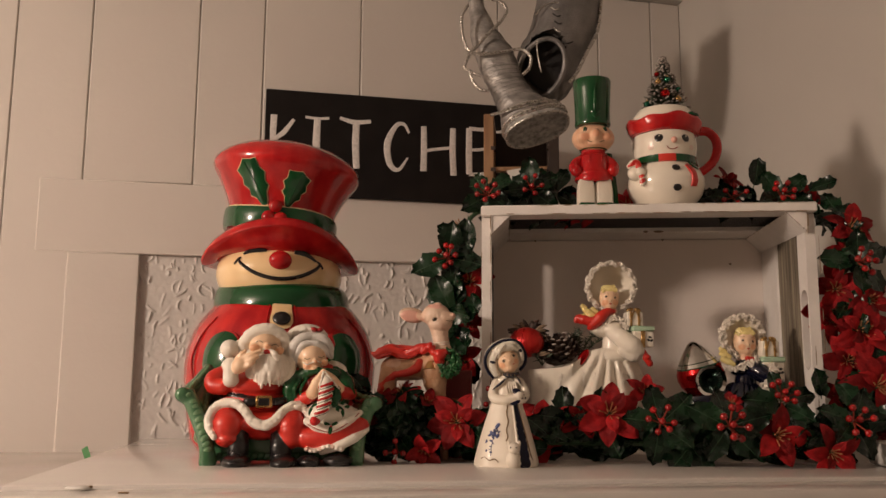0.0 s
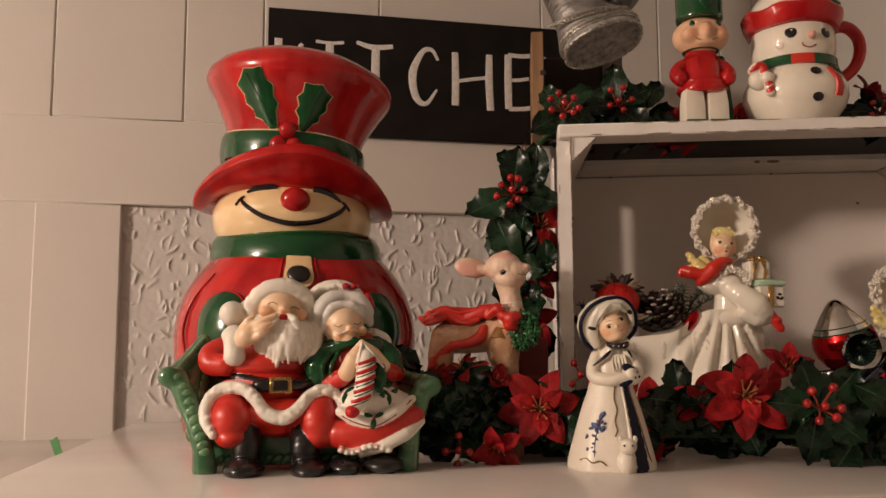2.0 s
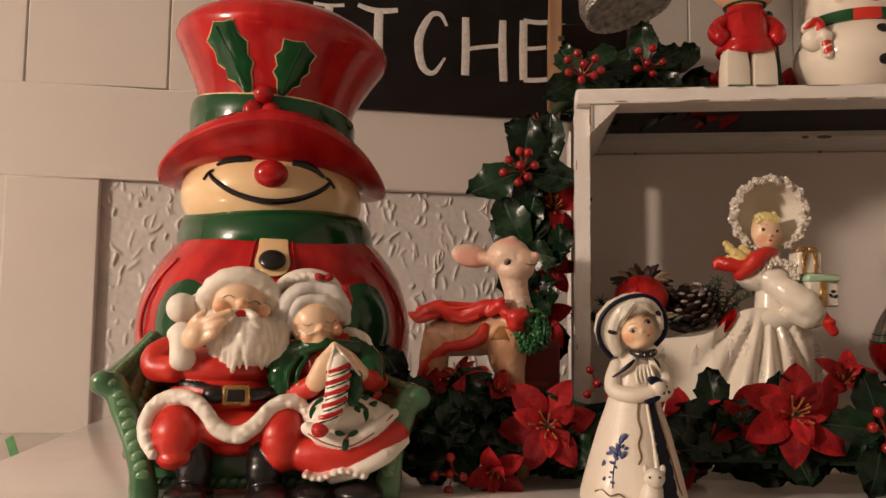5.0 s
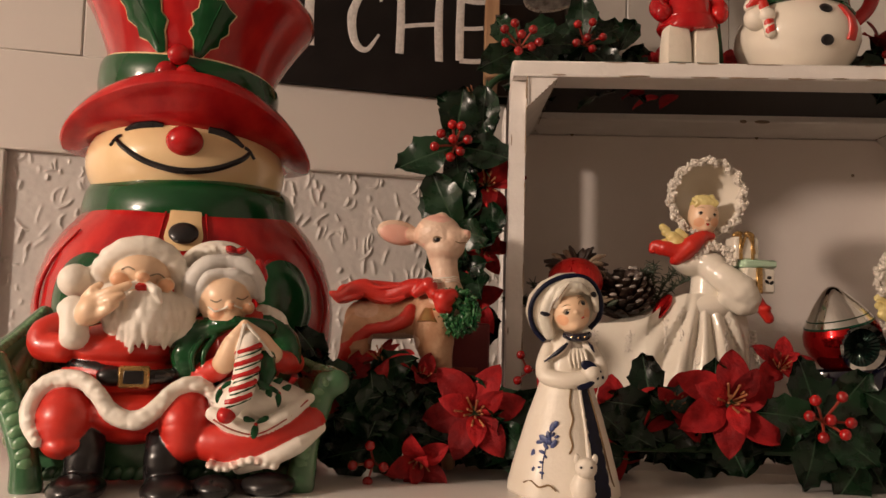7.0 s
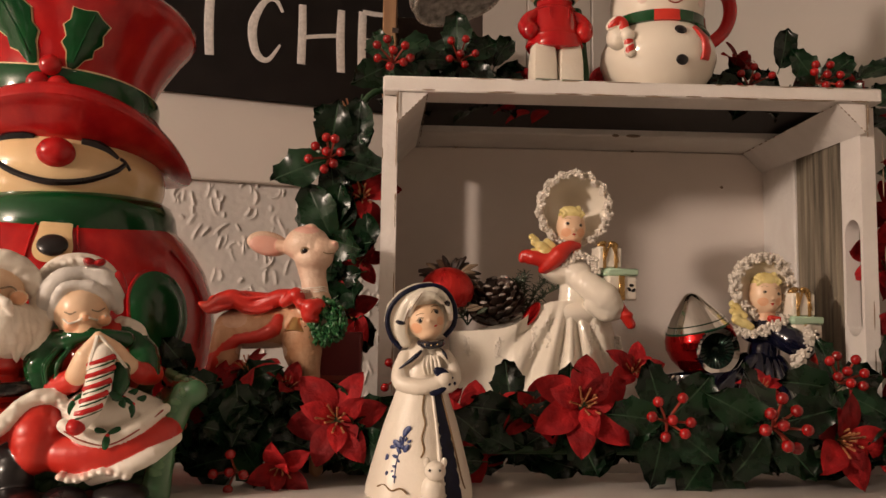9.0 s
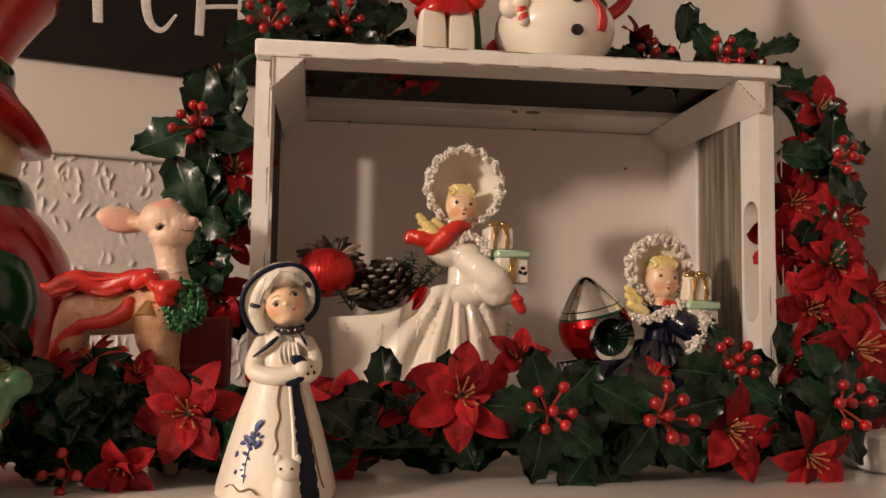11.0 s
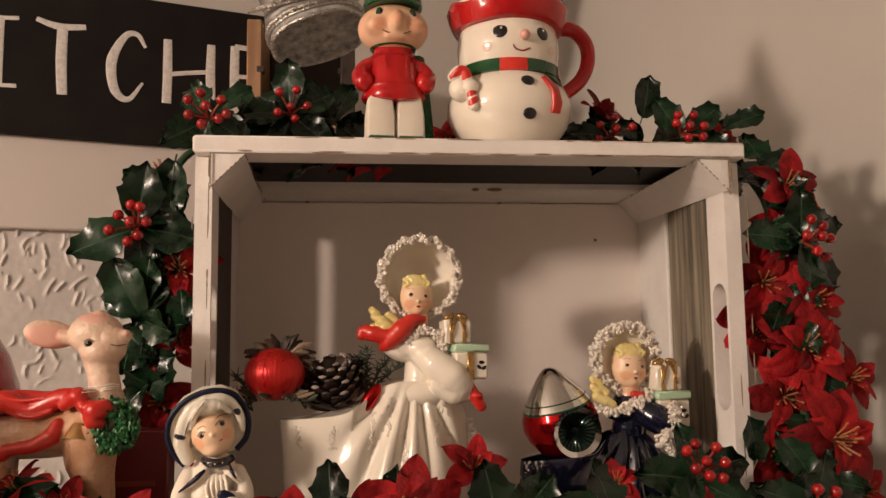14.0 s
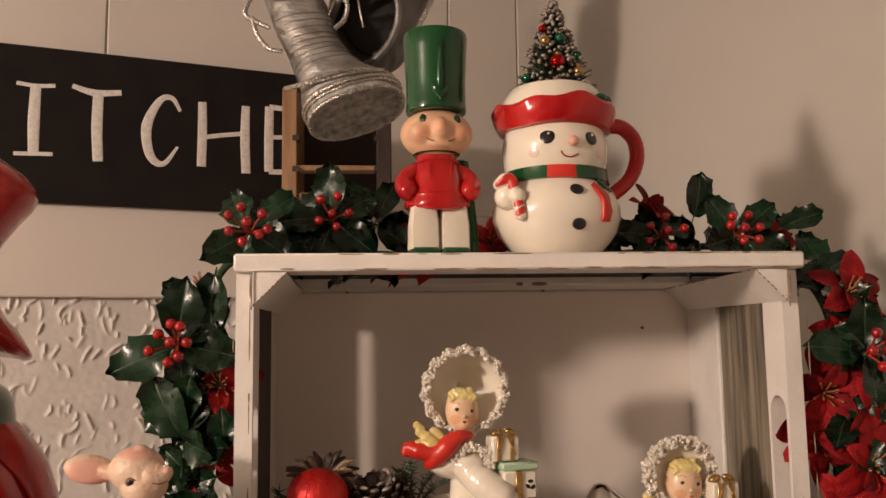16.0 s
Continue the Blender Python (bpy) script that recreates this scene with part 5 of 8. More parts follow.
# ---- the fawn and the red box beside the crate ----
def fawn():
    c = Clay()
    foot = 1.6475
    o = (-0.1163, 0.882, foot)
    at, size = carve((-0.05536, 0.1468, 0.00458, 0.1711, 0.00175, -0.1447, -0.00696, 0.02287), (0.0803, -0.5554, 0.0956), 0.0001456)
    u = 0.0001456

    def blob(x, z, d, rx, ry, rz, material, rot=(0, 0, 0), do=c.blob):
        do(at(x, z, d), (size(rx, d), ry, size(rz, d)), material, rot)

    def limb(pts, rad, material, do=c.limb):
        do([at(*p) for p in pts], [size(r, p[2]) for r, p in zip(rad, pts)], material)

    # body, chest, legs
    limb([(250, 545, 0.002), (340, 548, 0), (450, 538, 0), (560, 510, 0)], [84, 82, 88, 92], FAWN)
    limb([(600, 470, -0.002), (606, 400, -0.002), (598, 330, -0.002), (588, 260, -0.001)], [92, 60, 56, 66], PALEFAWN)
    for d, s in ((-0.006, 1.0), (0.010, 0.95)):
        limb([(552, 560, d), (552, 640, d), (568, 720, d), (592, 790, d), (606, 860, d), (606, 980, d), (610, 1160, d)], [94 * s, 84 * s, 60 * s, 36, 25, 24, 30], FAWN)
        limb([(225, 580, d), (212, 660, d), (226, 740, d), (206, 850, d), (204, 980, d), (210, 1160, d)], [66 * s, 66 * s, 48, 32, 26, 31], FAWN)
    # head lifted to the side
    blob(570, 176, 0, 100, 0.0135, 84, PALEFAWN)
    blob(586, 102, -0.002, 26, 0.0040, 18, PALEFAWN)
    blob(598, 236, -0.003, 84, 0.0120, 62, PALEFAWN)
    limb([(610, 200, -0.004), (655, 192, -0.006), (684, 184, -0.007)], [70, 42, 24], PALEFAWN)
    blob(650, 228, -0.004, 34, 0.0080, 34, PALEFAWN)
    blob(690, 172, -0.0085, 15, 0.0028, 13, EARPINK)
    blob(400, 172, 0.002, 94, 0.0034, 54, PALEFAWN, (0, 10, 12))
    blob(394, 178, 0.0000, 74, 0.0028, 42, EARPINK, (0, 8, 12))
    limb([(450, 182, 0.002), (500, 190, 0.001)], [28, 34], PALEFAWN)
    blob(565, 112, -0.004, 60, 0.016, 22, EARPINK, (0, 8, 0), do=c.paint)
    blob(380, 640, -0.010, 120, 0.012, 40, PALEFAWN, do=c.paint)
    blob(250, 500, -0.012, 60, 0.010, 40, PALEFAWN, do=c.paint)
    # red cloth draped over the back, ribbon across the flank, bow
    limb([(104, 432, 0.0), (150, 448, -0.003), (200, 425, -0.005), (250, 412, -0.005), (300, 436, -0.005), (350, 448, -0.006), (400, 428, -0.007), (450, 408, -0.008), (512, 402, -0.010)], [9, 32, 42, 42, 38, 34, 36, 38, 34], REDLIGHT)
    limb([(170, 430, 0.006), (280, 420, 0.006), (400, 425, 0.005), (500, 410, 0.004)], [36, 44, 40, 36], REDLIGHT)
    for pts, rads in (([(140, 470, -0.0060), (190, 455, -0.0105), (240, 440, -0.0110)], [6, 10, 6]), ([(300, 462, -0.0095), (360, 470, -0.0110), (420, 452, -0.0115)], [6, 10, 7]), ([(240, 392, -0.0090), (320, 410, -0.0095), (400, 400, -0.0110)], [5, 9, 6])):
        limb(pts, rads, REDLIGHT)
    limb([(446, 500, -0.0115), (424, 545, -0.0125), (356, 578, -0.0125), (280, 588, -0.0125), (220, 615, -0.0105), (190, 670, -0.0085), (160, 720, -0.0060)], [22, 32, 26, 22, 38, 46, 30], REDLIGHT)
    limb([(470, 432, -0.0120), (524, 398, -0.0140), (540, 440, -0.0150)], [20, 36, 20], REDLIGHT)
    limb([(548, 430, -0.0155), (590, 452, -0.0175), (622, 440, -0.0165)], [16, 42, 30], REDLIGHT)
    limb([(552, 450, -0.0160), (580, 486, -0.0175), (606, 500, -0.0165)], [14, 32, 20], REDLIGHT)
    limb([(556, 436, -0.0185), (590, 440, -0.0215), (616, 424, -0.0195)], [4, 9, 5], REDLIGHT)
    blob(548, 436, -0.0175, 20, 0.0030, 20, REDLIGHT)
    c.melt(0.0005, 0.0013)
    for rr, dd, material in ((20, 0.0006, WORN), (14, 0.0016, BLACK)):
        x, y, z = at(562, 204, -0.012)
        f = c.front(x, z)
        c.ball((f[0], f[1] + 0.0004, f[2]), (rr * u, 0.0006 + dd, rr * u * 0.85), material, seg=16, n=8)
    x, y, z = at(558, 199, -0.012)
    c.ball((x, c.front(x, z)[1] - 0.0016, z), 0.0004, WHITE, seg=8, n=5)
    c.line_front([tuple(at(x, z, -0.012))[::2] for x, z in ((544, 196), (562, 188), (582, 198))], 0.0004, BROWNLINE)
    c.line_front([tuple(at(x, z, -0.008))[::2] for x, z in ((688, 212), (664, 218), (642, 212))], 0.0004, BROWNLINE)
    for k in range(3):
        c.line_front([tuple(at(x, 362 + 9 * k + 4 * math.sin(x), -0.010))[::2] for x in (548, 580, 610, 640, 656)], 0.0004, MATTEWHITE)
    c.lathe([(0.0072, 0), (0.0068, 0.0016), (0.0054, 0.0056), (0.0040, 0.0090), (0.0010, 0.0102)], GOLD, m=pose(*at(522, 562, -0.0150), -16, 6, 0), seg=22)
    c.ball(at(524, 566, -0.0170), 0.0022, GOLD, seg=10, n=6)
    rng = random.Random(11)
    for k in range(420):
        a, b = rng.uniform(0, 6.28), rng.uniform(0, 6.28)
        rr = 62 + 34 * math.cos(b)
        p = at(645 + rr * math.cos(a), 512 + rr * math.sin(a), -0.0130 - 0.0045 * math.sin(b))
        c.ball(p, (0.0032, 0.0013, 0.0009), WREATH if k % 3 else GREEN, rot=(rng.uniform(0, 180), rng.uniform(0, 180), rng.uniform(0, 180)), seg=6, n=4)
    thing("fawn_figurine", c, pose(*o), "painted fawn figurine with red ribbon, gold bell and small wreath", "figurine")


fawn()


def red_box():
    c = Clay()
    z = shelf_z(0.915)
    c.block((-0.098, 0.912, z), (-0.0525, 0.932, 1.738), BOXRED, bevel=0.001)
    ob = thing("gift_box", c, pose(0, 0, 0), "narrow dark red card box standing behind the fawn", "box")
    k = Clay()
    k.block((-0.090, 0.9113, 1.706), (-0.060, 0.9119, 1.709), STALK, bevel=0)
    part("printed_bar", k, ob, "small unreadable line of print")


red_box()


# ---- the two bonnet ladies with planters, inside the crate ----
def lady_head(c, at, u, head, bonnet, cup, lace, turn, side):
    """Painted head with curls inside a poke bonnet edged with lace."""
    rng = random.Random(int(bonnet[0]))
    hx, hz, hw, hh = head
    hc, hr = Vector(at(hx, hz, -0.0045)), (hw * u, hw * u * 0.92, hh * u)
    c.blob(hc, hr, FLESH)
    c.blob(at(hx + hw * turn * 0.013, hz + hh * 0.56, -0.0068), (hr[0] * 0.52, hr[1] * 0.70, hr[2] * 0.36), FLESH)
    c.blob(at(hx + hw * turn * 0.016, hz + hh * 0.22, -0.0045 - hr[1]), (0.0010, 0.0013, 0.0010), FLESH)
    for s in (-1, 1):
        c.blob(at(hx + hw * (turn * 0.010 + s * 0.44), hz + hh * 0.30, -0.0060), (hr[0] * 0.42, hr[1] * 0.60, hr[2] * 0.34), FLESH)
        c.paint(at(hx + hw * (turn * 0.013 + s * 0.52), hz + hh * 0.36, -0.0045 - hr[1] * 0.8), (0.0036, 0.0060, 0.0030), BLUSHSOFT)
    # hair combed under the bonnet with short painted curls over the brow
    c.blob(at(hx, hz - hh * 0.62, -0.0040), (hw * u * 0.86, hr[1] * 0.92, hh * u * 0.42), BLONDE)
    for k in range(6):
        x, z = hx + hw * (-0.62 + 0.25 * k), hz - hh * (0.60 + 0.12 * math.sin(0.62 * k + 0.3) + 0.05 * (k % 2))
        r = hw * 0.20
        c.limb([at(x - r * 0.6, z - r * 1.3, -0.0095), at(x + r * 0.5, z - r * 0.1, -0.0118), at(x - r * 0.3, z + r * 0.9, -0.0112)], [r * u * 0.72, r * u * 0.62, r * u * 0.42], BLONDE)
    for k in range(4):
        x, z = hx + hw * (-0.48 + 0.31 * k), hz - hh * (0.90 + 0.05 * (k % 2))
        c.blob(at(x, z, -0.0085), (hw * u * 0.22, 0.0030, hw * u * 0.20), BLONDE, (0, 25 * k, 0))
    c.melt(0.0004, 0.0012)

    def mark(x, z, rx, rz, material, thick=0.0009, rot=0):
        q = at(hx + x * hw, hz - z * hh, 0)
        f = c.front(q[0], q[2])
        c.ball((f[0], f[1] + thick * 0.6, f[2]), (rx, thick, rz), material, rot=(0, rot, 0), seg=14, n=8)

    for s in (-1, 1):
        x, z = turn * 0.013 + s * 0.43, 0.06 - 0.04 * s
        mark(x, z, 0.0017, 0.0013, WORN, 0.0008)
        mark(x, z + 0.01, 0.0015, 0.0012, BLACK, 0.0012)
        mark(x + 0.06, z + 0.06, 0.00028, 0.00028, WHITE, 0.0017)
        f = [at(hx + hw * (x + e), hz - hh * (z + h), 0)[::2] for e, h in ((-0.22, 0.26), (0, 0.31), (0.22, 0.25))]
        c.line_front(f, 0.00014, BROWNLINE)
    mark(turn * 0.015, -0.46, 0.0015, 0.0006, RED)
    mark(turn * 0.015, -0.51, 0.0009, 0.0005, REDLIGHT)
    bx, bz, big = bonnet
    m = pose(*at(bx, bz, -0.0065), -82, 0, 4)
    q = big * u
    c.lathe([(q, -0.0012), (q + 0.0006, 0.0004), (q * 0.93, cup * 0.42), (q * 0.76, cup * 0.85), (q * 0.45, cup * 1.14), (0.001, cup * 1.22)], WHITE, m=m, seg=56, cap=False)
    c.lathe([(q, -0.0011), (q * 0.90, cup * 0.26), (q * 0.72, cup * 0.62), (q * 0.48, cup * 0.90), (0.001, cup * 1.0)], WHITE, m=m, seg=56, cap=False)
    for i in range(1300):
        a = 2 * math.pi * rng.random()
        w = rng.uniform(-0.05, 1.0)
        p = m @ Vector(((q + lace * (w - 0.18) * 1.1 + 0.0009 * math.sin(15 * a)) * math.cos(a), (q + lace * (w - 0.18) * 1.1 + 0.0009 * math.sin(15 * a)) * math.sin(a), rng.uniform(-0.0034, 0.0030) + 0.0015 * math.sin(15 * a + 1.5)))
        c.ball(p, (rng.uniform(0.0007, 0.0019), rng.uniform(0.0007, 0.0013), rng.uniform(0.0007, 0.0019)), LACE, rot=(rng.uniform(0, 90), rng.uniform(0, 90), 0), seg=6, n=4)
    for x, z, d, r in side:
        c.limb([at(x - r * 0.5, z - r * 0.3, d), at(x + r * 0.5, z + r * 0.4, d - 0.001)], [r * u * 0.75, r * u * 0.62], BLONDE)
    c.melt(0.0004, 0.0014)


def frill(c, rng, pts, wide, n, big=0.0022):
    path = smooth(pts, 12)
    for i in range(n):
        p = path[int(rng.random() * (len(path) - 1))]
        e = Vector((rng.gauss(0, 0.5), rng.gauss(0, 0.35), rng.gauss(0, 0.5))) * wide
        c.ball(p + e, (rng.uniform(0.4, 1) * big, rng.uniform(0.4, 0.7) * big, rng.uniform(0.4, 1) * big), LACE, rot=(rng.uniform(0, 90), rng.uniform(0, 90), 0), seg=6, n=4)


def swept_skirt(c, at, top, left, right, floor, tub, belly, waist, apex, folds, deep, material):
    """A pleated skirt running out into a trailing tub; returns its front surface."""
    crest = smooth([(x, z, 0) for x, z in top], 12)
    nu, nv = 150, 26

    def spot(a, v, side=-1):
        a = min(max(a, 0.0), 1.0)
        i = a * (len(crest) - 1)
        p = crest[int(i)].lerp(crest[min(int(i) + 1, len(crest) - 1)], i - int(i))
        e = math.sin(v * math.pi / 2) ** 0.85
        x = p.x + (left + (right - left) * a - p.x) * e
        z = p.y + (floor - p.y) * v
        full = np.interp(a, (0, 0.34, 0.55, 1), (tub, tub, belly, belly))
        begin = np.interp(a, (0, 0.34, 0.46, 1), (0.9, 0.9, waist, waist))
        close = min(1.0, (4.2 * a * (1 - a)) ** 0.5)
        d = full * close * (begin + (1 - begin) * min(1, v * 1.25) ** 0.7)
        if side < 0:
            fan = math.atan2(x - apex[0], max(1.0, z - apex[1]))
            near = min(1.0, max(0.0, (math.hypot(x - apex[0], z - apex[1]) - apex[2]) / apex[2]))
            ridge = (0.5 + 0.5 * math.cos(2 * folds * fan + 0.8 + math.sin(3.1 * fan))) ** 0.65 - 0.55
            d += deep * near * ridge * min(1.0, 9 * a * (1 - a)) * float(np.interp(a, (0.22, 0.40), (0.10, 1)))
        return at(x, z, side * d)

    rings = []
    for j in range(nv + 1):
        v = j / nv
        rings.append([spot(i / nu, v, -1) for i in range(nu + 1)] + [spot(i / nu, v, 1) for i in range(nu, -1, -1)])
    mid = lambda ring, k, dz: [((p[0]), p[1] * k, p[2] - dz) for p in ring]
    c.rings([mid(rings[0], 0.86, 0.0050), mid(rings[0], 0.90, 0.0003)] + rings, material)
    return spot


def parcel_pair(c, b1, b2, s):
    c.block((-0.0085 * s, -0.0075, -0.0078 * s), (0.0085 * s, 0.0075, 0.0070 * s), WHITE, m=b1, bevel=0.0012)
    for x in (-0.0056, 0.0026):
        c.block((x * s, -0.0082, -0.0080 * s), ((x + 0.0024) * s, -0.0070, 0.0074 * s), GOLD, m=b1, bevel=0.0004)
    for e in (-1, 1):
        c.ball((e * 0.0042 * s, -0.002, 0.0088 * s), (0.0040 * s, 0.003, 0.0022 * s), GOLD, rot=(0, e * 20, 0), m=b1, seg=12, n=8)
        c.tube([(e * 0.001, -0.0075, 0.008 * s), (e * 0.0036 * s, -0.0084, 0.001), (e * 0.0050 * s, -0.0082, -0.004 * s)], 0.0008, GOLD, m=b1, seg=6)
    c.block((-0.0105 * s, -0.0095, -0.0125 * s), (0.0105 * s, 0.0095, 0.0042 * s), WHITE, m=b2, bevel=0.0012)
    c.block((-0.0116 * s, -0.0105, 0.0042 * s), (0.0116 * s, 0.0105, 0.0092 * s), MINT, m=b2, bevel=0.0012)
    c.block((-0.0032 * s, -0.0108, -0.0127 * s), (0.0010 * s, -0.0092, 0.0042 * s), GOLD, m=b2, bevel=0.0004)
    for x, z, r in ((0.0046, -0.0050, 40), (0.0078, -0.0055, -35), (0.0062, -0.0022, 0)):
        c.ball((x * s, -0.0097, z * s), (0.0018 * s, 0.0005, 0.0011 * s), BLACK, rot=(0, r, 0), m=b2, seg=8, n=5)


FLOOR_IN = CZ0 + 0.0106


def white_lady():
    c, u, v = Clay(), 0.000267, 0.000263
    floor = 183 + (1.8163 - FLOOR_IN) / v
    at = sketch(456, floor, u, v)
    rng = random.Random(4)
    lady_head(c, at, u, (449, 180, 40, 52), (457, 130, 92), 0.024, 0.0036, 4,
              ((346, 216, -0.008, 13), (352, 232, -0.010, 14), (372, 246, -0.012, 20), (350, 262, -0.011, 17), (388, 232, -0.010, 16), (376, 266, -0.013, 17), (400, 250, -0.010, 16)))

    def blob(x, z, d, rx, ry, rz, material, rot=(0, 0, 0)):
        c.blob(at(x, z, d), (rx * u, ry, rz * u), material, rot)

    def limb(pts, rad, material):
        c.limb([at(*p) for p in pts], [r * u for r in rad], material)

    limb([(455, 232, -0.004), (452, 262, -0.002)], [24, 26], SKIN)
    limb([(452, 290, 0), (460, 340, -0.002), (462, 400, -0.002)], [42, 40, 46], WHITE)
    blob(456, 424, -0.003, 84, 0.017, 40, WHITE)
    blob(424, 306, -0.004, 52, 0.011, 36, WHITE)
    blob(400, 318, -0.006, 40, 0.009, 16, WHITE, (0, 20, 0))
    limb([(455, 318, -0.010), (492, 348, -0.017), (528, 378, -0.020), (548, 400, -0.020)], [30, 37, 41, 31], WHITE)
    limb([(500, 396, -0.018), (532, 416, -0.019), (556, 420, -0.019)], [26, 28, 20], WHITE)
    blob(462, 308, -0.008, 46, 0.011, 32, WHITE)
    limb([(462, 236, -0.0135), (436, 238, -0.0150), (408, 262, -0.0150), (378, 292, -0.0140), (364, 304, -0.0120)], [9, 16, 24, 18, 10], REDLIGHT)
    limb([(418, 252, -0.0130), (380, 276, -0.0135), (342, 270, -0.0120), (318, 262, -0.0100), (312, 274, -0.0100)], [14, 20, 20, 13, 11], REDLIGHT)
    blob(386, 278, -0.0120, 34, 0.0045, 20, REDLIGHT, (0, 20, 0))
    blob(330, 268, -0.0105, 16, 0.0036, 20, REDLIGHT)
    limb([(568, 396, -0.020), (582, 424, -0.021), (598, 450, -0.021)], [12, 15, 13], REDLIGHT)
    blob(590, 424, -0.022, 13, 0.004, 9, REDLIGHT)
    c.melt(0.00055, 0.0013)
    frill(c, rng, [at(424, 300, -0.013), at(440, 272, -0.015), at(470, 264, -0.016), at(500, 276, -0.017), at(512, 300, -0.018)], 0.0030, 210, 0.0018)
    parcel_pair(c, pose(*at(541, 266, -0.012), 0, 0, 10), pose(*at(570, 335, -0.012), 0, 0, 12), 1.05)
    low, _ = carve((-0.1397, 0.2122, 0.0022, 0.2171, -0.00327, -0.2084, -0.0547, 0.0257), (-0.0611, -0.5744, 0.0879), 0.00021)
    spot = swept_skirt(c, low, ((222, 632), (262, 629), (330, 625), (400, 618), (448, 602), (490, 572), (530, 544), (582, 526), (640, 524), (700, 532), (748, 552), (778, 588), (797, 645)), 232, 800, 1042, 0.026, 0.034, 0.42, (646, 450, 92), 10.5, 0.0058, WHITE)
    for a, v0, v1 in ((0.10, 0.05, 0.22), (0.24, 0.08, 0.24), (0.47, 0.12, 0.36), (0.56, 0.10, 0.30), (0.64, 0.30, 0.50), (0.80, 0.12, 0.34)):
        for i in range(60):
            p = Vector(spot(a + rng.gauss(0, 0.008), rng.uniform(v0, v1)))
            c.ball(p, rng.uniform(0.0004, 0.0009), LACE, seg=6, n=4)
    frill(c, rng, [at(578, 488, -0.004), at(588, 530, -0.004), at(592, 570, -0.003)], 0.0016, 70, 0.0016)
    thing("bonnet_lady_figurine", c, pose(0.0994, 0.955, FLOOR_IN), "white glazed lady planter figurine with lace bonnet and parcels", "figurine")


def navy_lady():
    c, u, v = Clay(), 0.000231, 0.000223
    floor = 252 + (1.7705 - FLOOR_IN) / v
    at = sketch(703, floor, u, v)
    rng = random.Random(9)
    lady_head(c, at, u, (702, 258, 50, 66), (690, 230, 82), 0.006, 0.0058, 8,
              ((600, 295, -0.008, 16), (596, 318, -0.010, 15), (606, 346, -0.012, 20), (630, 356, -0.013, 18), (618, 322, -0.010, 16)))

    def blob(x, z, d, rx, ry, rz, material, rot=(0, 0, 0)):
        c.blob(at(x, z, d), (rx * u, ry, rz * u), material, rot)

    def limb(pts, rad, material):
        c.limb([at(*p) for p in pts], [r * u for r in rad], material)

    limb([(705, 318, -0.004), (704, 350, -0.002)], [28, 32], SKIN)
    limb([(706, 372, 0), (706, 410, 0), (704, 452, 0.001)], [50, 46, 50], NAVY)
    blob(672, 392, -0.004, 44, 0.010, 24, NAVY)
    limb([(726, 380, -0.010), (758, 404, -0.016), (792, 428, -0.018)], [36, 42, 38], NAVY)
    limb([(700, 336, -0.0150), (724, 340, -0.0150)], [11, 11], REDLIGHT)
    limb([(812, 438, -0.018), (826, 456, -0.019), (842, 468, -0.019)], [14, 17, 14], REDLIGHT)
    c.melt(0.00055, 0.0013)
    frill(c, rng, [at(606, 374, -0.010), at(640, 386, -0.013), at(682, 372, -0.016), at(720, 352, -0.017), at(752, 346, -0.015)], 0.0032, 230, 0.0021)
    frill(c, rng, [at(804, 372, -0.022), at(800, 410, -0.024), at(780, 446, -0.025), at(760, 476, -0.024)], 0.0034, 240, 0.0022)
    frill(c, rng, [at(806, 480, -0.006), at(820, 520, -0.006), at(842, 575, -0.006), at(848, 640, -0.006)], 0.0022, 130, 0.0021)
    parcel_pair(c, pose(*at(800, 288, -0.008), 0, 0, 10), pose(*at(806, 374, -0.008), 0, 0, 12), 1.12)
    spot = swept_skirt(c, at, ((384, 524), (440, 518), (500, 510), (560, 502), (604, 476), (640, 452), (668, 446), (704, 446), (736, 450), (764, 470), (800, 520)), 372, 850, floor, 0.028, 0.026, 0.36, (704, 400, 60), 9.0, 0.0036, NAVY)
    for i in range(50):
        p = Vector(spot(0.02 + rng.gauss(0, 0.012), rng.uniform(0.0, 0.5)))
        c.ball(p, rng.uniform(0.0006, 0.0012), LACE if i % 2 else NAVY, seg=6, n=4)
    thing("bonnet_lady_figurine", c, pose(0.2388, 0.947, FLOOR_IN), "small navy glazed lady planter figurine with lace bonnet and parcels", "figurine")


white_lady()
navy_lady()


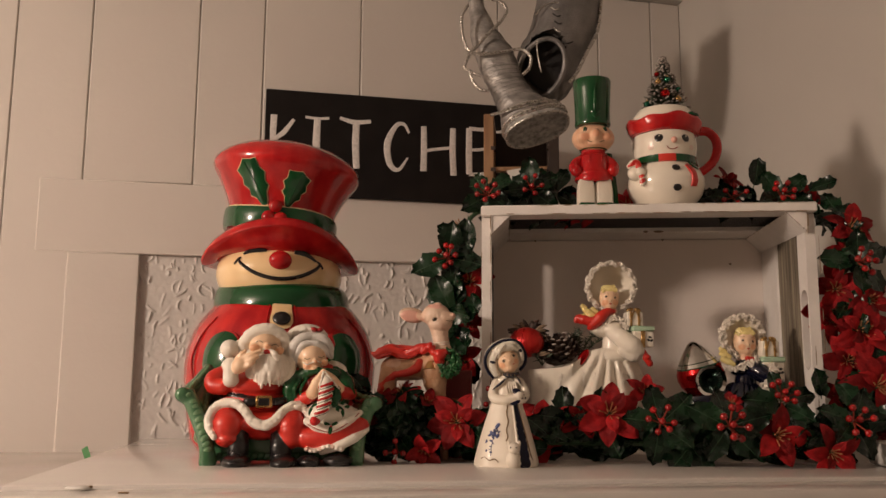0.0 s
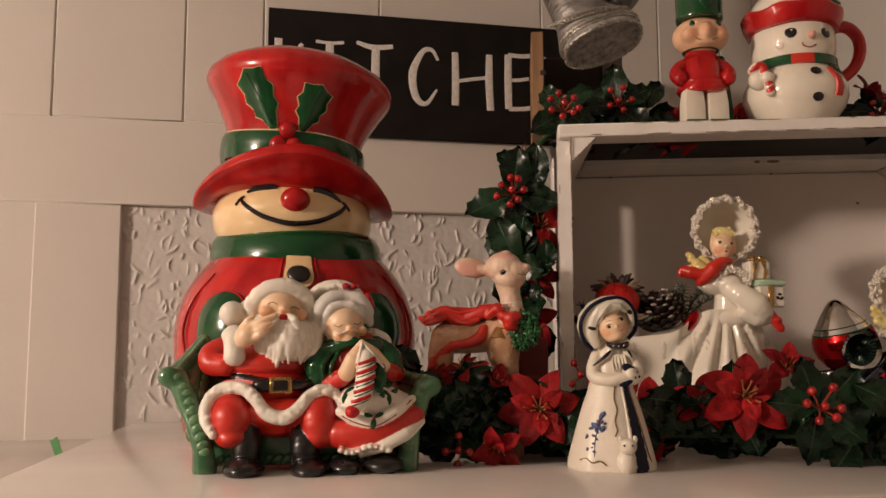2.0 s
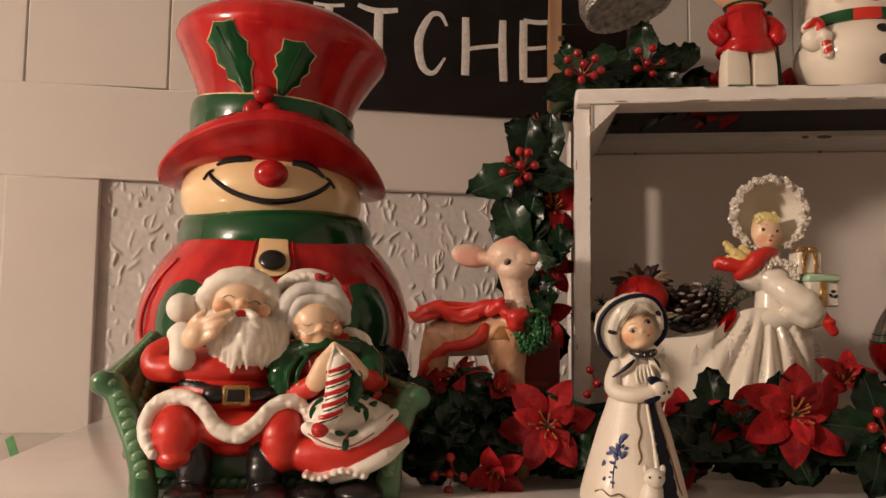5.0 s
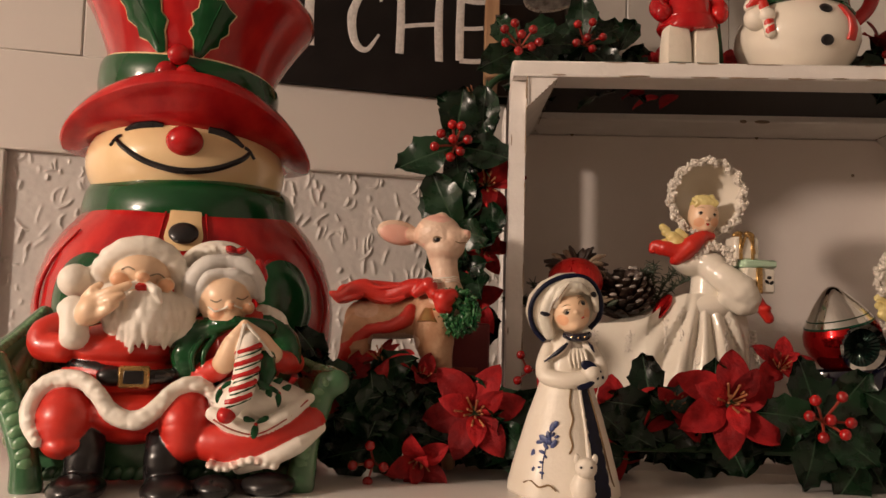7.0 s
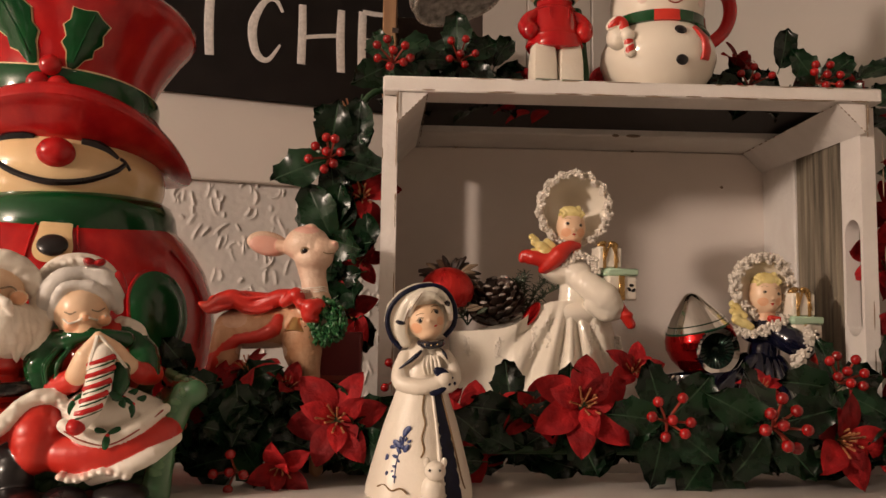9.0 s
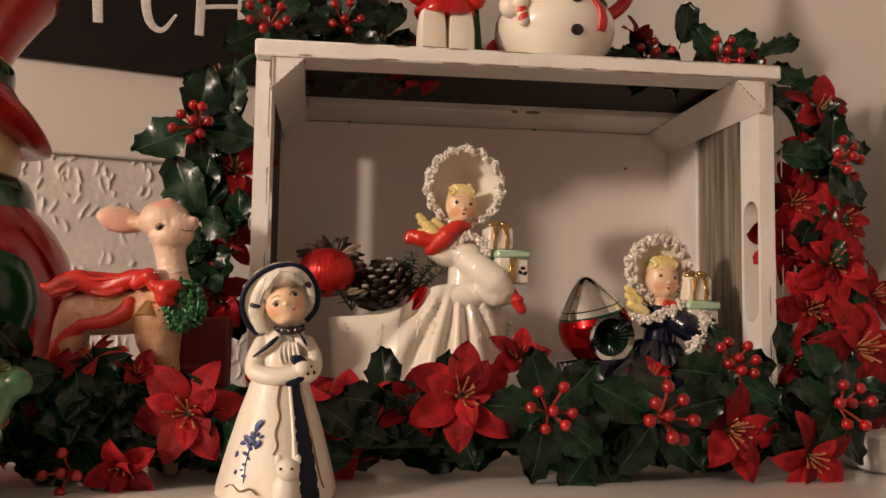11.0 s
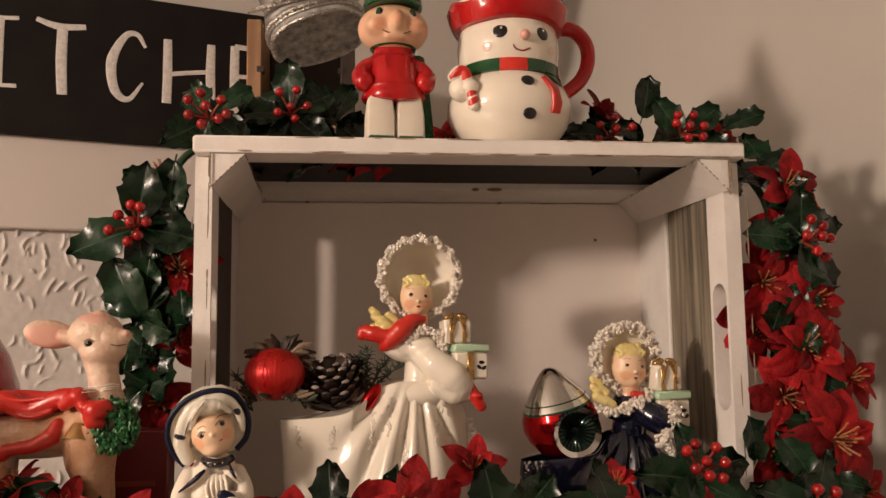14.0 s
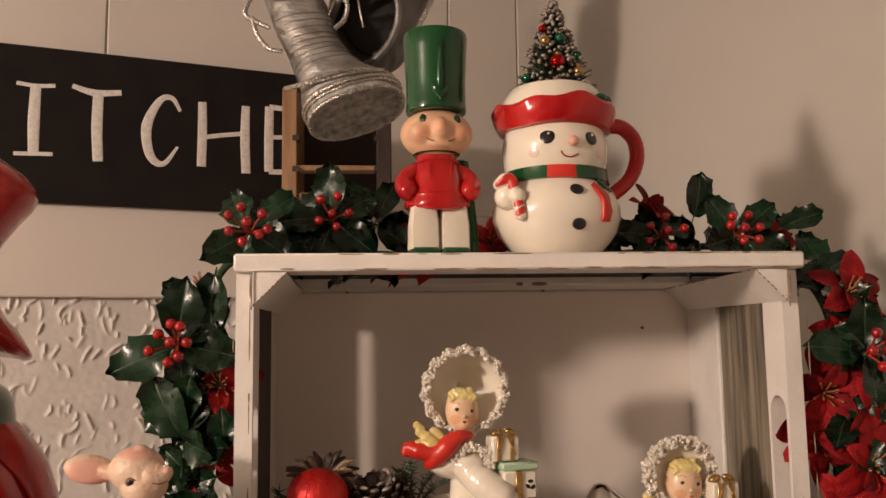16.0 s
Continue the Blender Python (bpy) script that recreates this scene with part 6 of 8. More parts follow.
def glass_ornament():
    r = root("glass_ornament", pose(0.1930, 0.950, 1.7355, 4, -15, 6), "egg-shaped red and silver mercury glass ornament lying in a planter", "ornament")
    prof = [(0.001, -0.0265), (0.010, -0.0245), (0.0185, -0.0185), (0.0240, -0.0095), (0.0258, -0.002), (0.0252, 0.004), (0.0232, 0.009), (0.0195, 0.0155), (0.0145, 0.0225), (0.0092, 0.0290), (0.0048, 0.0336), (0.0022, 0.0352)]
    hub, wide = (0.0035, -0.0075), 0.0165

    def dent(d):
        return -0.0168 + 0.0055 * (1 - (d / wide) ** 2)

    c, rings, n = Clay(), [], 72
    for k in range(31):
        z = -0.0265 + 0.0355 * k / 30
        q, ring = radius_at(prof, z), []
        for j in range(n):
            a = 2 * math.pi * j / n
            x, y = q * math.cos(a), q * math.sin(a)
            d = math.hypot(x - hub[0], z - hub[1])
            ring.append((x, max(y, dent(d)) if y < 0 and d < wide * 1.06 else y, z))
        rings.append(ring)
    c.rings(rings, MERCRED)
    part("lower_glass", c, r, "red mirrored glass with a round dent")
    c = Clay()
    c.lathe([p for p in prof if p[1] >= 0.009], MERCURY, seg=40)
    part("upper_glass", c, r, "silver mirrored glass")
    for z, name, label in ((0.0092, "glitter_band", "green glitter band"), (0.0140, "pale_band", "thin green stripe")):
        c = Clay()
        q = radius_at(prof, z)
        e = 0.0009 if z < 0.01 else 0.0005
        c.lathe([(q, z - e), (q + 0.0004, z), (q - 0.0002, z + e)], MERCGREEN, seg=40)
        part(name, c, r, label)
    c, rings, n = Clay(), [], 52
    for k in range(9):
        q = wide * (1.0 - 0.105 * k)
        ring = []
        for j in range(n):
            a, ridge = 2 * math.pi * j / n, (j % 2) * 0.0008 * min(1, 0.3 + 0.2 * k)
            ring.append((hub[0] + q * math.cos(a), dent(q) - 0.0008 - ridge, hub[1] + q * math.sin(a)))
        rings.append(ring)
    c.rings(rings[:3], MERCURY, cap=False)
    c.rings(rings[2:], MERCDARK, cap=False)
    c.ball((hub[0], dent(0) - 0.0004, hub[1]), (0.0040, 0.0012, 0.0040), MERCDARK, seg=16, n=8)
    part("reflector", c, r, "dented silver reflector with a green centre")


glass_ornament()


def satin_ball():
    m = pose(0.0065, 0.9385, 1.7685)
    c = Clay()
    c.ball((0, 0, 0), (0.0190, 0.0180, 0.0165), SATIN, seg=32, n=20)
    ob = thing("satin_ball", c, m, "red satin thread ball ornament resting in a planter", "ornament")
    k = Clay()
    rng = random.Random(2)
    for i in range(34):
        a = rng.uniform(-0.55, 3.3)
        p = Vector((0.003 + 0.006 * math.cos(a), 0.012, 0.009 + 0.004 * math.sin(a)))
        d = Vector((math.cos(a), rng.uniform(-0.2, 0.3), 0.62 * math.sin(a) + rng.uniform(-0.1, 0.2))) * rng.uniform(0.012, 0.019)
        k.tube([p, p + d * 0.55 + Vector((0, 0, 0.0015)), p + d], [0.0012, 0.0024, 0.0007], (CONE, WORN, CONE)[i % 3], seg=6, fine=3)
    for i in range(26):
        p = Vector((rng.uniform(-0.016, 0.022), -0.010 + rng.uniform(0, 0.012), -0.0145 + rng.uniform(-0.002, 0.002)))
        d = Vector((rng.uniform(-1, 1), rng.uniform(-0.6, 0.2), rng.uniform(0.0, 0.8))).normalized() * 0.011
        k.tube([p, p + d * 0.5, p + d], [0.0010, 0.0017, 0.0005], (CONE, WORN, NEEDLE)[i % 3], seg=6, fine=3)
    tagged(part("dried_spray", k, ob, "dry brown and green spray"), kind="stuff")


def pinecone():
    c = Clay()
    c.ball((0, 0, 0), (0.012, 0.012, 0.014), CONE, seg=16, n=10)
    rng = random.Random(12)
    for i in range(92):
        t = i / 91
        a = i * 2.39996 + rng.uniform(-0.12, 0.12)
        z = -0.014 + 0.029 * t
        rr = 0.0185 * math.sin(math.pi * (0.16 + 0.74 * t)) ** 0.8
        p = Vector((rr * math.cos(a), rr * math.sin(a), z))
        d = Vector((math.cos(a), math.sin(a), 0.45 + 1.1 * t + rng.uniform(-0.15, 0.25))).normalized()
        q = d.to_track_quat("X", "Z").to_matrix().to_4x4()
        mm = Matrix.Translation(p * 0.84) @ q @ Matrix.Scale(rng.uniform(0.85, 1.15), 4)
        c.ball((0.0012, 0, 0.0004), (0.0086, 0.0046, 0.0012), CONE, m=mm, rot=(rng.uniform(-14, 14), 0, 0), seg=10, n=6)
        c.ball((0.0088, 0, 0.0011), (0.0012, 0.0028, 0.0012), FROST if rng.random() < 0.12 + 0.45 * t else CONE, m=mm, seg=8, n=5)
    thing("pinecone", c, pose(0.0425, 0.955, 1.7580, 16, -14, 20) @ Matrix.Diagonal((1.04, 0.98, 0.96, 1)), "dark brown pinecone with frosted tips in a planter", "pinecone")


def sprigs():
    rng = random.Random(21)
    for at, turn, n in (((0.065, 0.965, 1.752), 20, 6), ((-0.010, 0.968, 1.744), -30, 4), ((0.024, 0.976, 1.744), 0, 4)):
        c = Clay()
        for i in range(n):
            a = radians(turn + rng.uniform(-45, 45))
            tip = Vector((0.034 * math.sin(a), rng.uniform(-0.01, 0.004), 0.026 * math.cos(a) + 0.004)) * rng.uniform(0.7, 1.05)
            pts = smooth([(0, 0, 0), tip * 0.5 + Vector((0, 0, 0.003)), tip], 6)
            c.tube(pts, 0.0006, NEEDLE, seg=5, fine=1)
            for p in pts[2:]:
                for s in range(4):
                    d = Vector((rng.uniform(-1, 1), rng.uniform(-1, 1), rng.uniform(-0.3, 1))).normalized() * 0.0065
                    c.tube([p, p + d], [0.0007, 0.0002], NEEDLE, seg=4, fine=1)
        thing("pine_sprig", c, pose(*at), "short dark artificial pine sprig tucked in a planter", "pine sprig", "sprigs in the planter")
    c = Clay()
    c.ball((0, 0, 0), (0.0045, 0.004, 0.011), MERCRED, seg=16, n=10)
    thing("foil_bulb", c, pose(0.0665, 0.940, 1.752, 0, 35, 0), "tiny red foil bulb tucked beside a pinecone", "ornament")


satin_ball()
pinecone()
sprigs()


# ---- on top of the crate: soldier, snowman mug with its tree ----
def soldier():
    c = Clay()
    # boots, trousers
    for s in (-1, 1):
        c.block((s * 0.0095 - 0.0092, -0.017, 0.0), (s * 0.0095 + 0.0092, 0.010, 0.005), GREEN, bevel=0.002)
        leg = []
        for z, w in ((0.0042, 0.0094), (0.006, 0.0097), (0.020, 0.0094), (0.030, 0.0082), (0.0335, 0.0074)):
            leg.append([(s * 0.0096 + x * w, -0.004 + y * w * 1.15, z) for x, y in ((-1, 0.5), (-1, -0.55), (-0.82, -0.92), (-0.30, -1.0), (0.30, -1.0), (0.82, -0.92), (1, -0.55), (1, 0.5), (0.5, 1), (-0.5, 1))])
        c.rings(leg, BISQUE)
    # cape behind
    c.rings([[(x * w, 0.004 + d, z) for x, d in ((-0.5, 0.0), (-0.45, 0.012), (0, 0.017), (0.45, 0.012), (0.5, 0.0), (0.4, -0.004), (-0.4, -0.004))] for w, z in ((0.046, 0.0), (0.044, 0.02), (0.039, 0.045), (0.033, 0.064))], GREEN, pose(0.005, 0, 0))
    # jacket
    def hem(a, r, z):
        return r, z - (0.0016 * math.cos(2 * a) if z < 0.0335 else 0)

    c.lathe([(0.0190, 0.0300), (0.0222, 0.0304), (0.0232, 0.0318), (0.0226, 0.0355), (0.0212, 0.0385), (0.0214, 0.0392), (0.0200, 0.0402), (0.0184, 0.045), (0.0174, 0.052), (0.0166, 0.057), (0.0146, 0.0603), (0.0144, 0.066), (0.0130, 0.067)], RED, seg=40, sx=0.92, sy=0.82, wob=hem)
    c.lathe([(0.0146, 0.0600), (0.0154, 0.0610), (0.0146, 0.0620)], RED, seg=30, sy=0.85)
    for s in (-1, 1):
        c.limb([(s * 0.0120, 0, 0.0572), (s * 0.0180, -0.001, 0.0530), (s * 0.0212, -0.003, 0.0470), (s * 0.0200, -0.0075, 0.0420)], [0.0050, 0.0060, 0.0068, 0.0066], RED)
        c.limb([(s * 0.0070, -0.0140, 0.0590), (s * 0.0066, -0.0152, 0.0500)], [0.0006, 0.0005], RED)
    c.lathe([(0.0145, 0.0660), (0.0155, 0.0668), (0.0145, 0.0680)], GREEN, seg=30)
    # head
    hc, hr = (0, -0.001, 0.0800), (0.0235, 0.0195, 0.0165)
    c.blob(hc, hr, SKIN)
    c.blob((0, -0.006, 0.0745), (0.0165, 0.0140, 0.0100), SKIN)
    c.blob((0, -0.0185, 0.0796), (0.0050, 0.0068, 0.0072), SKIN)
    c.blob((0, -0.0170, 0.0705), (0.0070, 0.0030, 0.0022), SKIN)
    for s in (-1, 1):
        c.blob((s * 0.0122, -0.0140, 0.0778), (0.0072, 0.0066, 0.0064), SKIN)
        c.paint((s * 0.0112, -0.0200, 0.0775), (0.0050, 0.0040, 0.0045), BLUSH)
    c.paint((0, -0.0260, 0.0800), (0.0044, 0.0050, 0.0040), BLUSH)
    c.melt(0.0006, 0.0024)
    for s in (-1, 1):
        f = c.front(s * 0.0108, 0.0856)
        c.ball((f[0], f[1] + 0.0006, f[2]), (0.0025, 0.0014, 0.0040), GREEN, seg=14, n=8)
        c.ball((f[0] + 0.0006, f[1] + 0.0000, f[2]), (0.0014, 0.0011, 0.0030), BLACK, seg=12, n=8)
    c.line_front([(-0.0092, 0.0735), (-0.0045, 0.0716), (0.0045, 0.0716), (0.0092, 0.0735)], 0.00045, BROWNLINE)
    # tall hat with a pressed emblem
    hat = [(0.0186, 0.0938), (0.0196, 0.0946), (0.0199, 0.0965), (0.0194, 0.100), (0.0196, 0.115), (0.0206, 0.135), (0.0213, 0.1445), (0.0205, 0.1470), (0.0190, 0.1462), (0.001, 0.1455)]
    c.lathe(hat, GREEN, seg=40)
    patch_on(c, hat, [(-17, 0.108), (0, 0.101), (17, 0.108), (15, 0.104), (0, 0.0985), (-15, 0.104)], GREEN, 0.0006)
    patch_on(c, hat, [(-4, 0.104), (4, 0.104), (7, 0.114), (4, 0.128), (2.5, 0.138), (-2.5, 0.138), (-4, 0.128), (-7, 0.114)], GREEN, 0.0006, dome=0.0018)
    thing("toy_soldier_figurine", c, pose(0.0825, 0.937, CZ1 + 0.0002, 0, 0, 4), "painted toy soldier figurine with tall green hat and red jacket", "figurine")


soldier()


def snowman_mug():
    at = pose(0.1625, 0.9485, CZ1 + 0.0002, 0, 0, 4)
    r = root("snowman_mug", at, "glazed white snowman mug with red hat brim and red handle", "mug")
    c = Clay()
    body = [(0.024, 0.0), (0.0275, 0.0015), (0.032, 0.006), (0.039, 0.015), (0.0425, 0.025), (0.0422, 0.033), (0.0385, 0.042), (0.0335, 0.048), (0.0315, 0.051), (0.0325, 0.056), (0.0345, 0.064), (0.0350, 0.072), (0.0340, 0.080), (0.0325, 0.0855), (0.0325, 0.088)]
    c.lathe(body, WHITE, seg=52)
    hc, hr = (0, 0, 0.069), (0.0350, 0.0350, 0.030)
    for s in (-1, 1):
        dot(c, hc, hr, s * 25 + 2, 11, 0.0049, 0.0052, BLACK, 0.0009)
        dot(c, hc, hr, s * 40 + 2, -8, 0.0038, 0.0030, PALEPINK, 0.0003)
        dot(c, hc, hr, s * 25 + 3.2, 14, 0.0011, 0.0011, WHITE, 0.0016)
        line_on(c, hc, hr, [(s * 18 + 2, 20), (s * 26 + 2, 24), (s * 34 + 2, 20)], 0.0004, BLACK)
    c.ball((0.002, -0.0365, 0.0710), (0.0034, 0.0036, 0.0034), EARPINK, seg=14, n=10)
    line_on(c, hc, hr, [(-9, -8), (-6, -13), (2, -15), (10, -11)], 0.0005, STALK)
    for az, z in ((3, 0.0395), (4, 0.0175)):
        p = on_lathe(body, az, z, 0.0006)
        c.ball(p, (0.0046, 0.0015, 0.0038), BLACK, rot=(-25 if z > 0.03 else 12, 0, az), seg=18, n=8)
    part("mug_body", c, r)
    c = Clay()
    for a0, a1, material in ((-95, -24, GREEN), (-24, 6, REDLIGHT), (6, 95, GREEN), (95, 265, GREEN)):
        rows = []
        for zz, off in ((0.0478, -0.001), (0.0482, 0.0026), (0.0520, 0.0036), (0.0562, 0.0026), (0.0570, -0.001)):
            rows.append([on_lathe(body, a0 + (a1 - a0) * j / 14, zz, off) for j in range(15)])
        vs = [p for row in rows for p in row]
        c.add(vs, [(i * 15 + j, i * 15 + j + 1, i * 15 + j + 16, i * 15 + j + 15) for i in range(4) for j in range(14)], material)
    patch_on(c, body, [(30, 0.050), (42, 0.050), (46, 0.040), (34, 0.042)], GREEN, 0.0012, dome=0.001)
    patch_on(c, body, [(19, 0.043), (27, 0.046), (37, 0.037), (38, 0.027), (37, 0.020), (26, 0.0195), (26, 0.029), (25, 0.035)], REDLIGHT, 0.0014, dome=0.001)
    part("scarf", c, r, "painted green and red scarf")
    c = Clay()

    def rim(a, q, z):
        return q, z + (0.0016 * math.sin(3 * a + 1) + 0.0014 * math.sin(8 * a) * (z > 0.097)) * (q > 0.037)

    c.lathe([(0.032, 0.083), (0.0375, 0.0845), (0.0402, 0.090), (0.0418, 0.0975), (0.0405, 0.1000), (0.0370, 0.0990), (0.0325, 0.0985)], RED, seg=52, wob=rim)
    part("hat_brim", c, r, "upturned red hat brim")
    c = Clay()
    c.lathe([(0.0372, 0.0975), (0.0362, 0.1015), (0.0335, 0.1065), (0.0305, 0.1115), (0.0290, 0.1130), (0.0275, 0.1120), (0.0275, 0.098), (0.001, 0.096)], WHITE, seg=52, wob=lambda a, q, z: (q, z - (0.0015 * math.sin(9 * a) if z < 0.099 and q > 0.03 else 0)))
    for a in (30, 42):
        c.ball((0.0375 * math.sin(radians(a + 10)), -0.0375 * math.cos(radians(a + 10)), 0.102), (0.005, 0.003, 0.0028), GREEN, rot=(0, a - 30, a), seg=12, n=8)
    part("hat_crown", c, r)
    c = Clay()
    c.tube([(0.0375, 0.004, 0.092), (0.050, 0.005, 0.0915), (0.0590, 0.006, 0.083), (0.0605, 0.006, 0.070), (0.0545, 0.005, 0.056), (0.0425, 0.003, 0.0455), (0.036, 0.002, 0.043)], [0.0055, 0.0052, 0.0052, 0.0052, 0.0050, 0.0050, 0.0055], RED, seg=14, fine=6)
    part("handle", c, r, "glossy red loop handle")
    c = Clay()
    c.ball((-0.0375, -0.0215, 0.0370), (0.0088, 0.0085, 0.0085), WHITE, seg=20, n=12)
    c.ball((-0.0335, -0.0305, 0.0365), (0.0056, 0.0045, 0.0050), WHITE, seg=16, n=10)
    part("arm", c, r)
    c = Clay()
    cane = smooth([(-0.0435, -0.0235, 0.0445), (-0.0405, -0.0260, 0.0478), (-0.0365, -0.0270, 0.0468), (-0.0350, -0.0285, 0.0405), (-0.0330, -0.0300, 0.0320), (-0.0318, -0.0305, 0.0245)], 4)
    c.limb(cane, 0.0038, WHITE, fine=1)
    for k in range(1, len(cane), 3):
        e = Vector((0.0060, 0, 0.0028))
        c.paint_limb([cane[k] - e - Vector((0, 0.003, 0)), cane[k] - Vector((0, 0.005, 0)), cane[k] + e - Vector((0, 0.003, 0))], 0.0026, REDLIGHT)
    c.melt(0.0005, 0.0008)
    part("candy_cane", c, r, "red and white striped cane")


snowman_mug()


def brush_tree():
    at = (0.1635, 0.9485, CZ1 + 0.0962)
    r = root("bottle_brush_tree", pose(*at) @ Matrix.Diagonal((1.22, 1.22, 1.13, 1)), "small snow-tipped bottle brush tree standing in a mug", "tree")
    c = Clay()
    c.tube([(0, 0, 0), (0, 0, 0.072)], 0.0012, WORN, seg=6, fine=1)
    part("trunk", c, r)
    rng = random.Random(8)
    c = Clay()
    for i in range(900):
        t = rng.random() ** 1.25
        z = 0.008 + 0.064 * t
        q = (0.0195 * (1 - t) + 0.0022) * rng.uniform(0.75, 1.12)
        a = rng.uniform(0, 6.283)
        d = Vector((math.cos(a), math.sin(a), rng.uniform(0.0, 0.45)))
        p = Vector((0, 0, z))
        e = p + d * q
        c.tube([p, e], [0.0005, 0.0004], NEEDLE, seg=3, fine=1)
        if rng.random() < 0.55:
            c.ball(e, (0.0013, 0.0013, 0.0010), FROST, seg=5, n=4)
    tagged(part("bristles", c, r, "dark bristles tipped with snow"), kind="stuff")
    for a, z, q, s, material in ((-4, 0.0285, 0.0165, 0.0042, MERCRED), (8, 0.0445, 0.0120, 0.0030, MERCGREEN), (-62, 0.0205, 0.0185, 0.0034, MERCGREEN), (38, 0.0235, 0.0175, 0.0030, GOLD), (-30, 0.0430, 0.0125, 0.0028, GOLD), (-45, 0.0520, 0.0095, 0.0024, MERCRED), (60, 0.0360, 0.0140, 0.0026, MERCGREEN)):
        c = Clay()
        p = (q * math.sin(radians(a)), -q * math.cos(radians(a)), z)
        c.ball(p, s, material, seg=16, n=10)
        c.lathe([(s * 0.3, 0), (s * 0.3, s * 0.4)], GOLD, m=pose(p[0], p[1], p[2] + s * 0.85), seg=8)
        part("bauble", c, r, "tiny shiny bauble")


brush_tree()


# ---- the pair of silver boots hanging in front of the wall ----
def hanging_boots():
    r = root("hanging_boots", pose(0, 1.205, 0), "pair of aged silver boots with wire laces hanging up", "decoration")
    at, size = carve((-0.1065, 0.2812, -0.00236, 2.289, 0.0379, -0.2198, 0.0211, 0.0343), (0.0, -1.205, 1.7325), 0.000276)
    spine = [(at(x, z, d), size(w, d), deep, th, ti) for x, z, d, w, deep, th, ti in (
        (160, -60, 0.012, 36, 0.012, 0, 0), (162, 50, 0.012, 44, 0.014, 0, 0), (196, 165, 0.010, 70, 0.020, 0, 2), (246, 275, 0.006, 106, 0.027, 0, 4), (286, 375, 0.002, 102, 0.026, 2, 8), (326, 458, -0.002, 96, 0.025, 6, 12),
        (366, 530, -0.006, 104, 0.027, 12, 15), (416, 592, -0.010, 132, 0.029, 18, 18), (460, 630, -0.012, 170, 0.033, 22, 18), (474, 664, -0.013, 172, 0.033, 22, 18))]
    last = len(spine) - 1

    def hoop(k, grow=1.0, n=40, drop=0.0):
        i = min(int(k), last - 1)
        f = k - i
        q = [Vector(spine[i][0]).lerp(Vector(spine[i + 1][0]), f)] + [spine[i][j] + (spine[i + 1][j] - spine[i][j]) * f for j in range(1, 5)]
        th, ti = radians(q[3]), radians(q[4])
        e1 = Vector((math.cos(ti), 0, math.sin(ti)))
        e2 = Vector((math.sin(ti) * math.sin(th), math.cos(th), -math.sin(th) * math.cos(ti)))
        under = e1.cross(e2).normalized()
        out = []
        for j in range(n):
            a = 2 * math.pi * j / n
            ca, sa = math.cos(a), math.sin(a)
            out.append(q[0] - under * drop + (e1 * q[1] * abs(ca) ** 0.85 * (1 if ca > 0 else -1) + e2 * q[2] * abs(sa) ** 0.85 * (1 if sa > 0 else -1)) * grow)
        return out

    c = Clay()
    rows = []
    for i in range(12 * last + 1):
        k = i / 12
        ripple = 0.010 * math.sin(k * 26) if 4.0 < k < 6.6 else 0.010 * math.sin(k * 9)
        rows.append([p + Vector((0.0020 * noise.noise((p.x * 40, p.z * 40, 3.0)), 0, 0.0016 * noise.noise((p.x * 60, p.z * 60, p.y * 60)))) for p in hoop(k, 1 + ripple)])
    c.rings(rows, SILVERPALE)
    b1 = part("boot", c, r, "aged silver boot with a ribbed ankle")
    c = Clay()
    c.rings([hoop(last, 0.985, drop=0.0005), hoop(last, 0.975, drop=0.0090), hoop(last, 0.93, drop=0.0104), hoop(last, 0.90, drop=0.0085), hoop(last, 0.3, drop=0.0082)], SOLEPALE)
    part("sole", c, b1, "pale speckled silver sole")
    for k, grow, drop, rad in ((last - 0.35, 1.02, 0.0, 0.0022), (last, 1.01, 0.0, 0.0016), (last, 0.985, 0.0090, 0.0022)):
        c = Clay()
        ring = hoop(k, grow, 48, drop)
        c.tube(ring + ring[:1], rad, WIRE, seg=8, fine=1)
        part("wire_binding", c, b1, "twisted silver wire round the sole")
    for i in range(9):
        c = Clay()
        ring = hoop(4.1 + 0.28 * i, 1.012, 36)
        c.tube(ring + ring[:1], 0.00034, SILVERCLOTH, seg=6, fine=1)
        part("ankle_rib", c, b1, "dark worn rib")
    for dz in (0, -14):
        c = Clay()
        pts = smooth([at(236, 612 + dz * 0.2, -0.030), at(300, 596 + dz * 0.5, -0.038), at(380, 572 + dz, -0.042), at(450, 552 + dz, -0.044), at(520, 540 + dz * 0.6, -0.042), at(582, 534, -0.036)], 8)
        c.tube(pts, 0.0017, WIRE, seg=8, fine=1)
        for i in range(0, len(pts) - 1):
            c.ball(pts[i].lerp(pts[i + 1], 0.5), (0.0010, 0.0022, 0.0024), WIRE, rot=(0, 25, 0), seg=7, n=5)
        part("wire_strap", c, b1, "twisted silver wire strap")
    # the second boot, its mouth open towards the room
    shell = [(660, -60, 168), (642, 50, 174), (618, 160, 178), (572, 260, 184), (538, 350, 166), (545, 430, 136), (552, 500, 92), (556, 540, 40)]
    path = smooth([Vector((x, z, w)) for x, z, w in shell], 8)
    n, vs, fs = 56, [], []
    for p in path:
        o, w = at(p.x, p.y, 0.030), size(p.z, 0.030)
        vs += [(o.x + w * math.sin(2 * math.pi * j / n), o.y - min(0.040, w * 0.8) * math.cos(2 * math.pi * j / n), o.z + 0.0012 * math.sin(5 * o.z * 60 + j)) for j in range(n)]
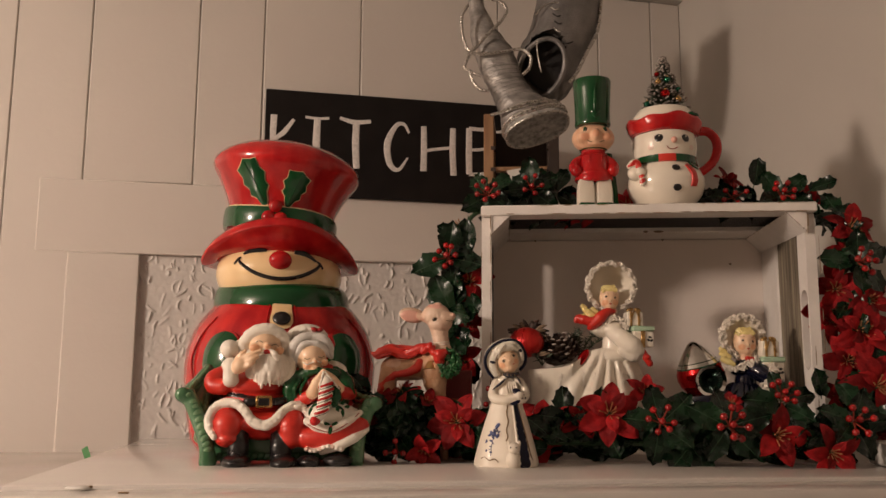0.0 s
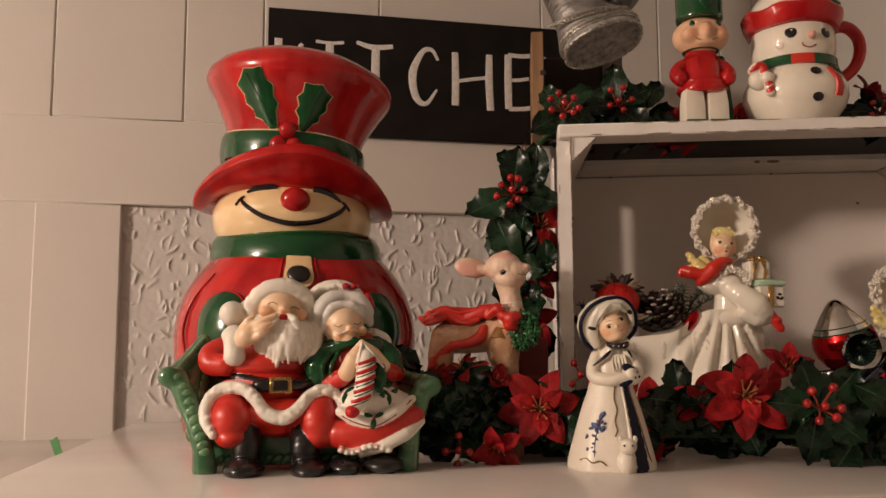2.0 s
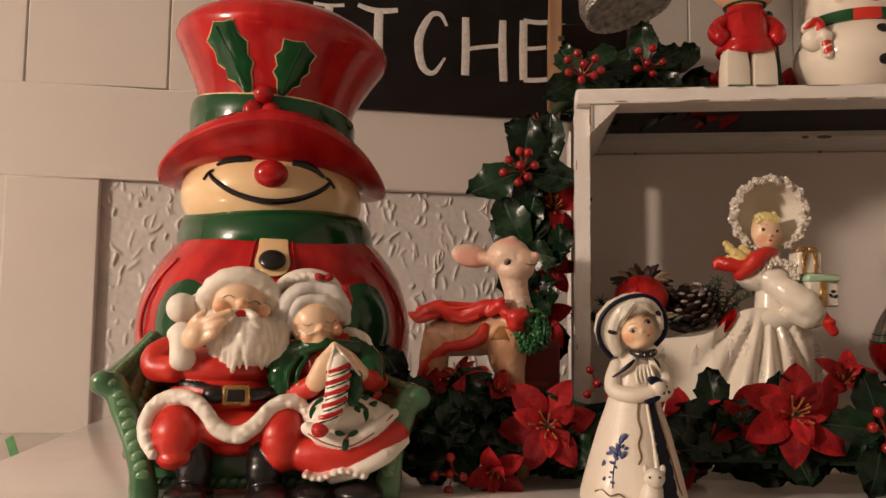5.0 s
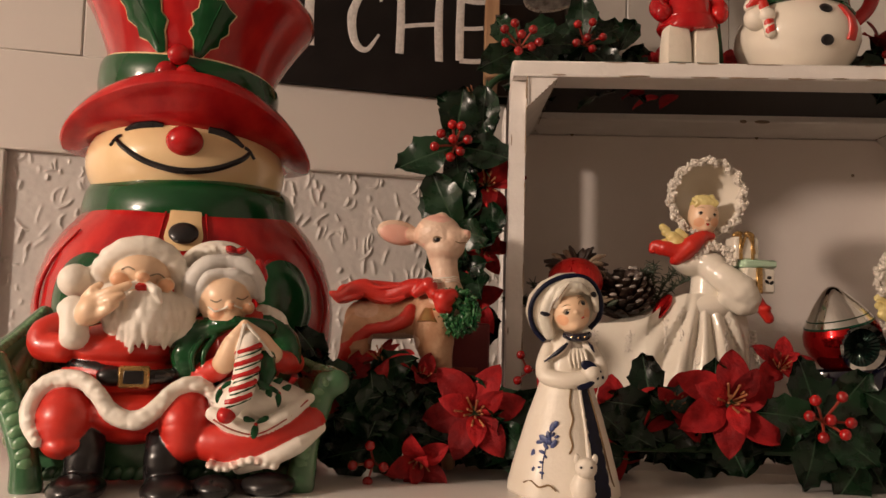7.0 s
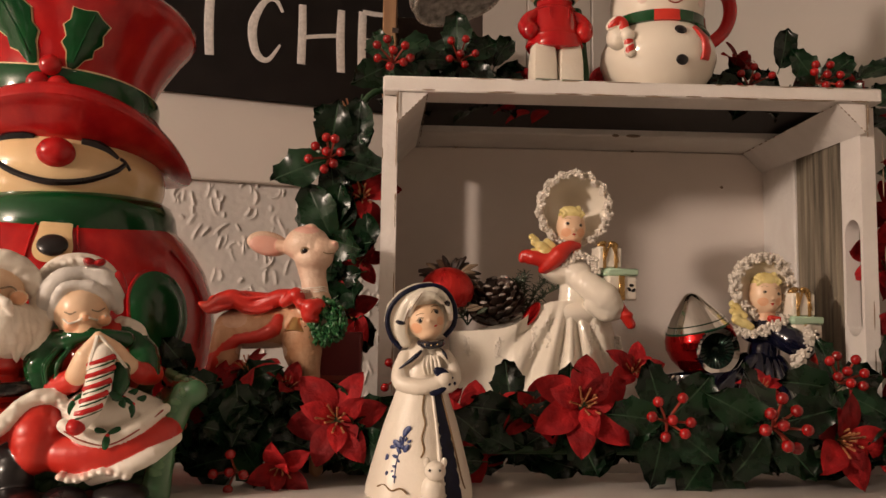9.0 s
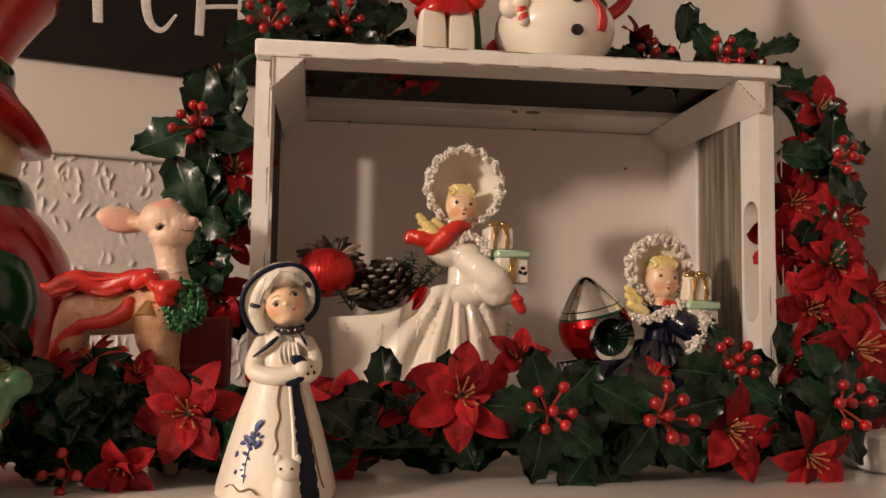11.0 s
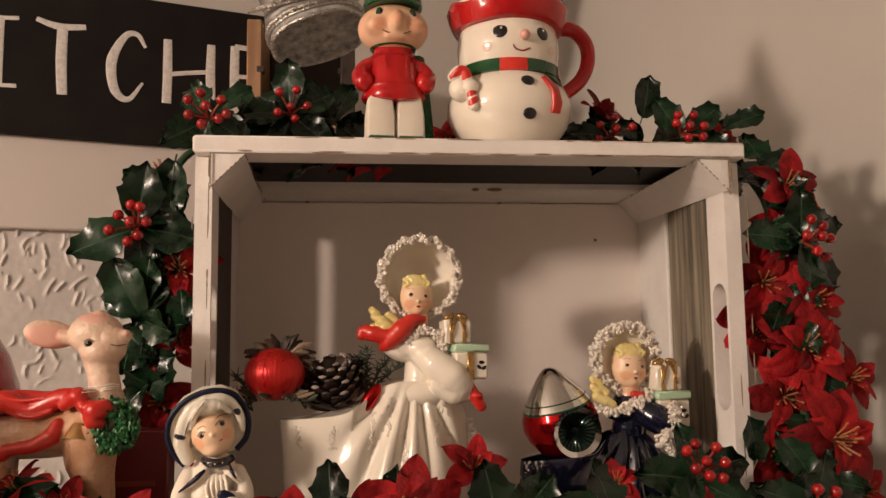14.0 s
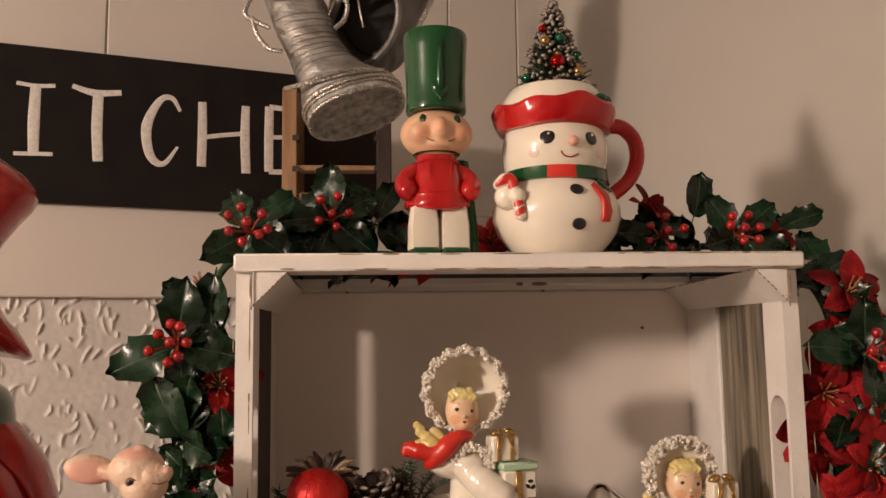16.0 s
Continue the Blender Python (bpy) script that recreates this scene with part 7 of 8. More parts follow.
    for i in range(len(path) - 1):
        for j in range(n):
            a = 2 * math.pi * (j + 0.5) / n
            x, z = path[i].x + path[i].z * math.sin(a), (path[i].y + path[i + 1].y) / 2
            mouth = ((x - 505 + 0.22 * (z - 365)) / 118) ** 2 + ((z - 365) / 158) ** 2
            if math.cos(a) > 0.05 and mouth < 1:
                continue
            fs.append((i * n + j, i * n + (j + 1) % n, (i + 1) * n + (j + 1) % n, (i + 1) * n + j))
    c = Clay()
    c.add(vs, fs, SILVERCLOTH)
    b2 = part("boot", c, r, "grey silver boot with a dark opening")
    c = Clay()
    rim = []
    for k in range(41):
        a = 2 * math.pi * k / 40
        z = 365 + 160 * math.sin(a)
        x = 505 - 0.22 * (z - 365) + 120 * math.cos(a)
        i = min(range(len(path)), key=lambda q: abs(path[q].y - z))
        w = max(-0.98, min(0.98, (x - path[i].x) / path[i].z))
        rim.append(at(x, z, 0.030 - min(0.040, size(path[i].z, 0.030) * 0.8) * math.sqrt(1 - w * w)))
    c.tube(rim, 0.0038, SILVERCLOTH, seg=8, fine=1)
    part("rim", c, b2, "rolled silver rim")
    c = Clay()
    c.ball(at(535, 330, 0.038), (0.034, 0.006, 0.046), BOOTDARK, seg=24, n=14)
    part("lining", c, b2, "dark boot lining")
    c = Clay()
    for pts in ([(480, 215), (482, 270), (492, 330), (504, 386)], [(420, 270), (400, 300), (380, 350)]):
        c.tube([at(x, z, -0.012) for x, z in pts], 0.0011, WIRE, seg=7)
    for k, (x, z) in enumerate(((580, 45), (590, 80), (600, 120), (600, 160), (595, 190), (640, 225))):
        c.tube([at(x - 26, z - 8, -0.009), at(x, z + 6, -0.011), at(x + 32, z - 4, -0.006)], 0.0010, WIRE if k % 3 == 0 else BOOTDARK, seg=6)
    c.tube([at(470, 80, -0.005), at(520, 30, -0.008), at(580, 12, -0.008), at(640, 40, -0.004)], 0.0012, WIRE, seg=6)
    c.tube([at(826, -40, 0.02), at(815, 80, 0.018), at(796, 180, 0.016), at(744, 280, 0.012), at(690, 390, 0.010), at(650, 440, 0.008)], 0.0026, WIRE, seg=8)
    part("laces", c, b2, "silver stitched laces")
    c = Clay()
    for pts in ([(115, 25), (82, 90), (90, 200), (130, 270), (220, 180), (290, 112), (320, 55), (292, 12), (240, -4)], [(108, 280), (200, 287), (300, 272), (398, 262), (446, 300), (440, 360), (405, 396)], [(135, 268), (100, 338), (102, 366), (140, 385), (182, 402)], [(120, 370), (140, 430), (180, 474), (226, 482)]):
        c.tube([at(x, z, -0.030) for x, z in pts], 0.0024, WIRE, seg=8, fine=6)
    part("wire_lace", c, r, "loose loops of silver wire lace")
    for x, z in ((160, -40), (720, -60)):
        c = Clay()
        a = at(x, z, 0.012)
        c.tube([a, Vector((a.x * 0.6 + 0.014, a.y, 2.40)), Vector((0.030, 0.01, 2.4695))], 0.0012, WIRE, seg=6)
        part("cord", c, r, "thin silver hanging cord")


hanging_boots()


# ---- loose bits on the cabinet top ----
def loose_bits():
    c = Clay()
    c.block((0, 0, 0), (0.14, 0.045, 0.0235), FOAM, bevel=0.005)
    thing("foam_block", c, pose(0.344, 0.860, shelf_z(0.88), 0, 0, 3), "rounded white foam block lying on the cabinet top", "block")
    for x, y, s, lean in ((-0.545, 1.055, 1.0, -28), (-0.500, 1.030, 0.45, 25)):
        c = Clay()
        c.plate([(-0.0042 * s, -0.0095 * s), (0.0036 * s, -0.0105 * s), (0.0044 * s, 0.0100 * s), (-0.0036 * s, 0.0092 * s)], 0.0010, CONFETTI)
        thing("paper_scrap", c, pose(x, y, shelf_z(y) - 0.020 + 0.0098 * s, -12, lean, 8), "small torn scrap of green paper standing on the cabinet top", "scrap", "paper scraps")
    c = Clay()
    c.ball((0, 0, 0), (0.0088, 0.0050, 0.0018), FOAM, seg=16, n=8)
    c.ball((0.0078, 0.001, 0.0006), (0.0018, 0.002, 0.0010), BROWNLINE, seg=12, n=6)
    thing("paint_chip", c, pose(-0.297, 0.566, shelf_z(0.566) - 0.002, 0, 0, 8), "curled white paint chip with a brown edge on the cabinet top", "chip")
    c = Clay()
    c.block((-0.0034, -0.0012, 0), (0.0034, 0.0012, 0.0009), BROWNLINE, bevel=0.0003)
    thing("wood_splinter", c, pose(-0.258, 0.551, shelf_z(0.551) - 0.0034), "tiny dark splinter on the cabinet top", "splinter")


loose_bits()


# ---- the garland: vine, poinsettias, holly leaves and berries ----
def leaf_mesh(seed):
    rng = random.Random(seed)
    n, w = 12, (-1.0, -0.62, -0.28, -0.045, 0.045, 0.28, 0.62, 1.0)
    vs, fs, kinds = [], [], []
    for i in range(n + 1):
        t = i / n
        half = 0.0138 * math.sin(math.pi * min(1, t * 1.03 + 0.01)) ** 0.62
        spine = (i % 4 == 2) and 0.08 < t < 0.95
        half *= 1.10 if spine else 0.97
        if i == n:
            half = 0.0004
        for k in w:
            z = 0.0046 * abs(k) - 0.0030 * k * k * math.sin(math.pi * t) + 0.0026 * math.sin(t * 8 + seed + 1.4 * k) * abs(k) - (0.0085 + 0.0030 * (seed % 3)) * t * t + (0.0022 if spine and abs(k) > 0.9 else 0)
            if abs(k) < 0.05:
                z += 0.0005
            vs.append((0.040 * t + (0.0018 if spine and abs(k) > 0.9 else 0), half * k, z + rng.uniform(-0.0002, 0.0002)))
    m = len(w)
    c = Clay()
    for i in range(n):
        for j in range(m - 1):
            fs.append((i * m + j, (i + 1) * m + j, (i + 1) * m + j + 1, i * m + j + 1))
            kinds.append(j == 3)
    c.add(vs, [f for f, v in zip(fs, kinds) if not v], LEAF)
    c.add(vs, [f for f, v in zip(fs, kinds) if v], VEIN)
    c.tube([(0.002, 0, 0), (-0.006, 0, -0.001)], 0.0007, VINE, seg=5, fine=1)
    return c.mesh("leaf", 60)


def petal_mesh(seed):
    n, w = 10, (-1.0, -0.6, -0.2, 0.0, 0.2, 0.6, 1.0)
    c, vs, fs = Clay(), [], []
    for i in range(n + 1):
        t = i / n
        half = 0.0108 * (math.sin(math.pi * t ** 0.92) ** 0.72 if 0 < t < 1 else 0) + 0.0007 * (1 - t)
        for k in w:
            z = (0.0026 * abs(k) ** 0.7 - 0.0030 * max(0, abs(k) - 0.55)) * math.sin(math.pi * t) + 0.0013 * math.sin(5 * t + seed) * k + 0.0011 * math.sin(9 * t + 2.1 * k + seed) * t + 0.004 * math.sin(2.2 * t) - (0.0085 + 0.002 * (seed % 3)) * t * t
            vs.append((0.0025 + 0.0355 * t, half * k, z))
    m = len(w)
    for i in range(n):
        for j in range(m - 1):
            fs.append((i * m + j, (i + 1) * m + j, (i + 1) * m + j + 1, i * m + j + 1))
    c.add(vs, fs, VELVETRED)
    return c.mesh("petal", 70)


def garland():
    g = root("christmas_garland", pose(0, 0, 0), "artificial garland of red poinsettias and holly draped round the crate", "garland")
    rng = random.Random(14)
    leaves, petals = [leaf_mesh(s) for s in range(4)], [petal_mesh(s) for s in range(4)]
    k = Clay()
    k.ball((0, 0, 0), 0.0034, BERRY, seg=14, n=10)
    berry_me = k.mesh("berry")
    stamens = []
    for i in range(3):
        k = Clay()
        ln = 0.0165 - 0.003 * i
        k.tube([(0, 0, 0), (0.0006, 0, ln * 0.5), (0.0022 - 0.001 * i, 0, ln)], 0.00072, STAMEN, seg=5, fine=3)
        k.ball((0.0022 - 0.001 * i, 0, ln), (0.0010, 0.0010, 0.0014), STAMEN, seg=6, n=5)
        stamens.append(k.mesh("stamen"))
    k = Clay()
    k.tube([(0, 0, 0), (0.0008, 0, 0.5), (0, 0, 1)], 0.0008, STALK, seg=5, fine=3)
    stalk_me = k.mesh("stalk")
    k = Clay()
    k.ball((0, 0, -0.0045), (0.0016, 0.0016, 0.0022), VINE, seg=8, n=6)
    knot_me = k.mesh("berry_cluster")
    path = smooth([(-0.150, 0.850, 1.664), (-0.060, 0.850, 1.666), (0.030, 0.860, 1.668), (0.130, 0.860, 1.668), (0.240, 0.855, 1.668), (0.325, 0.868, 1.676), (0.346, 0.915, 1.735), (0.342, 0.930, 1.82), (0.338, 0.945, 1.89), (0.305, 0.985, 1.926), (0.220, 1.000, 1.924), (0.100, 1.010, 1.924), (0.0, 0.990, 1.924), (-0.050, 0.955, 1.915), (-0.066, 0.952, 1.87), (-0.062, 0.950, 1.80), (-0.062, 0.948, 1.73), (-0.085, 0.92, 1.662)], 8)
    k = Clay()
    k.tube(path, 0.0026, VINE, seg=8, fine=1)
    part("vine", k, g, "green plastic vine")

    def leaf(at, tip, up, size=1.0):
        x, z = Vector(tip).normalized(), Vector(up)
        end = Vector(at) + x * 0.036 * size
        if end.x > 0.338 and end.z < 1.682:
            return
        z = (z - x * z.dot(x)).normalized()
        y = z.cross(x)
        m = Matrix((x, y, z)).transposed().to_4x4()
        ob = part("leaf", rng.choice(leaves), g)
        ob.matrix_basis = Matrix.Translation(at) @ m @ Matrix.Scale(size * 0.83, 4)

    def flower(at, face, size=1.0, spin=0, outer=6, inner=5, cup=0):
        c = Clay()
        c.lathe([(0.001, -0.006), (0.0035, -0.002), (0.0045, 0.001), (0.001, 0.003)], VINE, seg=10)
        f = part("poinsettia", c, g)
        f.matrix_basis = Matrix.Translation(at) @ Vector(face).to_track_quat("Z", "Y").to_matrix().to_4x4() @ pose(0, 0, 0, 0, 0, spin) @ Matrix.Scale(size * 0.9, 4)
        for i in range(11):
            part("stamen", stamens[i % 3], f, m=pose(0, 0, 0, 0, 0, 137.5 * i + 9 * (i % 2)) @ pose(0.0010 + 0.0024 * i / 11, 0, 0.001, 0, 6 + 26 * i / 11, 0))
        for ring, n, s, tilt, off in ((0, outer, 1.0, 2 + cup, 0), (1, inner, 0.68, 26 + cup, 26)):
            for i in range(n):
                ob = part("petal", rng.choice(petals), f)
                ob.matrix_basis = pose(0, 0, 0.0022 * ring, 0, 0, off + 360 * i / n + rng.uniform(-9, 9)) @ pose(0, 0, 0, rng.uniform(-22, 22), -tilt + rng.uniform(-15, 13), 0) @ Matrix.Scale(s * rng.uniform(0.9, 1.08), 4)

    def berries(at, face, n=7, size=1.0, spread=0.013):
        q = Vector(face).to_track_quat("Z", "Y").to_matrix().to_4x4()
        ends = []
        for i in range(n):
            a = 2 * math.pi * i / max(1, n - 1) + rng.uniform(-0.25, 0.25)
            rr = 0 if i == n - 1 else spread * rng.uniform(0.75, 1.1)
            e = Vector((rr * math.cos(a), rr * math.sin(a), 0.010 + rng.uniform(-0.003, 0.004)))
            ends.append(e)
        b = part("berry_cluster", knot_me, g)
        b.matrix_basis = Matrix.Translation(at) @ q @ Matrix.Scale(size, 4)
        for e in ends:
            part("berry", berry_me, b, m=Matrix.Translation(e))
            low = Vector((0, 0, -0.004))
            part("stalk", stalk_me, b, m=Matrix.Translation(low) @ (e - low).to_track_quat("Z", "X").to_matrix().to_4x4() @ Matrix.Diagonal((1, 1, (e - low).length, 1)))

    def rosette(at, face, n=4, size=1.0, spin=0.0):
        q = Vector(face).to_track_quat("Z", "Y").to_matrix()
        for i in range(n):
            a = radians(spin + 360 * i / n + rng.uniform(-12, 12))
            d = q @ Vector((math.cos(a), math.sin(a), rng.uniform(-0.15, 0.65)))
            leaf(Vector(at) + d * 0.004, d, Vector(face) + Vector((rng.uniform(-0.6, 0.6), 0, rng.uniform(-0.5, 0.5))), size * rng.uniform(0.9, 1.1))

    front = (0.05, -1, 0.28)
    # along the foot of the crate
    flower((-0.062, 0.836, 1.688), (-0.05, -1, 0.15), 0.92, 12, 6, 3)
    flower((-0.093, 0.832, 1.662), (0.05, -1, -0.45), 0.66, 40, 5, 2, 30)
    flower((-0.118, 0.862, 1.7135), (-0.3, -0.5, 0.9), 0.62, 25, 5, 2, 4)
    flower((-0.094, 0.858, 1.704), (0.2, -0.6, 0.8), 0.50, 60, 4, 2, 30)
    flower((0.019, 0.868, 1.678), (0.15, -1, 0.05), 1.02, 20, 6, 3)
    flower((0.0845, 0.846, 1.697), (0.06, -1, 0.30), 0.98, 18, 6, 3)
    flower((0.122, 0.872, 1.715), (0.15, -0.9, 0.6), 0.66, 0, 5, 3, 24)
    flower((0.236, 0.836, 1.679), (0.30, -1, 0.10), 0.95, 75, 5, 2, 12)
    flower((0.286, 0.838, 1.664), (0.15, -1, -0.20), 0.80, 30, 5, 2, 10)
    flower((-0.135, 0.870, 1.695), (-0.2, -1, 0.4), 0.70, 10, 5, 3, 26)
    # up the side nearer the corner
    flower((0.350, 0.930, 1.889), (0.35, -1, 0.35), 0.86, 15, 6, 4, 10)
    flower((0.349, 0.916, 1.780), (0.15, -1, 0.15), 1.00, 25, 6, 4)
    flower((0.353, 0.894, 1.724), (0.20, -1, 0.10), 1.12, 5, 6, 3)
    flower((0.336, 0.922, 1.749), (-0.10, -1, 0.05), 0.90, 40, 5, 4)
    flower((0.333, 0.935, 1.825), (-0.2, -1, 0.0), 0.95, 30, 5, 4, 8)
    flower((0.372, 0.905, 1.690), (0.4, -1, 0.1), 0.85, 10, 5, 4, 8)
    # up the other side, and across the top
    flower((-0.056, 0.950, 1.836), (0.1, -1, 0.15), 0.90, 15, 5, 3)
    flower((-0.066, 0.945, 1.897), (-0.65, -0.25, 0.75), 0.62, 0, 0, 0)
    flower((-0.066, 0.950, 1.752), (-0.1, -1, 0.1), 0.78, 25, 5, 3, 14)
    flower((0.236, 0.985, 1.952), (0.4, -0.8, 0.6), 0.62, 30, 5, 3, 30)
    flower((0.015, 0.985, 1.938), (0.0, -1, 0.4), 0.62, 10, 5, 3, 20)
    flower((0.125, 0.995, 1.930), (0.0, -1, 0.3), 0.72, 0, 5, 3, 18)
    for at, face, s, spin, cup in (((0.345, 0.940, 1.862), (0.3, -1, 0.2), 0.80, 20, 10), ((0.362, 0.925, 1.812), (0.4, -1, 0.1), 0.85, 50, 8), ((0.330, 0.930, 1.712), (-0.1, -1, 0.1), 0.85, 10, 10), ((0.352, 0.905, 1.664 + 0.012), (0.1, -1, 0.1), 0.70, 33, 8), ((0.382, 0.922, 1.760), (0.5, -1, 0.1), 0.78, 12, 8), ((0.328, 0.940, 1.790), (-0.2, -1, 0.1), 0.78, 44, 10), ((0.318, 0.970, 1.928), (0.2, -1, 0.4), 0.66, 5, 14),
                                   ((0.075, 0.992, 1.936), (0.0, -1, 0.2), 0.60, 5, 16), ((-0.056, 0.955, 1.790), (0.1, -1, 0.1), 0.60, 0, 12)):
        flower(at, face, s, spin, 5, 4, cup)
    # berries
    for at, face, n, s in (((-0.079, 0.932, 1.862), (-0.1, -1, 0.1), 8, 1.0), ((-0.035, 0.926, 1.931), (0, -1, 0.3), 8, 0.95), ((0.014, 0.958, 1.944), (0.1, -1, 0.3), 6, 0.9), ((-0.118, 0.826, 1.660), (-0.1, -1, 0.1), 5, 0.85), ((0.130, 0.826, 1.690), (0, -1, 0.2), 7, 0.95), ((0.192, 0.822, 1.688), (0.1, -1, 0.2), 8, 1.08), ((0.252, 0.862, 1.713), (0.1, -0.8, 0.7), 8, 0.95)):
        berries(at, face, n, s)
    for at, face, n, s in (((0.312, 0.846, 1.692), (0.2, -1, 0.25), 7, 1.0), ((0.350, 0.908, 1.850), (0.25, -1, 0.1), 7, 1.0), ((0.238, 0.960, 1.931), (0, -1, 0.2), 6, 0.9), ((0.287, 0.950, 1.932), (0.1, -1, 0.2), 7, 0.95), ((-0.028, 0.893, 1.709), (-0.1, -1, 0.2), 4, 0.85)):
        berries(at, face, n, s)
    # leaf rosettes under the berries and flowers
    for at, face, n, s, spin in (((-0.036, 0.936, 1.932), (0, -1, 0.35), 4, 0.95, 40), ((0.014, 0.966, 1.944), (0.1, -1, 0.3), 5, 0.95, 30), ((0.130, 0.836, 1.688), (0, -1, 0.25), 5, 1.05, 35), ((0.192, 0.834, 1.686), (0.1, -1, 0.3), 5, 1.08, 10), ((0.252, 0.870, 1.706), (0.1, -1, 0.6), 5, 0.95, 20)):
        rosette(at, face, n, s, spin)
    for at, face, n, s, spin in (((0.312, 0.856, 1.690), (0.2, -1, 0.25), 5, 1.0, 0), ((0.350, 0.916, 1.850), (0.25, -1, 0.1), 5, 1.05, 35), ((0.238, 0.968, 1.932), (0, -1, 0.4), 5, 0.9, 20), ((0.290, 0.958, 1.930), (0.1, -1, 0.3), 5, 0.9, 50), ((-0.120, 0.850, 1.674), (-0.1, -1, 0.3), 5, 1.0, 15), ((-0.078, 0.946, 1.805), (-0.3, -1, 0.1), 4, 1.0, 60)):
        rosette(at, face, n, s, spin)
    for at, face, n, s, spin in (((-0.050, 0.840, 1.684), (-0.1, -1, 0.2), 4, 0.9, 40), ((0.080, 0.858, 1.688), (0, -1, 0.2), 4, 0.95, 20), ((0.045, 0.868, 1.690), (0.2, -1, 0.3), 4, 0.9, 0), ((0.330, 0.880, 1.700), (0.2, -1, 0.2), 4, 0.95, 30), ((0.345, 0.945, 1.905), (0.3, -1, 0.4), 4, 0.9, 10), ((0.160, 0.846, 1.668), (0, -1, 0.1), 5, 1.0, 20)):
        rosette(at, face, n, s, spin)
    for at, face, n, s, spin in (((0.042, 0.988, 1.944), (0.1, -1, 0.2), 6, 0.95, 10), ((-0.008, 0.985, 1.940), (-0.1, -1, 0.3), 5, 0.95, 50), ((0.200, 0.992, 1.935), (0.1, -1, 0.3), 5, 0.9, 0)):
        rosette(at, face, n, s, spin)
    for tip, size in (((-1, -0.25, -0.36), 1.25), ((0.12, -0.25, 1), 1.20), ((0.9, -0.3, -0.12), 1.15), ((0.15, -0.2, -1), 0.95), ((0.75, -0.1, 0.8), 1.15)):
        leaf(Vector((-0.079, 0.938, 1.861)) + Vector(tip) * 0.003, tip, (0.1 * tip[0], -1, 0.25), size)
    leaf((-0.094, 0.940, 1.842), (0.35, -0.25, -0.9), (-0.35, -1, 0.2), 1.25)
    leaf((-0.058, 0.940, 1.905), (-0.1, -0.2, -1), (-0.3, -1, 0.1), 1.1)
    leaf((-0.155, 0.868, 1.712), (-0.5, -0.4, 0.75), (0.2, -1, 0.3), 0.85)
    leaf((0.2955, 0.884, 1.715), (-0.2, -0.5, 0.8), (0.3, -1, 0.1), 0.9)
    leaf((0.262, 0.962, 1.945), (0.2, -0.2, 0.9), (0.2, -1, 0.2), 0.95)
    leaf((0.318, 0.95, 1.935), (0.8, -0.3, 0.4), (0.0, -0.8, 0.6), 0.9)
    # the mass of smaller leaves along the vine
    for i in range(150):
        p = path[int(rng.random() * (len(path) - 1))]
        d = Vector((rng.uniform(-1, 1), rng.uniform(-0.9, 0.5), rng.uniform(-0.7, 0.9))).normalized()
        at = p + d * 0.004
        tip = at + d * 0.032
        if (CX0 - 0.006 < tip.x < CX1 + 0.006 and tip.y > CY0 - 0.006 and tip.z < CZ1 + 0.004) or tip.z < shelf_z(tip.y) + 0.003:
            continue
        if tip.z > 1.962 or (0.045 < tip.x < 0.21 and tip.y < 0.995 and tip.z > CZ1):
            continue
        if tip.x < -0.03 and (tip.y < 0.91 or tip.y > 0.962) and tip.z > 1.70:
            continue
        leaf(at, d, (d.y, -1, 0.4 + rng.uniform(-0.3, 0.3)), rng.uniform(0.7, 0.95))
    # the dense low bank of leaves at the crate's foot
    for i in range(95):
        at = Vector((rng.uniform(-0.165, 0.345), rng.uniform(0.845, 0.885), rng.uniform(1.660, 1.690)))
        if -0.045 < at.x < 0.02 and at.y < 0.855:
            continue
        d = Vector((rng.uniform(-1, 1), rng.uniform(-0.7, 0.1), rng.uniform(-0.35, 0.55))).normalized()
        tip = at + d * 0.034
        if tip.z < shelf_z(tip.y) + 0.002 or tip.y > CY0 - 0.004 or tip.z > 1.708:
            continue
        leaf(at, d, (0.3 * d.x, -1, 0.5), rng.uniform(0.7, 0.95))
    for i in range(90):
        at = Vector((rng.uniform(-0.10, 0.33), rng.uniform(0.872, 0.892), rng.uniform(1.654, 1.680)))
        d = Vector((rng.uniform(-1, 1), rng.uniform(-0.5, 0.05), rng.uniform(-0.15, 0.35))).normalized()
        tip = at + d * 0.032
        if tip.z < shelf_z(tip.y) + 0.002 or tip.y > CY0 - 0.004:
            continue
        leaf(at, d, (0.2 * d.x, -1, 0.25), rng.uniform(0.7, 0.9))
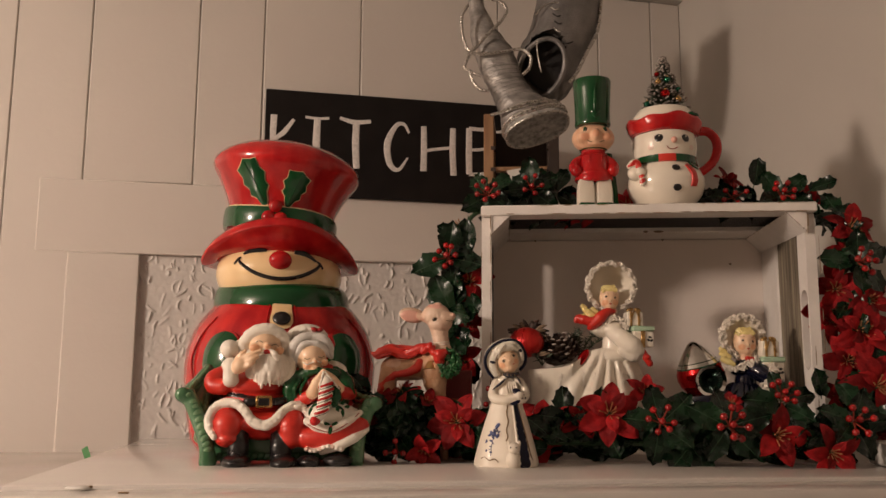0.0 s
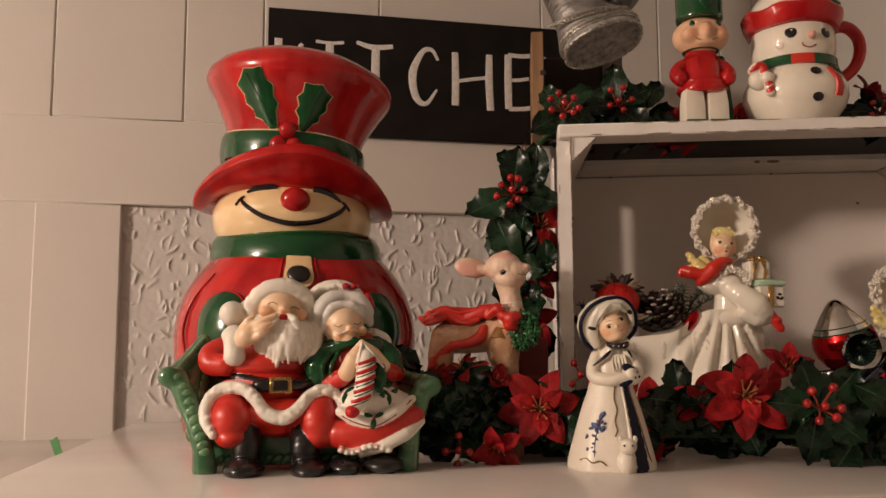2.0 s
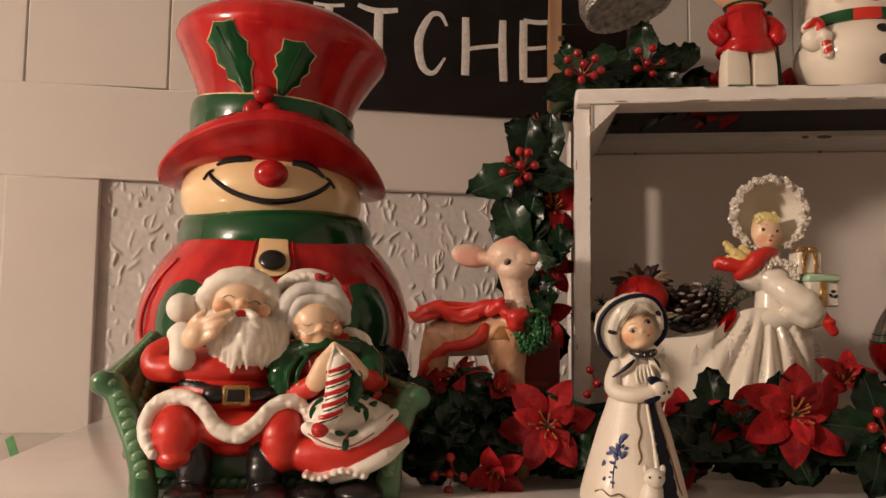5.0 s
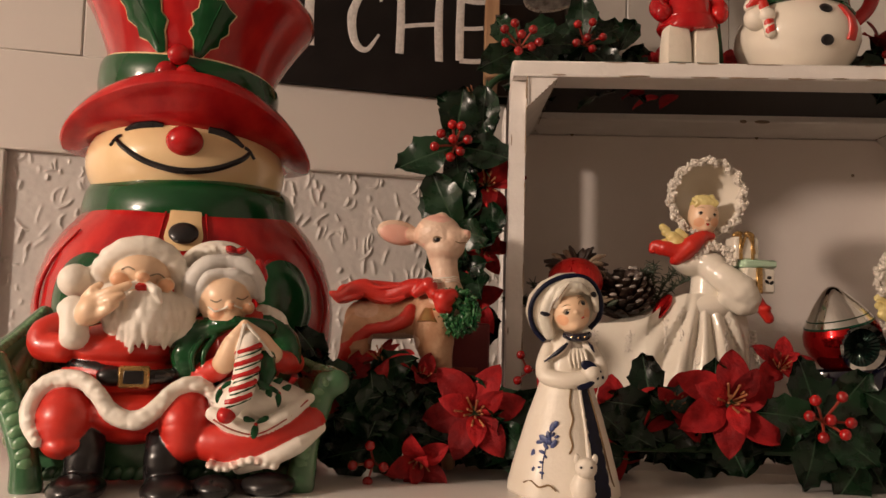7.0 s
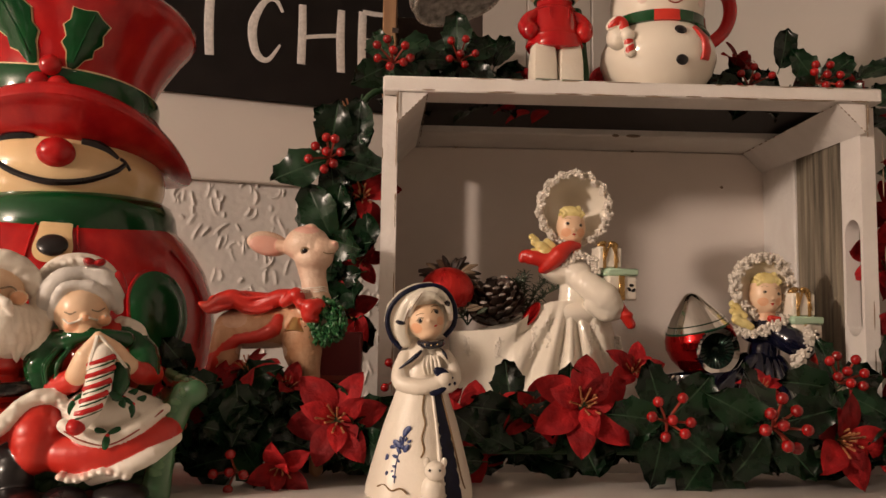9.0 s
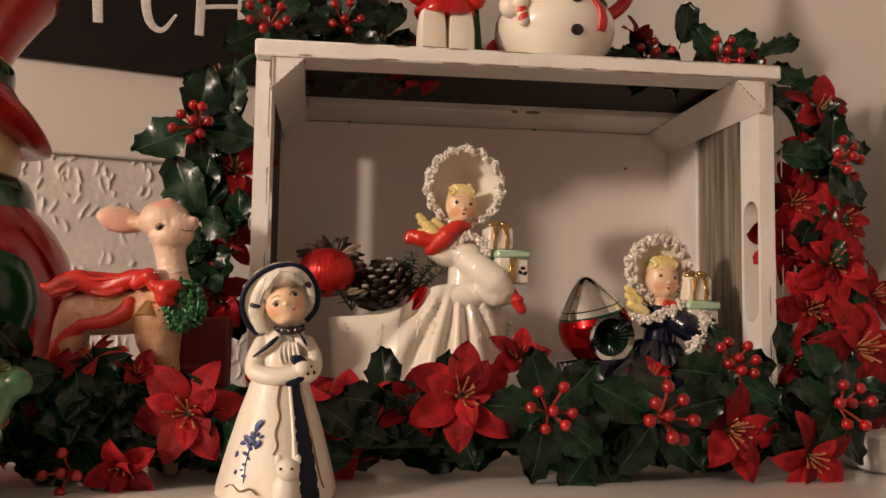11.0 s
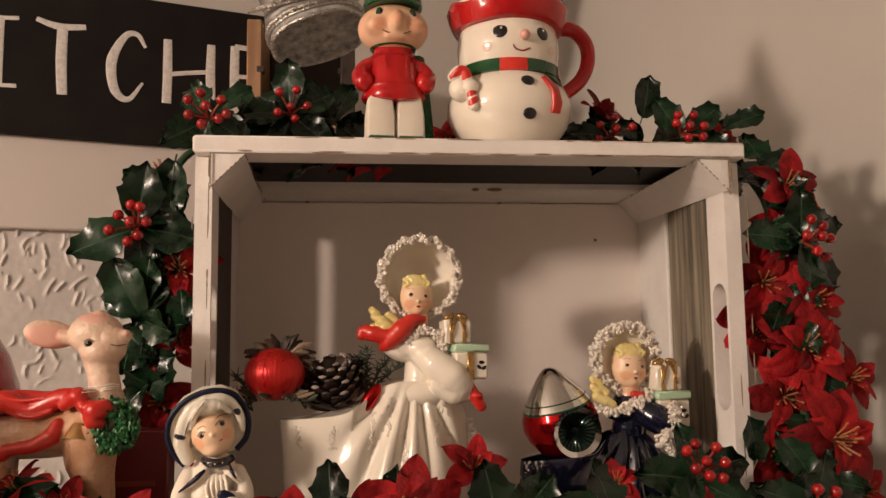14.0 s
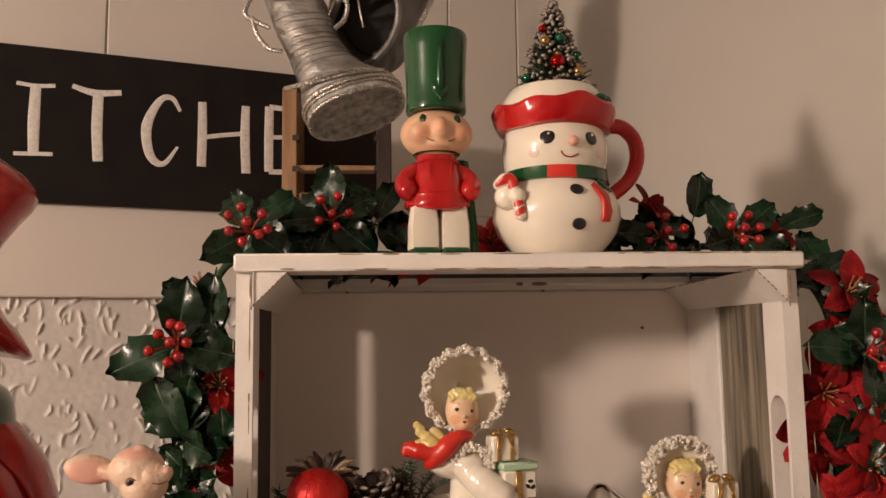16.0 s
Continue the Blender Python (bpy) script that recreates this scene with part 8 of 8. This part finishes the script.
    ob = part("petal", petals[1], g)
    ob.matrix_basis = pose(0.3205, 0.930, 1.8015, 80, 0, 184) @ Matrix.Scale(0.75, 4)
    for x, y, turn, k in ((0.058, 0.957, 200, 0), (0.070, 0.966, 160, 2), (0.082, 0.958, 120, 3)):
        ob = part("petal", petals[k], g)
        ob.matrix_basis = pose(x, y, 1.9070, 10, 10, turn) @ Matrix.Scale(0.55, 4)
    for x, y, turn, k in ((0.034, 0.958, 230, 0), (0.046, 0.962, 300, 2), (0.028, 0.966, 160, 1)):
        ob = part("leaf", leaves[k], g)
        ob.matrix_basis = pose(x, y, 1.9075, 0, 14, turn) @ Matrix.Scale(0.5, 4)
    # dark red petals low among the leaves
    for at, face, s, spin in (((0.058, 0.868, 1.690), (0.1, -1, 0.5), 0.72, 0), ((-0.010, 0.878, 1.690), (-0.2, -1, 0.1), 0.80, 30), ((0.105, 0.880, 1.690), (0.3, -1, -0.2), 0.70, 15), ((-0.165, 0.880, 1.680), (-0.4, -1, 0.1), 0.75, 50), ((0.205, 0.872, 1.705), (0.0, -0.7, 0.7), 0.50, 20)):
        flower(at, face, s, spin, 5, 3, 16)
    for i in range(60):
        at = Vector((rng.uniform(-0.172, -0.085), rng.uniform(0.852, 0.874), rng.uniform(1.658, 1.708)))
        d = Vector((rng.uniform(-1, 1), rng.uniform(-0.5, 0.1), rng.uniform(-0.5, 0.7))).normalized()
        tip = at + d * 0.032
        if tip.z < shelf_z(tip.y) + 0.002 or tip.z > 1.722 or tip.x < -0.178:
            continue
        leaf(at, d, (0.3 * d.x, -1, 0.3), rng.uniform(0.75, 1.0))
    # the column between the fawn and the crate
    for i in range(26):
        at = Vector((rng.uniform(-0.075, -0.052), rng.uniform(0.932, 0.950), rng.uniform(1.70, 1.90)))
        d = Vector((rng.uniform(-1, 0.1), rng.uniform(-0.2, 0.3), rng.uniform(-0.9, 0.7))).normalized()
        leaf(at, d, (-0.2, -1, 0.2), rng.uniform(0.65, 0.9))


garland()
wall_planks()
